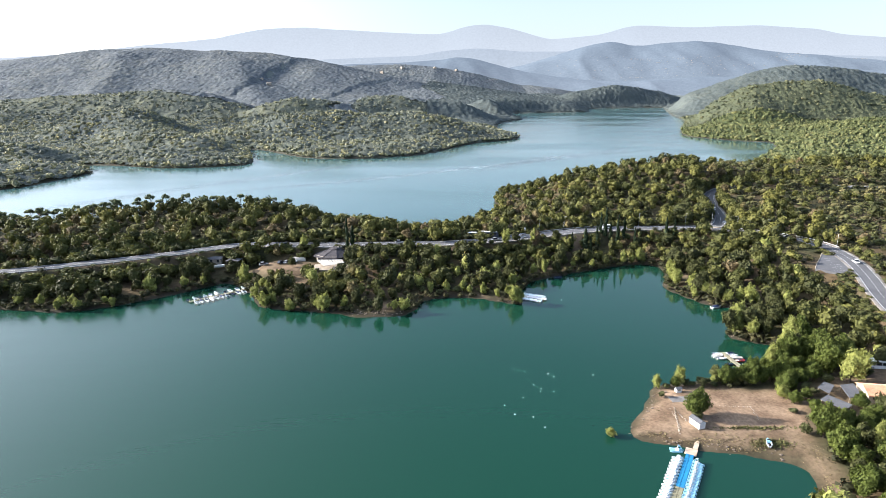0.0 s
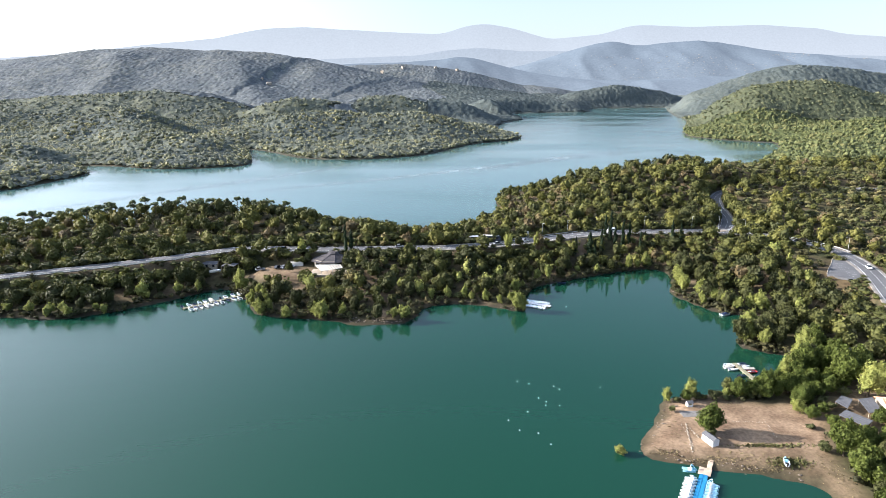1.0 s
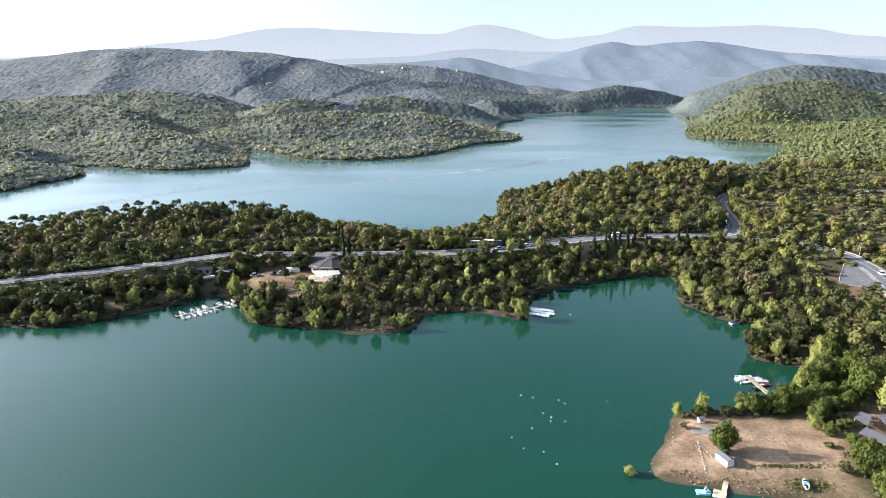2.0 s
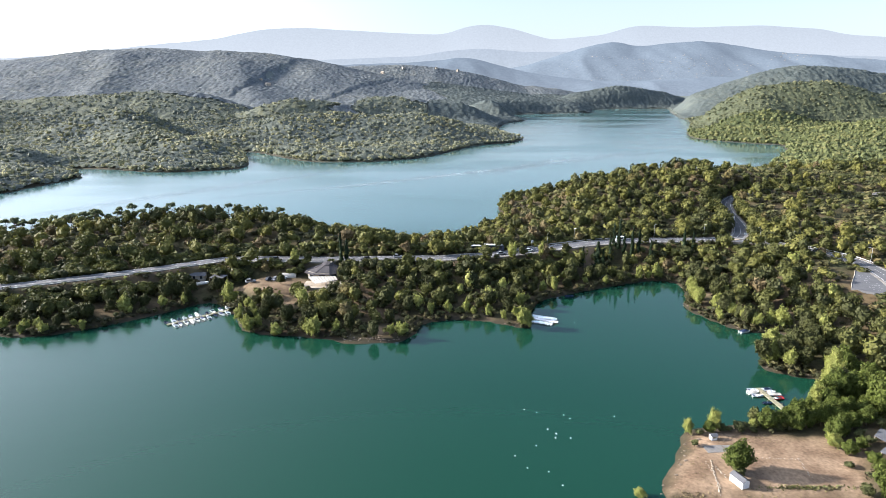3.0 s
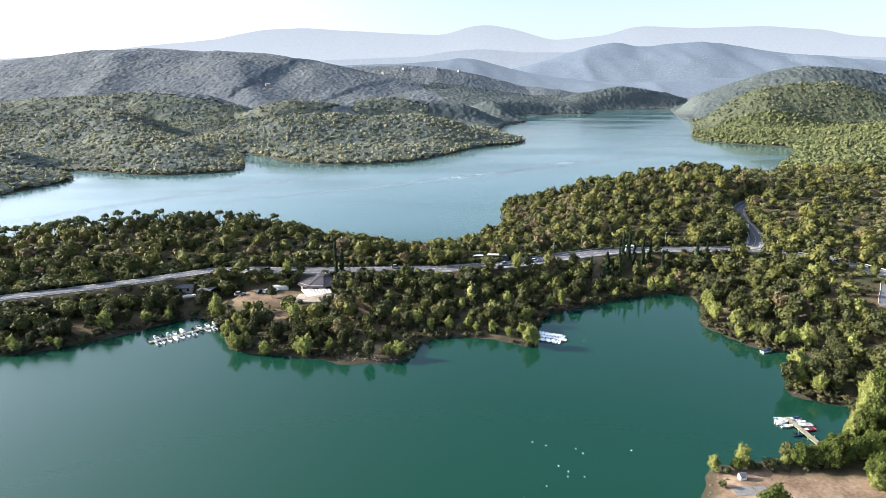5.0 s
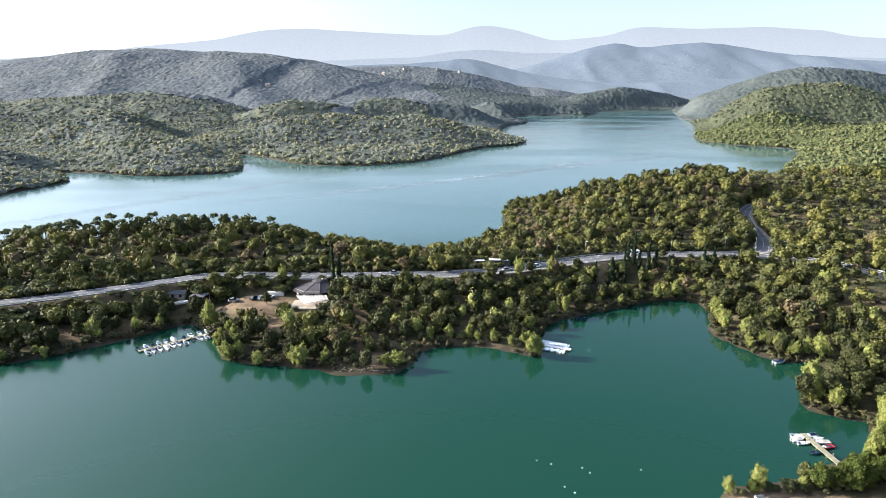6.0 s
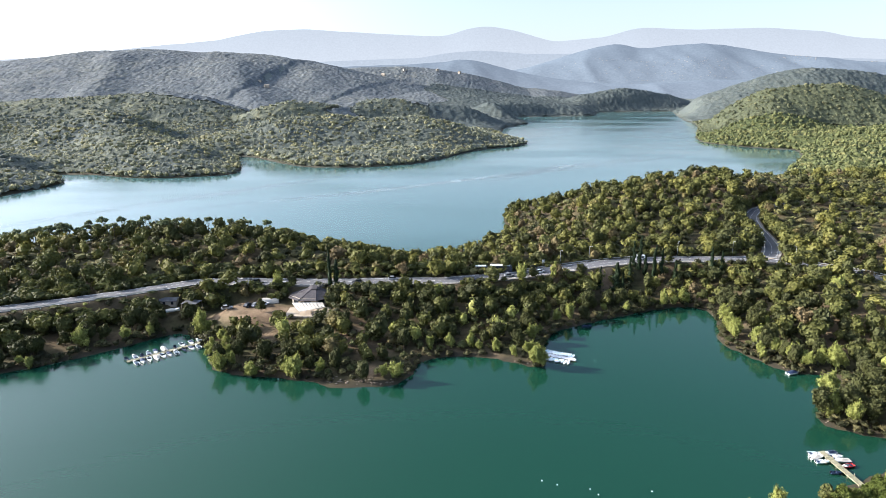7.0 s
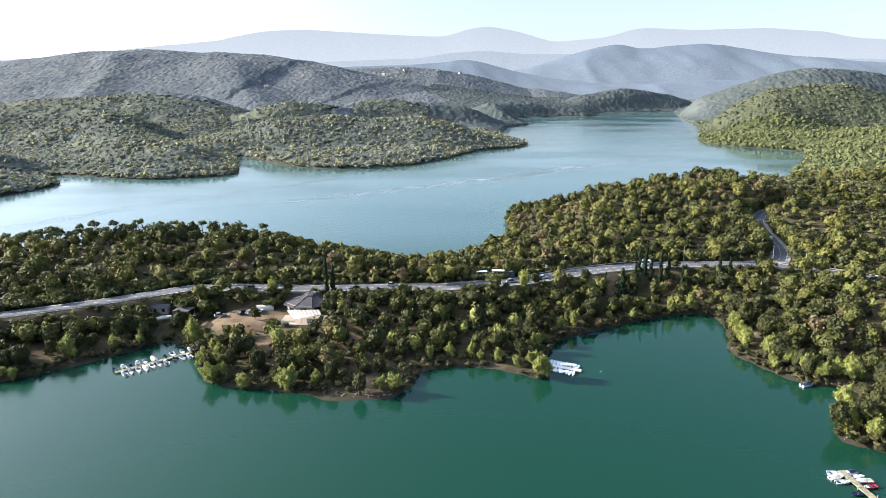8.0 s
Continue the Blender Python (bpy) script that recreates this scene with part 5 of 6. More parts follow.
def jetty(name, label, a, b, width, mat, level=0.45):
    a, b = Vector(a), Vector(b)
    long = (b - a).length
    m = Matrix.Translation(a) @ Matrix.Rotation(math.atan2(b.y - a.y, b.x - a.x), 4, "Z")
    ob = thing(name, label, "jetty", m=m)
    plank = None
    count = int(long / 0.9)
    for k in range(count):
        if plank is None:
            plank = part("plank", box(0, long / count - 0.05, -width / 2, width / 2, level - 0.1, level, 0.015), mat, ob).data
        else:
            p = new("plank", plank)
            p.parent = ob
            p.location = (k * long / count, 0, 0)
    for k in range(0, count + 1, 4):
        for side in (-1, 1):
            part("pile", tube((k * long / count * 0.98 + 0.1, side * (width / 2 + 0.08), -1.2), (k * long / count * 0.98 + 0.1, side * (width / 2 + 0.08), level + 0.5), 0.08), WOOD, ob)
    for side in (-1, 1):
        part("beam", box(0, long, side * width * 0.4 - 0.06, side * width * 0.4 + 0.06, level - 0.3, level - 0.1), GREY_DECK, ob)
    return m, long


def moor(m, long, rows, used, scale):
    """Boats beside a jetty: how far along, side, which boat, distance from the middle."""
    for t, side, which, gap in rows:
        w = m @ Matrix.Translation((t * long, side * gap * (scale + 0.06), 0)) @ Matrix.Rotation(radians(side * (90 + rng.uniform(-10, 10)) + (180 if rng.uniform() < 0.4 else 0)), 4, "Z") @ Matrix.Scale(scale, 4)
        if which in used:
            again(BOATS[which], w)
        else:
            BOATS[which].matrix_basis = w
            used.add(which)


used = set()
m, long = jetty("jetty", "long grey wooden mooring jetty with piles", (-85, 252.5, 0), (-104.5, 235.5, 0), 1.3, GREY_DECK)
moor(m, long, [(0.98, -1, 3, 2.6), (0.92, 1, 0, 3.0), (0.84, 1, 1, 3.0), (0.76, 1, 0, 3.1), (0.68, 1, 2, 3.4), (0.60, 1, 0, 3.0), (0.52, 1, 1, 2.9), (0.44, 1, 0, 3.0), (0.33, 1, 3, 2.4), (0.16, 1, 0, 2.8),
               (0.88, -1, 0, 3.0), (0.80, -1, 3, 2.4), (0.72, -1, 0, 2.9), (0.63, -1, 1, 3.0), (0.53, -1, 2, 3.3), (0.40, -1, 3, 2.4), (0.30, -1, 0, 2.9), (0.18, -1, 1, 2.9), (0.08, -1, 0, 2.9), (0.24, 1, 1, 2.8)], used, 0.8)
m, long = jetty("jetty", "short grey wooden jetty in a sheltered cove", (90.2, 174.5, 0), (88.6, 188.0, 0), 1.5, GREY_DECK, 0.6)
moor(m, long, [(0.96, 1, 0, 2.4), (0.86, 1, 2, 3.2), (0.72, 1, 0, 3.0), (0.96, -1, 1, 2.6), (0.84, -1, 0, 3.0), (0.72, -1, 2, 3.4), (0.56, -1, 4, 3.1), (0.40, 1, 3, 2.8)], used, 0.7)
again(BOATS[0], pose(106.5, 185.5, 0.2, 0, 0, 20))
again(BOATS[1], pose(104, 230.6, 0.0, 0, 0, 20))

# the white pontoon beside the headland
m, long = jetty("jetty", "white modular pontoon beside the headland", (28.5, 243.6, 0), (39.2, 238.6, 0), 1.6, WHITE, 0.5)
canoe = thing("canoe", "white plastic canoe moored flat beside the pontoon", "canoe", "canoes", m @ Matrix.Translation((1.2, 2.6, 0.12)) @ Matrix.Rotation(radians(84), 4, "Z"))
rings = []
for k in range(9):
    t = k / 8
    w = 0.42 * (1 - abs(2 * t - 1) ** 2.5) + 0.02
    rings.append([((t - 0.5) * 3.4, -w, 0.3), ((t - 0.5) * 3.3, -w * 0.7, 0), ((t - 0.5) * 3.3, w * 0.7, 0), ((t - 0.5) * 3.4, w, 0.3), ((t - 0.5) * 3.3, 0, 0.34)])
part("hull", loft(rings, True), WHITE, canoe)
part("cockpit", box(-0.5, 0.5, -0.24, 0.24, 0.3, 0.36, 0.05), PALE_BLUE, canoe, "pale blue cockpit")
for k in range(1, 20):
    side = 1 if k < 10 else -1
    again(canoe, m @ Matrix.Translation((1.2 + (k % 10) * 0.98, side * 2.55 + rng.normal(0, 0.15), 0.12)) @ Matrix.Rotation(radians(84 + rng.normal(0, 5)), 4, "Z"))
again(BOATS[3], pose(48.5, 267.5, 0, 0, 0, 5))

# swimming buoys
buoy = thing("buoy", "small white mooring buoy floating on the lake", "buoy", "buoys", Matrix.Translation((24.8, 143.0, 0.02)))
bm = bmesh.new()
bmesh.ops.create_icosphere(bm, subdivisions=2, radius=0.2)
part("ball", bm, WHITE, buoy)
part("ring", tube((0, 0, 0.17), (0, 0, 0.3), 0.05, 0.04), DARK, buoy)
for bx, by in ((19.9, 176), (23.1, 174.6), (30.1, 173.2), (31.5, 171.3), (24.8, 166.1), (26.7, 164.0), (26.2, 162.0), (30, 162.0), (20.9, 158.5), (15.3, 154.2), (17.7, 149.4), (43.5, 172.6), (45.3, 239), (22.4, 148.0)):
    again(buoy, Matrix.Translation((bx, by, 0.02)) @ Matrix.Diagonal((0.9, 0.9, 0.9, 1)))

# ---- the beach ----
def shed():
    z = height_at(63.2, 143)
    ob = thing("shed", "white wooden beach hut with a grey gabled roof", "hut", m=Matrix.Translation((63.2, 142.4, z)) @ Matrix.Rotation(radians(20), 4, "Z") @ Matrix.Diagonal((0.8, 0.8, 0.8, 1)))
    w, l, h, top = 1.2, 2.3, 2.0, 2.6
    bm = bmesh.new()
    gable = [(-w, 0), (w, 0), (w, h), (0, top), (-w, h)]
    front, rear = ([bm.verts.new((x, y, zz - (0.15 if zz == 0 else 0))) for x, zz in gable] for y in (-l, l))
    bm.faces.new(front)
    bm.faces.new(rear)
    for k in range(5):
        if k not in (2, 3):
            bm.faces.new((front[k], front[(k + 1) % 5], rear[(k + 1) % 5], rear[k]))
    part("wall", bm, WHITE, ob)
    for side in (-1, 1):
        bm = bmesh.new()
        pts = [(side * (w + 0.18), h - 0.09), (0, top + 0.01), (0, top + 0.09), (side * (w + 0.18), h - 0.01)]
        a, b = ([bm.verts.new((x, y, zz)) for x, zz in pts] for y in (-l - 0.2, l + 0.2))
        bm.faces.new(a)
        bm.faces.new(b)
        for k in range(4):
            bm.faces.new((a[k], a[(k + 1) % 4], b[(k + 1) % 4], b[k]))
        # the slope away from the sun gets a darker colour, as its shade
        part("roof", bm, SLATE if side > 0 else GREY_ROOF, ob)
    part("door", box(-0.45, 0.45, -l - 0.05, -l - 0.003, 0, 1.95, 0.01), CAR_WHITE, ob)
    for k in range(9):
        y = -l + 0.3 + k * 0.5
        part("batten", box(-w - 0.04, -w - 0.003, y - 0.03, y + 0.03, 0, h - 0.1), WHITE, ob)


shed()


def kiosk():
    ob = thing("kiosk", "small white beach kiosk with a pale pitched roof", "hut", m=Matrix.Translation((64.6, 160.2, height_at(64.6, 160.2))) @ Matrix.Rotation(radians(8), 4, "Z") @ Matrix.Diagonal((0.75, 0.75, 0.75, 1)))
    part("body", box(-1.0, 1.0, -0.8, 0.8, -0.1, 1.5, 0.03), CAR_WHITE, ob)
    part("roof", loft([[(-1.25, -1.05, 1.45), (-1.25, 0, 2.0), (-1.25, 1.05, 1.45)], [(1.25, -1.05, 1.45), (1.25, 0, 2.0), (1.25, 1.05, 1.45)]]), GREY_ROOF, ob, "pale grey roof")
    part("shutter", box(-0.6, 0.6, -0.84, -0.803, 0.7, 1.3), GREY_DECK, ob)


kiosk()
slab = thing("paving", "worn grey concrete slab in the sand beside the kiosk", "paving", m=pose(64.6, 155.9, height_at(64.6, 155.9) - 0.06, 0, 0, 5))
part("slab", box(-3.7, 0.9, -1.5, 1.5, -0.3, 0.1, 0.04), CONCRETE, slab)
part("slab", box(1.0, 3.9, -1.3, 1.4, -0.3, 0.08, 0.04), CONCRETE, slab)
motorboat("white rowing boat with blue seats drawn up on the grass", WHITE, 3.3, 1.25, None, pose(77.2, 134.0, height_at(77.2, 134.0) + 0.2, 0, 4, 72), PALE_BLUE, "")


def stones(name, label, a, b, count, size):
    """A row of stones on the sand."""
    a, b = np.array(a, float), np.array(b, float)
    ob = thing(name, label, "stones")
    for k in range(count):
        p = a + (b - a) * (k + rng.uniform(-0.25, 0.25)) / max(1, count - 1) + rng.normal(0, 0.1, 2)
        bm = bmesh.new()
        bmesh.ops.create_icosphere(bm, subdivisions=1, radius=1, matrix=Matrix.Translation((*p, height_at(*p) + 0.05)) @ Matrix.Rotation(rng.uniform(0, 3), 4, "Z") @ Matrix.Diagonal((size * rng.uniform(0.8, 1.8), size * rng.uniform(0.7, 1.1), size * rng.uniform(0.5, 0.8), 1)))
        for v in bm.verts:
            v.co += Vector(rng.normal(0, size * 0.1, 3))
        part("stone", bm, STONE, ob)


stones("stone_row", "double row of pale stones across the beach", (60.4, 151.1), (57.6, 138.8), 22, 0.2)
stones("stone_row", "double row of pale stones across the beach", (59.2, 150.6), (58.6, 141.0), 14, 0.14)
stones("stone_row", "low pale stone edging of a sports pitch", (81.0, 151.5), (80.1, 144.7), 16, 0.13)
stones("stone_row", "low pale stone edging of a sports pitch", (73.0, 151.9), (80.8, 151.6), 14, 0.12)
stones("stone_row", "curved row of pale stones beside the hut", (60.6, 148.2), (61.3, 144.5), 8, 0.18)
plant("ash", 64.6, 146.6, 8.0, 8.8, "single dense green tree on the sandy beach")
for tx, ty, w, h, key in ((59.6, 163.4, 3.4, 4.8, "tall_willow"), (62.0, 162.6, 2.8, 2.2, "shrub"), (66.4, 164.4, 5.2, 6.6, "tall_willow"), (64.6, 163.4, 3.6, 3.8, "ash"), (70.0, 164.6, 3.0, 1.8, "shrub"), (74.4, 165.6, 3.4, 2.4, "shrub"), (78.4, 166.2, 4.0, 2.8, "shrub"), (76, 163.5, 2.6, 1.8, "shrub"), (82.4, 164.2, 4.4, 3.4, "shrub"), (90.5, 166, 5.5, 5.5, "ash"), (64.6, 146.3, 4.6, 2.8, "shrub"), (68.2, 164.3, 3.4, 2.6, "shrub"), (72.5, 164.0, 4.4, 3.8, "shrub"),
                          (76.5, 165.2, 3.6, 3.2, "tall_willow"), (80, 164.8, 7.2, 6.6, "ash"), (85, 165.5, 6.6, 5.8, "ash"), (87.0, 164.5, 6.0, 5.0, "ash"), (94, 168.5, 6.5, 6.0, "ash"), (97, 174.5, 6, 9.0, "tall_willow"), (97, 167, 8, 7, "ash"),
                          (100.5, 179, 5, 7.5, "tall_willow"), (59.0, 157.4, 2.4, 2.6, "shrub"), (40.6, 139.2, 4.6, 2.4, "tall_willow"), (60.6, 107.5, 3.2, 3.8, "tall_willow"), (65.0, 109.0, 3.2, 3.8, "tall_willow"), (92, 156, 4.5, 4.5, "tall_willow"),
                          (94, 161, 5.5, 5.0, "ash"), (111.5, 170, 10.5, 14.5, "ash"), (118, 173, 9.5, 13.0, "ash"), (105.5, 183, 8.0, 11.0, "tall_willow"), (110, 187.5, 8.5, 10.0, "tall_willow"), (130, 176, 4.0, 4.2, "tall_willow"), (93.4, 153, 4.6, 4.4, "ash"), (96.2, 148.2, 4.2, 3.6, "ash"), (92.6, 158.5, 3.8, 3.4, "ash"), (95.4, 144.6, 4.6, 4.2, "ash"), (90.6, 148.5, 3.0, 2.0, "shrub"), (97.6, 138, 6.8, 7.6, "ash"), (102.6, 137, 7.0, 7.6, "ash"), (108, 139, 7.0, 6.6, "ash"),
                          (113.5, 140.5, 7.2, 8.0, "ash"), (94.5, 131, 6.0, 6.2, "ash"), (100.5, 130, 6.6, 8.4, "tall_willow"), (106.5, 131.5, 7.6, 8.4, "tall_willow"), (92.5, 124, 6.4, 7.2, "ash"), (99, 122.5, 7.0, 7.0, "ash"), (105, 124.5, 7.2, 8.4, "ash"), (91, 116, 6.4, 6.0, "ash"), (97, 114, 7.0, 7.0, "ash"), (88.6, 138.5, 4.2, 3.6, "shrub"), (121.5, 166.6, 3.2, 3.4, "shrub"),
                          (100.8, 164.2, 5.4, 5.2, "ash"), (104.6, 164.8, 5.6, 6.2, "ash"), (97.2, 161.6, 3.6, 2.8, "shrub"), (99.2, 159.0, 3.4, 3.0, "shrub"), (108.0, 163.4, 4.2, 3.2, "shrub"), (114.0, 163.2, 9.0, 12.0, "tall_willow"), (97.0, 154.6, 4.0, 3.6, "ash"), (99.8, 156.2, 3.2, 2.6, "shrub"), (107.6, 148.4, 5.2, 5.0, "ash")):
    plant(key, tx, ty, w, h)

# ---- the restaurant on the headland ----
def restaurant():
    gx, gy = -55.0, 280.5
    z = 4.6
    ob = thing("restaurant", "cream single-storey restaurant with a dark many-sided shingle roof", "building", m=Matrix.Translation((gx, gy, z)))
    sides, rad = 8, 6.5
    ring = [(rad * 1.12 * math.cos(k * 6.2832 / sides + 0.39), rad * 0.92 * math.sin(k * 6.2832 / sides + 0.39)) for k in range(sides)]
    bm = loft([[(x, y, -0.6) for x, y in ring], [(x, y, 3.2) for x, y in ring]], True)
    part("wall", bm, PLASTER, ob)
    eave = [Vector((x * 1.2, y * 1.16, 2.6)) for x, y in ring]
    ledge = [Vector((1.2 + x * 0.34, 1.8 + y * 0.3, 4.9)) for x, y in ring]
    lip = [Vector((1.2 + x * 0.38, 1.8 + y * 0.34, 5.1)) for x, y in ring]
    top = [Vector((1.4 + x * 0.16, 2.2 + y * 0.03, 6.1)) for x, y in ring]

    def slope(name, a, b, c, d):
        bm = bmesh.new()
        v = [bm.verts.new(p) for p in (a, b, c, d)]
        w = [bm.verts.new(p + Vector((0, 0, 0.18))) for p in (a, b, c, d)]
        bm.faces.new(v)
        bm.faces.new(w)
        for j in range(4):
            bm.faces.new((v[j], v[(j + 1) % 4], w[(j + 1) % 4], w[j]))
        part(name, bm, SLATE, ob)

    for k in range(sides):
        n = (k + 1) % sides
        slope("roof_slope", eave[k], eave[n], ledge[n], ledge[k])
        slope("lantern_roof", lip[k], lip[n], top[n], top[k])
        part("hip_cap", tube(eave[k] + Vector((0, 0, 0.2)), ledge[k] + Vector((0, 0, 0.2)), 0.1, sides=5), SLATE, ob)
        (x0, y0), (x1, y1) = ring[k], ring[n]
        mx, my = (x0 + x1) / 2 * 1.002, (y0 + y1) / 2 * 1.002
        if my < 2:
            pane = part("window", box(-1.3, 1.3, -0.05, 0.05, 0.9, 2.3, 0.02), GLASS, ob)
            pane.matrix_local = Matrix.Translation((mx, my, 0)) @ Matrix.Rotation(math.atan2(y1 - y0, x1 - x0), 4, "Z")
    part("lantern", loft([[(p.x, p.y, 4.8) for p in ledge], [(p.x, p.y, 5.2) for p in ledge]], True), PLASTER, ob)
    part("chimney", box(2.4, 3.1, 1.4, 2.1, 4.2, 6.4, 0.03), PLASTER, ob)
    wing = bmesh.new()
    box(-2.6, 2.4, 5.4, 10.2, -0.5, 3.0, bm=wing)
    part("rear_wing", wing, PLASTER, ob)
    part("rear_roof", loft([[(-3.0, 4.8, 3.0), (-0.1, 4.8, 5.2), (2.8, 4.8, 3.0)], [(-3.0, 10.6, 3.0), (-0.1, 10.6, 5.2), (2.8, 10.6, 3.0)]]), SLATE, ob)
    # terrace and awning
    m2 = Matrix.Translation((gx + 1.6, gy - 8.6, z))
    aw = thing("awning", "long white sloping terrace awning in panels", "awning", m=m2)
    wall_a, wall_b, front_a, front_b = Vector((-6.9, -0.2, 2.75)), Vector((4.8, 0.5, 2.75)), Vector((-2.4, -7.2, 1.95)), Vector((6.0, -2.0, 1.95))
    for k in range(9):
        t0, t1 = k / 9 + 0.006, (k + 0.9) / 9
        middle = [(wall_a.lerp(wall_b, t) + front_a.lerp(front_b, t)) / 2 - Vector((0, 0, 0.12)) for t in (t0, t1)]
        bm = loft([[wall_a.lerp(wall_b, t0), wall_a.lerp(wall_b, t1)], middle, [front_a.lerp(front_b, t0), front_a.lerp(front_b, t1)]])
        bmesh.ops.solidify(bm, geom=bm.faces, thickness=0.03)
        part("cloth", bm, AWNING, aw)
    for k in range(5):
        foot = front_a.lerp(front_b, k / 4)
        part("post", tube((foot.x, foot.y, -0.3), foot, 0.05), STEEL, aw)
    part("rail", tube(wall_a + Vector((0, 0, 0.06)), wall_b + Vector((0, 0, 0.06)), 0.06), STEEL, aw)
    part("front_rail", tube(front_a + Vector((0, 0, 0.05)), front_b + Vector((0, 0, 0.05)), 0.04), STEEL, aw)
    ter = thing("terrace", "low paved restaurant terrace with a stone edge", "terrace", m=m2)
    part("paving", box(-8.2, 7.4, -7.8, 2.6, -0.9, 0.03, 0.05), GRAVEL, ter)
    part("edge_wall", box(-8.4, 7.6, -8.1, -7.8, -1.4, 0.5, 0.05), STONE, ter)
    for k in range(6):
        t = thing("table", "small terrace table under the awning", "table", "terrace tables", m2 @ Matrix.Translation((-5.2 + k * 2.1, -1.4 + (k % 2) * 1.5, 0.03)))
        part("tabletop", tube((0, 0, 0.71), (0, 0, 0.75), 0.5, sides=12), WOOD, t)
        part("leg", tube((0, 0, 0), (0, 0, 0.71), 0.05), STEEL, t)


restaurant()
tarp = thing("tarpaulin_shelter", "cream tarpaulin shelter with a rounded top beside the car park", "shelter", m=pose(-70.5, 279.5, 4.9, 0, 0, 8))
part("cover", loft([[(x, 1.6 * math.cos(g) * w, 1.9 * max(0, math.sin(g)) * w - 0.1) for g in np.linspace(0, math.pi, 9)] for x, w in ((-3.4, 0.75), (-3.2, 0.95), (0, 1.0), (3.2, 0.95), (3.4, 0.75))]), AWNING, tarp)
part("end_panel", loft([[(3.3, -1.4, -0.1), (3.3, 1.4, -0.1)], [(3.3, -1.1, 1.3), (3.3, 1.1, 1.3)]]), GREY_ROOF, tarp)


# ---- houses in the trees by the beach ----
def flat_roof(name, label, corners, z0, mat):
    ob = thing(name, label, "shelter")
    c = [Vector(p) for p in corners]
    mid = sum((Vector((p.x, p.y, 0)) for p in c), Vector()) / 4
    bm = bmesh.new()
    low = [bm.verts.new(p) for p in c]
    high = [bm.verts.new(p + Vector((0, 0, 0.12))) for p in c]
    bm.faces.new(low)
    bm.faces.new(high)
    for k in range(4):
        bm.faces.new((low[k], low[(k + 1) % 4], high[(k + 1) % 4], high[k]))
    part("sheet", bm, mat, ob)
    for p in c:
        q = p.lerp(Vector((mid.x, mid.y, p.z)), 0.08)
        part("post", tube((q.x, q.y, z0), (q.x, q.y, q.z), 0.07), WOOD, ob)
    for t in (0.25, 0.5, 0.75):
        a, b = c[0].lerp(c[1], t), c[3].lerp(c[2], t)
        part("seam", tube(a + Vector((0, 0, 0.13)), b + Vector((0, 0, 0.13)), 0.025, sides=5), mat, ob)
    return ob


G = 2.6
flat_roof("shade_roof", "grey sheet-roofed open shelter among trees", [(101.4, 157.0, 4.2), (104.8, 160.0, 4.4), (106.4, 157.8, 4.4), (102.6, 153.6, 4.1)], G - 0.3, GREY_ROOF)
flat_roof("shade_roof", "long grey sheet-roofed open shelter", [(98.3, 150.2, 4.2), (101.4, 152.4, 4.4), (104.8, 147.0, 4.4), (101.6, 144.7, 4.2)], G - 0.5, GREY_ROOF)
flat_roof("shade_roof", "grey sheet-roofed porch beside the tiled house", [(107.8, 157.8, 4.5), (112.0, 158.6, 4.6), (110.2, 151.6, 4.4), (106.4, 151.0, 4.3)], G - 0.3, GREY_ROOF)


def cottage(x, y, turn, wide, deep, high, roof_rise, label, tile, name="cottage", z=None, group=""):
    z = height_at(x, y) if z is None else z
    ob = thing(name, label, "house", group, Matrix.Translation((x, y, z)) @ Matrix.Rotation(radians(turn), 4, "Z"))
    w, d = wide / 2, deep / 2
    bm = bmesh.new()
    gable = [(-d, -0.6), (d, -0.6), (d, high), (0, high + roof_rise), (-d, high)]
    a, b = ([bm.verts.new((xx, yy, zz)) for yy, zz in gable] for xx in (-w, w))
    bm.faces.new(a)
    bm.faces.new(b)
    for k in (0, 1, 4):
        bm.faces.new((a[k], a[(k + 1) % 5], b[(k + 1) % 5], b[k]))
    part("wall", bm, PLASTER, ob)
    for side in (-1, 1):
        run = math.hypot(d + 0.4, roof_rise)
        bm = bmesh.new()
        pts = [(side * (d + 0.4), high - roof_rise * 0.4 / d + 0.02), (0, high + roof_rise + 0.02), (0, high + roof_rise + 0.16), (side * (d + 0.4), high - roof_rise * 0.4 / d + 0.16)]
        p, q = ([bm.verts.new((xx, yy, zz)) for yy, zz in pts] for xx in (-w - 0.35, w + 0.35))
        bm.faces.new(p)
        bm.faces.new(q)
        for k in range(4):
            bm.faces.new((p[k], p[(k + 1) % 4], q[(k + 1) % 4], q[k]))
        slope = part("roof", bm, tile, ob)
        if z < 20:
            for k in range(int((wide + 0.7) / 0.55)):
                xx = -w - 0.3 + k * 0.55
                part("tile_row", tube((xx, pts[3][0], pts[3][1]), (xx, 0, pts[2][1]), 0.1, sides=5), tile, ob)
    for k in range(max(2, int(wide / 3))):
        xx = -w + (k + 0.5) * wide / max(2, int(wide / 3))
        part("window", box(xx - 0.5, xx + 0.5, -d - 0.04, -d + 0.02, 0.9, 2.1, 0.01), GLASS, ob)
    part("door", box(-0.45, 0.45, d - 0.02, d + 0.05, 0, 2.05, 0.01), WOOD, ob)
    return ob


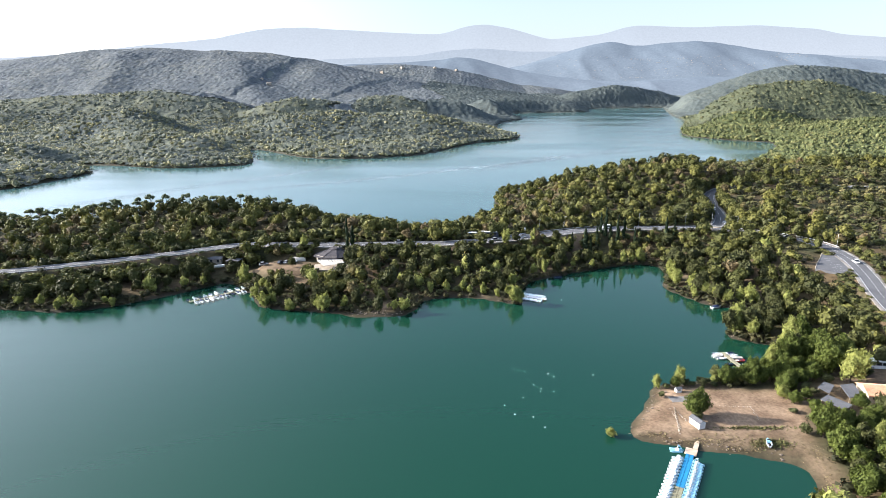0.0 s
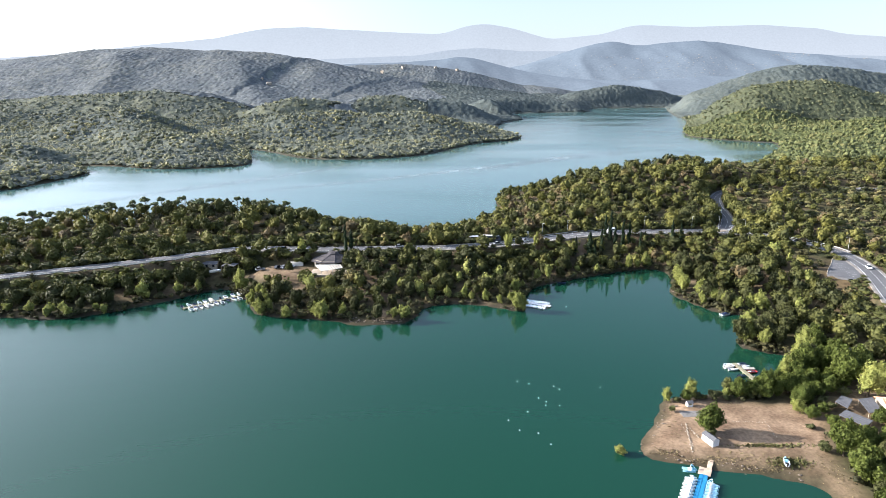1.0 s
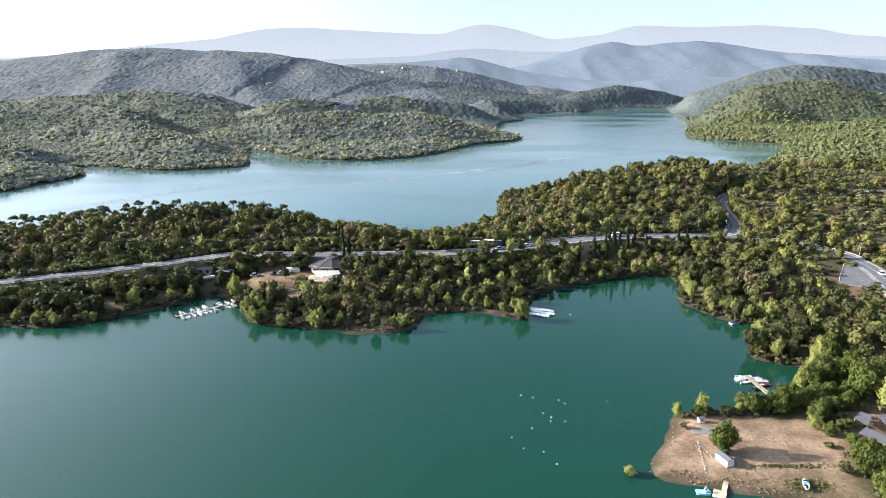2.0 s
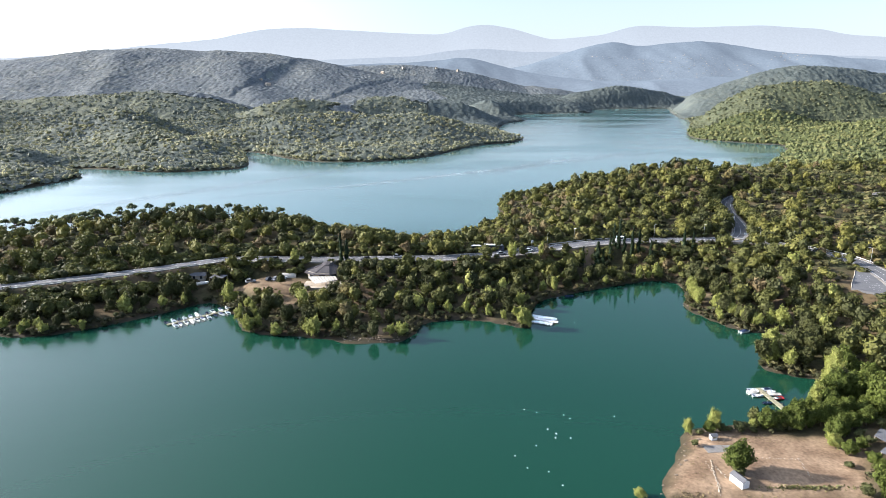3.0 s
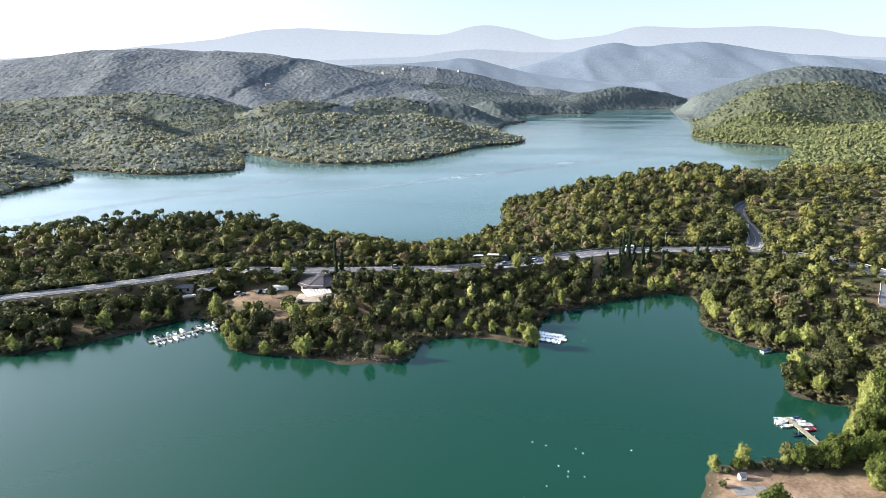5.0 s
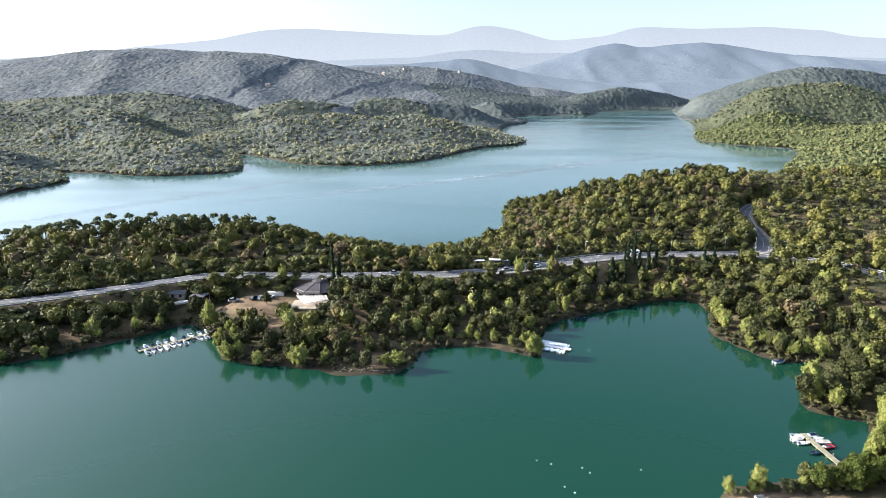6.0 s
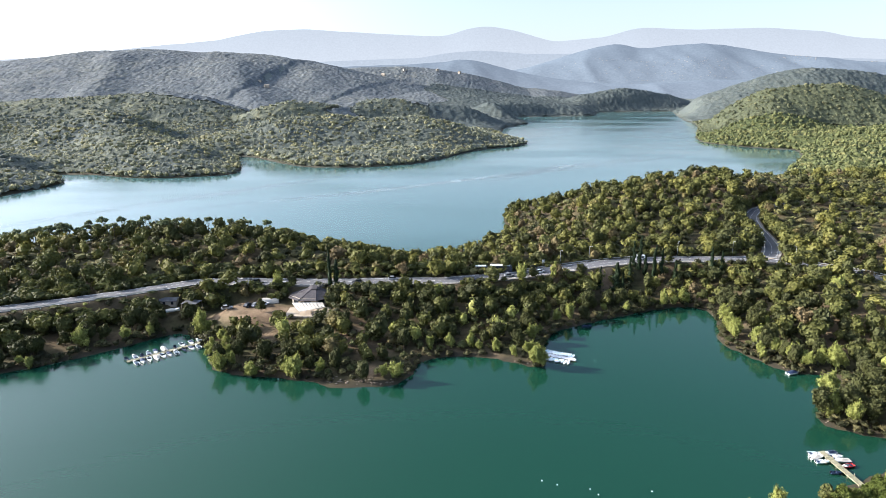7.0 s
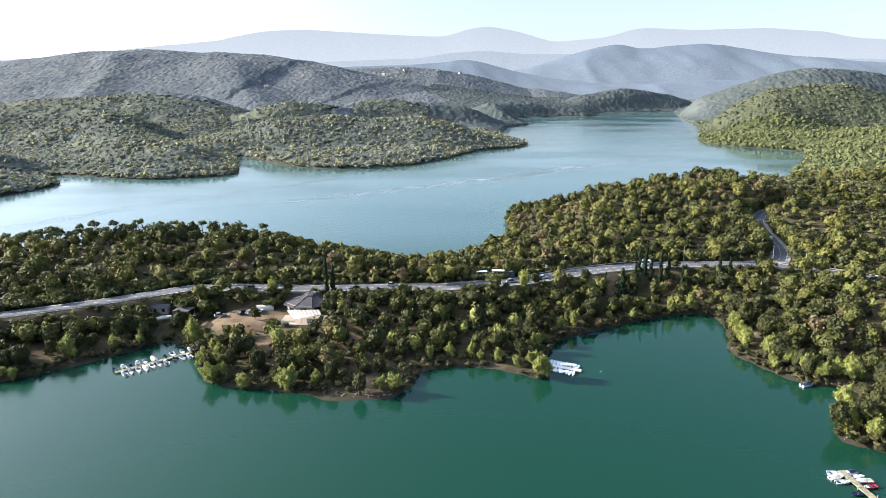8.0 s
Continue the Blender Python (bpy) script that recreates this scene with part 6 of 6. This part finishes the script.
cottage(117.2, 154.6, -8, 9.4, 7.0, 2.0, 1.4, "low cream house with a terracotta tile roof", TERRACOTTA, z=G)
cottage(122.0, 145.5, -15, 7.5, 5.5, 2.6, 1.3, "small cream house with a brown tile roof", TERRACOTTA, z=G)
cottage(-108.5, 277.5, 4, 6.0, 4.0, 2.3, 0.7, "grey-roofed boathouse among trees", GREY_ROOF, "boathouse", 4.2)
flat_roof("shade_roof", "grey sheet-roofed boat shelter among trees", [(-101.5, 277.0, 6.6), (-95.4, 276.3, 6.6), (-96.6, 272.5, 6.3), (-102.5, 273.0, 6.3)], 3.8, GREY_ROOF)
again(BOATS[2], pose(-104.5, 270.0, 4.6, 0, 0, 30))


# ---- vehicles ----
def vehicle(name, label, category, m, length, width, high, paint, boxy, roof=None):
    """A car, van or coach, nose to +x; wheels on the ground at 0."""
    ob = thing(name, label, category, "", m)
    l, w = length / 2, width / 2
    belt = high * (0.55 if not boxy else 0.42)

    def section(x, half, z0, z1):
        return [(x, -half, z0), (x, -half, z1 * 0.97), (x, -half * 0.93, z1), (x, half * 0.93, z1), (x, half, z1 * 0.97), (x, half, z0)]

    if boxy:
        part("body", loft([section(-l, w, 0.3, high), section(l - 0.7, w, 0.3, high), section(l - 0.1, w * 0.97, 0.3, high * 0.9), section(l, w * 0.94, 0.32, belt)], True), paint, ob)
        if roof:
            part("roof_panel", box(-l + 0.1, l - 0.8, -w * 0.95, w * 0.95, high + 0.003, high + 0.12, 0.04), roof, ob, "white roof")
        for side in (-1, 1):
            n = max(1, int(length / 1.7))
            for k in range(n):
                x0 = -l + 0.4 + k * (length - 1.4) / n
                part("side_window", box(x0, x0 + (length - 1.4) / n - 0.12, side * w - 0.02, side * w + 0.015, belt + 0.15, high * 0.86), GLASS, ob)
        part("windscreen", loft([[(l - 0.02, -w * 0.85, belt + 0.05), (l - 0.02, w * 0.85, belt + 0.05)], [(l - 0.08, -w * 0.85, high * 0.88), (l - 0.08, w * 0.85, high * 0.88)]]), GLASS, ob)
    else:
        part("body", loft([section(-l, w * 0.9, 0.32, belt * 0.9), section(-l + 0.25, w, 0.25, belt), section(l * 0.3, w, 0.25, belt), section(l - 0.3, w * 0.95, 0.25, belt * 0.82), section(l, w * 0.8, 0.32, belt * 0.65)], True), paint, ob)
        part("cabin", loft([section(-l * 0.86, w * 0.9, belt - 0.02, belt + 0.01), section(-l * 0.6, w * 0.8, belt - 0.02, high * 0.985), section(l * 0.05, w * 0.8, belt - 0.02, high * 0.985), section(l * 0.42, w * 0.88, belt - 0.02, belt + 0.01)], True), GLASS, ob, "dark car windows")
        part("roof", box(-l * 0.58, l * 0.05, -w * 0.76, w * 0.76, high - 0.04, high, 0.015), paint, ob)
    part("bumper", box(l - 0.06, l + 0.05, -w * 0.82, w * 0.82, 0.32, 0.5, 0.02), DARK, ob)
    for side in (-1, 1):
        part("headlight", box(l - 0.12, l - 0.01, side * w * 0.72 - 0.14, side * w * 0.72 + 0.14, belt * 0.62, belt * 0.62 + 0.13, 0.02), STEEL, ob)
        for x in (-l * 0.6, l * 0.62):
            r = 0.32 if not boxy else 0.42
            wheel = part("wheel", tube((x, side * (w - 0.2), r), (x, side * (w + 0.02), r), r, sides=14), DARK, ob)
            part("rim", tube((x, side * (w + 0.0), r), (x, side * (w + 0.03), r), r * 0.6, sides=10), STEEL, wheel)
    return ob


ROAD_Z = 9.61
vehicle("coach", "dark blue coach with a white roof parked beside the road", "bus", pose(19.8, 305.2, ROAD_Z - 0.1, 0, 0, -4), 9.2, 2.4, 2.9, COACH_BLUE, True, CAR_WHITE)
vehicle("van", "dark van with a white roof parked behind the coach", "van", pose(11.6, 305.6, ROAD_Z - 0.15, 0, 0, 0), 5.2, 2.1, 2.5, COACH_BLUE, True, CAR_WHITE)
vehicle("van", "white van on the lakeside road", "van", pose(83.2, 324.2, ROAD_Z, 0, 0, 7), 4.8, 1.95, 2.1, CAR_WHITE, True)
for cx, cy, turn, paint, label in ((36, 304.0, 23, CAR_WHITE, "white hatchback on the lakeside road"), (22.7, 298.6, 14, SILVER, "silver car on the lakeside road"), (-24.3, 293.6, 3, SILVER, "silver car on the lakeside road"),
                                   (-38.3, 289.4, 180, BLACK_PAINT, "black car on the lakeside road"), (-79, 289.4, 180, BLACK_PAINT, "black car on the lakeside road"), (168.6, 303, -50, BLACK_PAINT, "black car on the lakeside road"),
                                   (174.4, 259.6, -103, CAR_WHITE, "white car on the lakeside road")):
    vehicle("car", label, "car", pose(cx, cy, ROAD_Z, 0, 0, turn), 4.2, 1.75, 1.48, paint, False)
for cx, cy, turn, paint, label in ((-84.6, 272.0, 25, SILVER, "silver car parked under trees"), (-77.4, 274.9, 62, BLACK_PAINT, "black car parked on gravel"), (-74.6, 275.3, 62, SILVER, "silver car parked on gravel"), (-71.9, 276.0, 62, CAR_WHITE, "white car parked on gravel")):
    vehicle("car", label, "car", pose(cx, cy, height_at(cx, cy) + 0.05, 0, 0, turn), 4.2, 1.75, 1.48, paint, False)
vehicle("motorhome", "white motorhome parked beside trees", "motorhome", pose(127.5, 171.5, height_at(127.5, 171.5), 0, 0, -12), 6.4, 2.2, 2.8, CAR_WHITE, True)

# the paved car park beside the bend
lot = [(152.6, 251.6), (157.0, 258.5), (163.0, 266.8), (169.4, 276.5), (172.6, 277.5), (171.6, 266), (169.2, 255.5), (165.2, 246.6), (159.2, 244.4)]
bm = loft([[(x, y, 8.6) for x, y in lot], [(x, y, 9.5) for x, y in lot]], True)
car_park = new("car_park", bpy.data.meshes.new("car_park"))
bm.to_mesh(car_park.data)
car_park.data.materials.append(ASPHALT)
tagged(car_park, "grey asphalt car park beside the lakeside road", "car park", kind="structure")
for (x0, y0), (x1, y1) in zip(lot[:4], lot[1:5]):
    part("kerb", tube((x0, y0, 9.52), (x1, y1, 9.52), 0.16, sides=4), STONE, car_park)
for k in range(7):
    part("bay_line", loft([[(163.4 + k * 0.9 - 4.2, 249.6 + k * 3.0, 9.512), (163.55 + k * 0.9 - 4.2, 249.5 + k * 3.0, 9.512)], [(163.4 + k * 0.9, 248.2 + k * 3.0, 9.512), (163.55 + k * 0.9, 248.1 + k * 3.0, 9.512)]]), LANE_PAINT, car_park)

# ---- along the road ----
p, side, *_ = ribbon(ROAD_LINE, 1, 0)
away = np.cumsum(np.r_[0, np.linalg.norm(np.diff(p, axis=0), axis=1)])


def on_road(s, off):
    k = int(np.searchsorted(away, s))
    return p[k] + side[k] * off, math.atan2(side[k][0], -side[k][1])


def guard_rail(s0, s1, off, label):
    ob = thing("guard_rail", label, "guard rail")
    pts = [on_road(s, off)[0] for s in np.arange(s0, s1, 4.0)]
    for q in pts:
        part("post", box(q[0] - 0.05, q[0] + 0.05, q[1] - 0.05, q[1] + 0.05, 9.0, 10.15), STEEL, ob)
    part("beam", loft([[(q[0], q[1], 9.95), (q[0], q[1], 10.3)] for q in pts]), STEEL, ob)


start = float(away[int(np.argmin(np.hypot(p[:, 0] + 180, p[:, 1] - 248)))])
bend = float(away[int(np.argmin(np.hypot(p[:, 0] - 30, p[:, 1] - 302)))])
east = float(away[int(np.argmin(np.hypot(p[:, 0] - 133, p[:, 1] - 325)))])
guard_rail(start, start + 80, 4.3, "galvanised guard rail along the road")
guard_rail(bend, bend + 62, -4.4, "galvanised guard rail along the road")
guard_rail(east + 6, east + 70, -4.4, "galvanised guard rail along the road bend")


def parapet(s0, s1, off, label):
    ob = thing("parapet", label, "wall")
    pts = [on_road(s, off)[0] for s in np.arange(s0, s1, 2.0)]
    outs = [on_road(s, off + 0.5)[0] for s in np.arange(s0, s1, 2.0)]
    part("coping", loft([[(q[0], q[1], 9.2), (q[0], q[1], 10.2), (o[0], o[1], 10.2), (o[0], o[1], 9.2)] for q, o in zip(pts, outs)]), GRAVEL, ob)


parapet(east + 4, east + 52, 4.1, "low pale concrete wall along the road bend")


def street_lamp(x, y, z, turn, first=None):
    m = Matrix.Translation((x, y, z)) @ Matrix.Rotation(radians(turn), 4, "Z")
    if first:
        return again(first, m)
    ob = thing("street_lamp", "slim grey steel street lamp beside the road", "street lamp", "street lamps", m)
    part("pole", tube((0, 0, -0.3), (0, 0, 7.0), 0.09, 0.05), STEEL, ob)
    part("arm", tube((0, 0, 6.9), (1.3, 0, 7.3), 0.045), STEEL, ob)
    part("lamp_head", box(1.1, 1.8, -0.14, 0.14, 7.24, 7.38, 0.03), SILVER, ob)
    return ob


lamp = street_lamp(141, 330.6, 9.4, 230)
for lx, ly, turn in ((127, 331, 270), (151, 322.5, 200), (164, 315, 210), (60, 322, 300), (102, 331, 270), (181, 285, 180), (46, 314.5, 290)):
    street_lamp(lx, ly, 9.3, turn, lamp)


def road_sign(x, y, z, turn, label, wide, high):
    ob = thing("road_sign", label, "road sign", m=pose(x, y, z, 0, 0, turn))
    for s in (-1, 1):
        part("post", tube((s * wide * 0.35, 0, -0.3), (s * wide * 0.35, 0, 2.2 + high), 0.04), STEEL, ob)
    part("panel", box(-wide / 2, wide / 2, -0.05, -0.02, 1.9, 1.9 + high, 0.01), CAR_WHITE, ob)
    for k in range(2):
        part("bar", box(-wide * 0.36, wide * 0.36, -0.06, -0.052, 2.05 + k * high * 0.4, 2.05 + k * high * 0.4 + high * 0.16), NAVY, ob)


road_sign(152.5, 357.0, 10.6, 10, "white direction sign on two posts at the bend", 1.8, 2.0)
road_sign(146.5, 328.5, 9.4, 0, "white direction sign at the road junction", 1.4, 1.0)
road_sign(38.5, 313.2, 9.4, 0, "white sign beside the lakeside road", 0.9, 1.2)

# traffic island at the junction, and the kerbed edge of the lay-by
isle = thing("traffic_island", "pale kerbed traffic island at the road junction", "traffic island", m=pose(140, 325.5, 9.55, 0, 0, 20))
part("kerb", loft([[(4.5 * math.cos(g) * f, 1.1 * math.sin(g) * f, zz) for g in np.linspace(0, 6.283, 17)[:-1]] for f, zz in ((1.0, -0.1), (1.0, 0.2), (0.9, 0.24))], True), GRAVEL, isle)

# ---- cypresses and other single trees ----
for tx, ty, w, h in ((60.6, 302.5, 2.6, 6.5), (67.0, 301, 5.4, 8.4), (69.5, 300, 3.0, 6.4), (74.8, 309, 2.6, 8.4), (78.4, 316.5, 2.8, 7.4), (80.4, 315.5, 3.2, 10.2), (83.0, 314.5, 2.8, 7.0), (86.0, 312.5, 3.2, 10.8),
                     (89.2, 313, 2.9, 9.8), (94, 309, 2.8, 7.4), (112, 316, 2.8, 8.2), (116, 315, 2.6, 7.0), (-48.5, 286.0, 2.6, 10.0), (-46.0, 286.5, 4.0, 7.0)):
    plant("cypress", tx, ty, w * 0.85, h * 1.5)
for tx, ty, w, h, key in ((-75.0, 282.5, 6.0, 6.6, "oak"), (-68.5, 285.6, 5, 5.6, "willow"), (-63.5, 286.2, 4.4, 5.2, "oak"), (-71.0, 269.0, 4.4, 6.0, "oak"), (-65.0, 266.0, 3.2, 2.8, "shrub"), (-62.0, 264.2, 3.4, 2.6, "shrub"),
                          (-58.6, 263.4, 2.8, 2.2, "shrub"), (-47.0, 266.8, 3.0, 3.0, "shrub"), (-88.6, 257.6, 6.4, 8.0, "willow"), (-79.6, 241.0, 5.4, 5.8, "willow"), (-72.0, 229.5, 6.6, 6.2, "willow"), (-62, 226.6, 5.6, 4.4, "willow"),
                          (-48.0, 225.4, 6.0, 6.8, "willow"), (-51.0, 227.0, 5.0, 5.0, "willow"), (-17.5, 224.2, 5.0, 5.0, "willow"), (25.8, 234.6, 5.6, 6.8, "willow"), (27.8, 235.0, 5.2, 5.6, "willow"), (92, 291, 6.2, 6.4, "willow"), (100, 273, 5.4, 6.4, "willow"), (98, 262, 6.0, 6.6, "willow"),
                          (101, 249, 5.6, 6.4, "willow"), (107, 237, 5.6, 6.2, "willow"), (109, 233.5, 5.0, 5.4, "willow"), (118, 233, 6.6, 7.0, "willow"), (106, 216, 6.4, 7.2, "willow"), (100, 205, 6.0, 7.2, "willow"), (104, 200.5, 5.0, 5.4, "willow"),
                          (-125, 246, 6.5, 6.2, "willow"), (-113, 252, 5.0, 4.4, "willow"), (-139, 236, 8.0, 7.0, "oak"), (54, 306, 4.6, 6.6, "oak"), (27, 294.5, 5.0, 7.4, "willow"), (41, 300.5, 4.0, 6.6, "willow"),
                          (-170, 230.5, 4.6, 4.4, "willow"), (-160, 229, 4.2, 4.6, "willow"), (-152, 228, 4.4, 4.0, "willow"), (-144, 226.6, 4.6, 4.4, "willow"), (-133, 231, 3.6, 3.8, "willow"), (97, 256, 5.6, 6.0, "willow"), (104, 243, 5.2, 5.4, "willow")):
    grow = 1.22 if key == "willow" else 1.0
    plant(key, tx, ty, w * grow, h * grow)
for tx, ty, w, h in ((99.5, 204.5, 7.0, 9.0), (103.5, 206, 6.0, 7.5), (112, 192, 8.0, 11.0)):
    plant("tall_willow", tx, ty, w, h)

# bare rocks at the water's edge
r = np.random.default_rng(31)
vs, fs, count = [], [], 0
for a, b, n in (((-38, 222.5), (-20, 222), 60), ((-14, 234), (24, 236), 110), ((92, 256), (100, 284), 50), ((50, 137.2), (80, 129), 40), ((46, 141), (60, 163), 30), ((30, 250), (66, 280), 60), ((103, 232), (116, 230), 30), ((98, 203), (110, 196), 24)):
    q = np.array(a) + (np.array(b) - np.array(a)) * r.uniform(0, 1, (n, 1)) + r.normal(0, 1.2, (n, 2))
    zz = land(q[:, 0], q[:, 1])[0]
    for (qx, qy), z in zip(q, zz):
        if -0.6 < z < 1.6:
            s = r.uniform(0.1, 0.38)
            vs.append(ICO_V * r.uniform(0.75, 1.2, (12, 1)) * (s * r.uniform(0.8, 1.6), s, s * 0.6) + (qx, qy, z))
            fs.append(ICO_F + count)
            count += 12
me = mesh_of("shore_rocks", np.vstack(vs), np.vstack(fs))
me.materials.append(ROCK)
tagged(new("shore_rocks", me), "scattered pale rocks along the waterline", "rocks", kind="stuff")

# grass and reeds on the beach
def tufts(name, label, mat, spots, low, high, seed):
    r = np.random.default_rng(seed)
    blades, tints = [], []
    for cx, cy, sx, sy, n in spots:
        q = np.c_[r.normal(cx, sx * 0.6, n), r.normal(cy, sy * 0.6, n)]
        z, d, *_ = land(q[:, 0], q[:, 1])
        for (qx, qy), zz, dd in zip(q, z, d):
            if dd > 0.3:
                g, h, s = r.uniform(0, 6.28), r.uniform(low, high), r.uniform(0.1, 0.26)
                c, e = math.cos(g) * s, math.sin(g) * s
                lean = r.normal(0, 0.15, 2)
                blades.append([(qx - c, qy - e, zz), (qx + c, qy + e, zz), (qx + c * 0.6 + lean[0], qy + e * 0.6 + lean[1], zz + h), (qx - c * 0.6 + lean[0], qy - e * 0.6 + lean[1], zz + h)])
                tints.append(r.uniform(0.1, 0.9))
    me = mesh_of(name, np.array(blades).reshape(-1, 3), np.arange(len(blades) * 4).reshape(-1, 4), tint=np.repeat(tints, 4))
    me.materials.append(mat)
    tagged(new(name, me), label, "grass", kind="stuff")


tufts("reed_tufts", "green reed tufts round the boat on the beach", SCRUB, [(78.0, 134.4, 3.4, 1.4, 800), (77, 141, 7.5, 0.7, 380)], 0.1, 0.36, 32)
tufts("dry_grass", "sparse dry tan grass along the edge of the beach", DRY_GRASS,
      [(52, 138.6, 4, 1.2, 120), (62, 135.6, 8, 1.2, 200), (72, 133.0, 8, 1.6, 200), (70, 137, 9, 2.2, 100), (57, 148, 3, 8, 70), (86, 131, 3, 5, 90), (84, 118, 3, 6, 100), (70, 160, 12, 2.5, 120)], 0.04, 0.17, 34)

# ---- houses far away on the hills ----
r = np.random.default_rng(33)
first = None
for hx, hy in ((-490, 1740), (-520, 1780), (-250, 2350), (-180, 2420), (-60, 2440), (20, 2460)):
    m = Matrix.Translation((hx, hy, height_at(hx, hy) + 2.5)) @ Matrix.Rotation(r.uniform(0, 3), 4, "Z")
    if first is None:
        first = cottage(hx, hy, 20, 12, 8, 6.0, 2.0, "pale house with a faded roof on a wooded hill", GRAVEL, "hillside_house", height_at(hx, hy) + 2.5, "houses on the hills")
        part("plinth", box(-6, 6, -4, 4, -9, -0.5), PLASTER, first)
    else:
        again(first, m)

vs, fs, count = [], [], 0
CUBE = np.array([(x, y, z) for z in (-1, 1) for y in (-1, 1) for x in (-1, 1)], float)
CUBE_F = np.array([(0, 1, 3, 2), (4, 6, 7, 5), (0, 4, 5, 1), (2, 3, 7, 6), (0, 2, 6, 4), (1, 5, 7, 3)])
for cx, sx, lo, hi, n in ((1350, 300, 3, 15, 190), (1960, 60, 15, 21, 36), (2420, 40, 19, 22, 9), (900, 260, 4, 16, 50)):
    for _ in range(n):
        row, col = int(r.integers(lo, hi)), int(np.clip((r.normal(cx, sx) + 4400) / 8800 * 499, 0, 499))
        spot = SLOPES[row, col]
        vs.append(CUBE * (r.uniform(1.2, 3.2), 3, r.uniform(0.3, 0.6)) + spot + (r.uniform(-8, 8), 0, 1.5))
        fs.append(CUBE_F + count)
        count += 8
me = mesh_of("distant_town", np.vstack(vs), np.vstack(fs))
me.materials.append(GRAVEL)
tagged(new("distant_town", me), "pale houses of a distant town on hazy slopes", "town", kind="stuff")
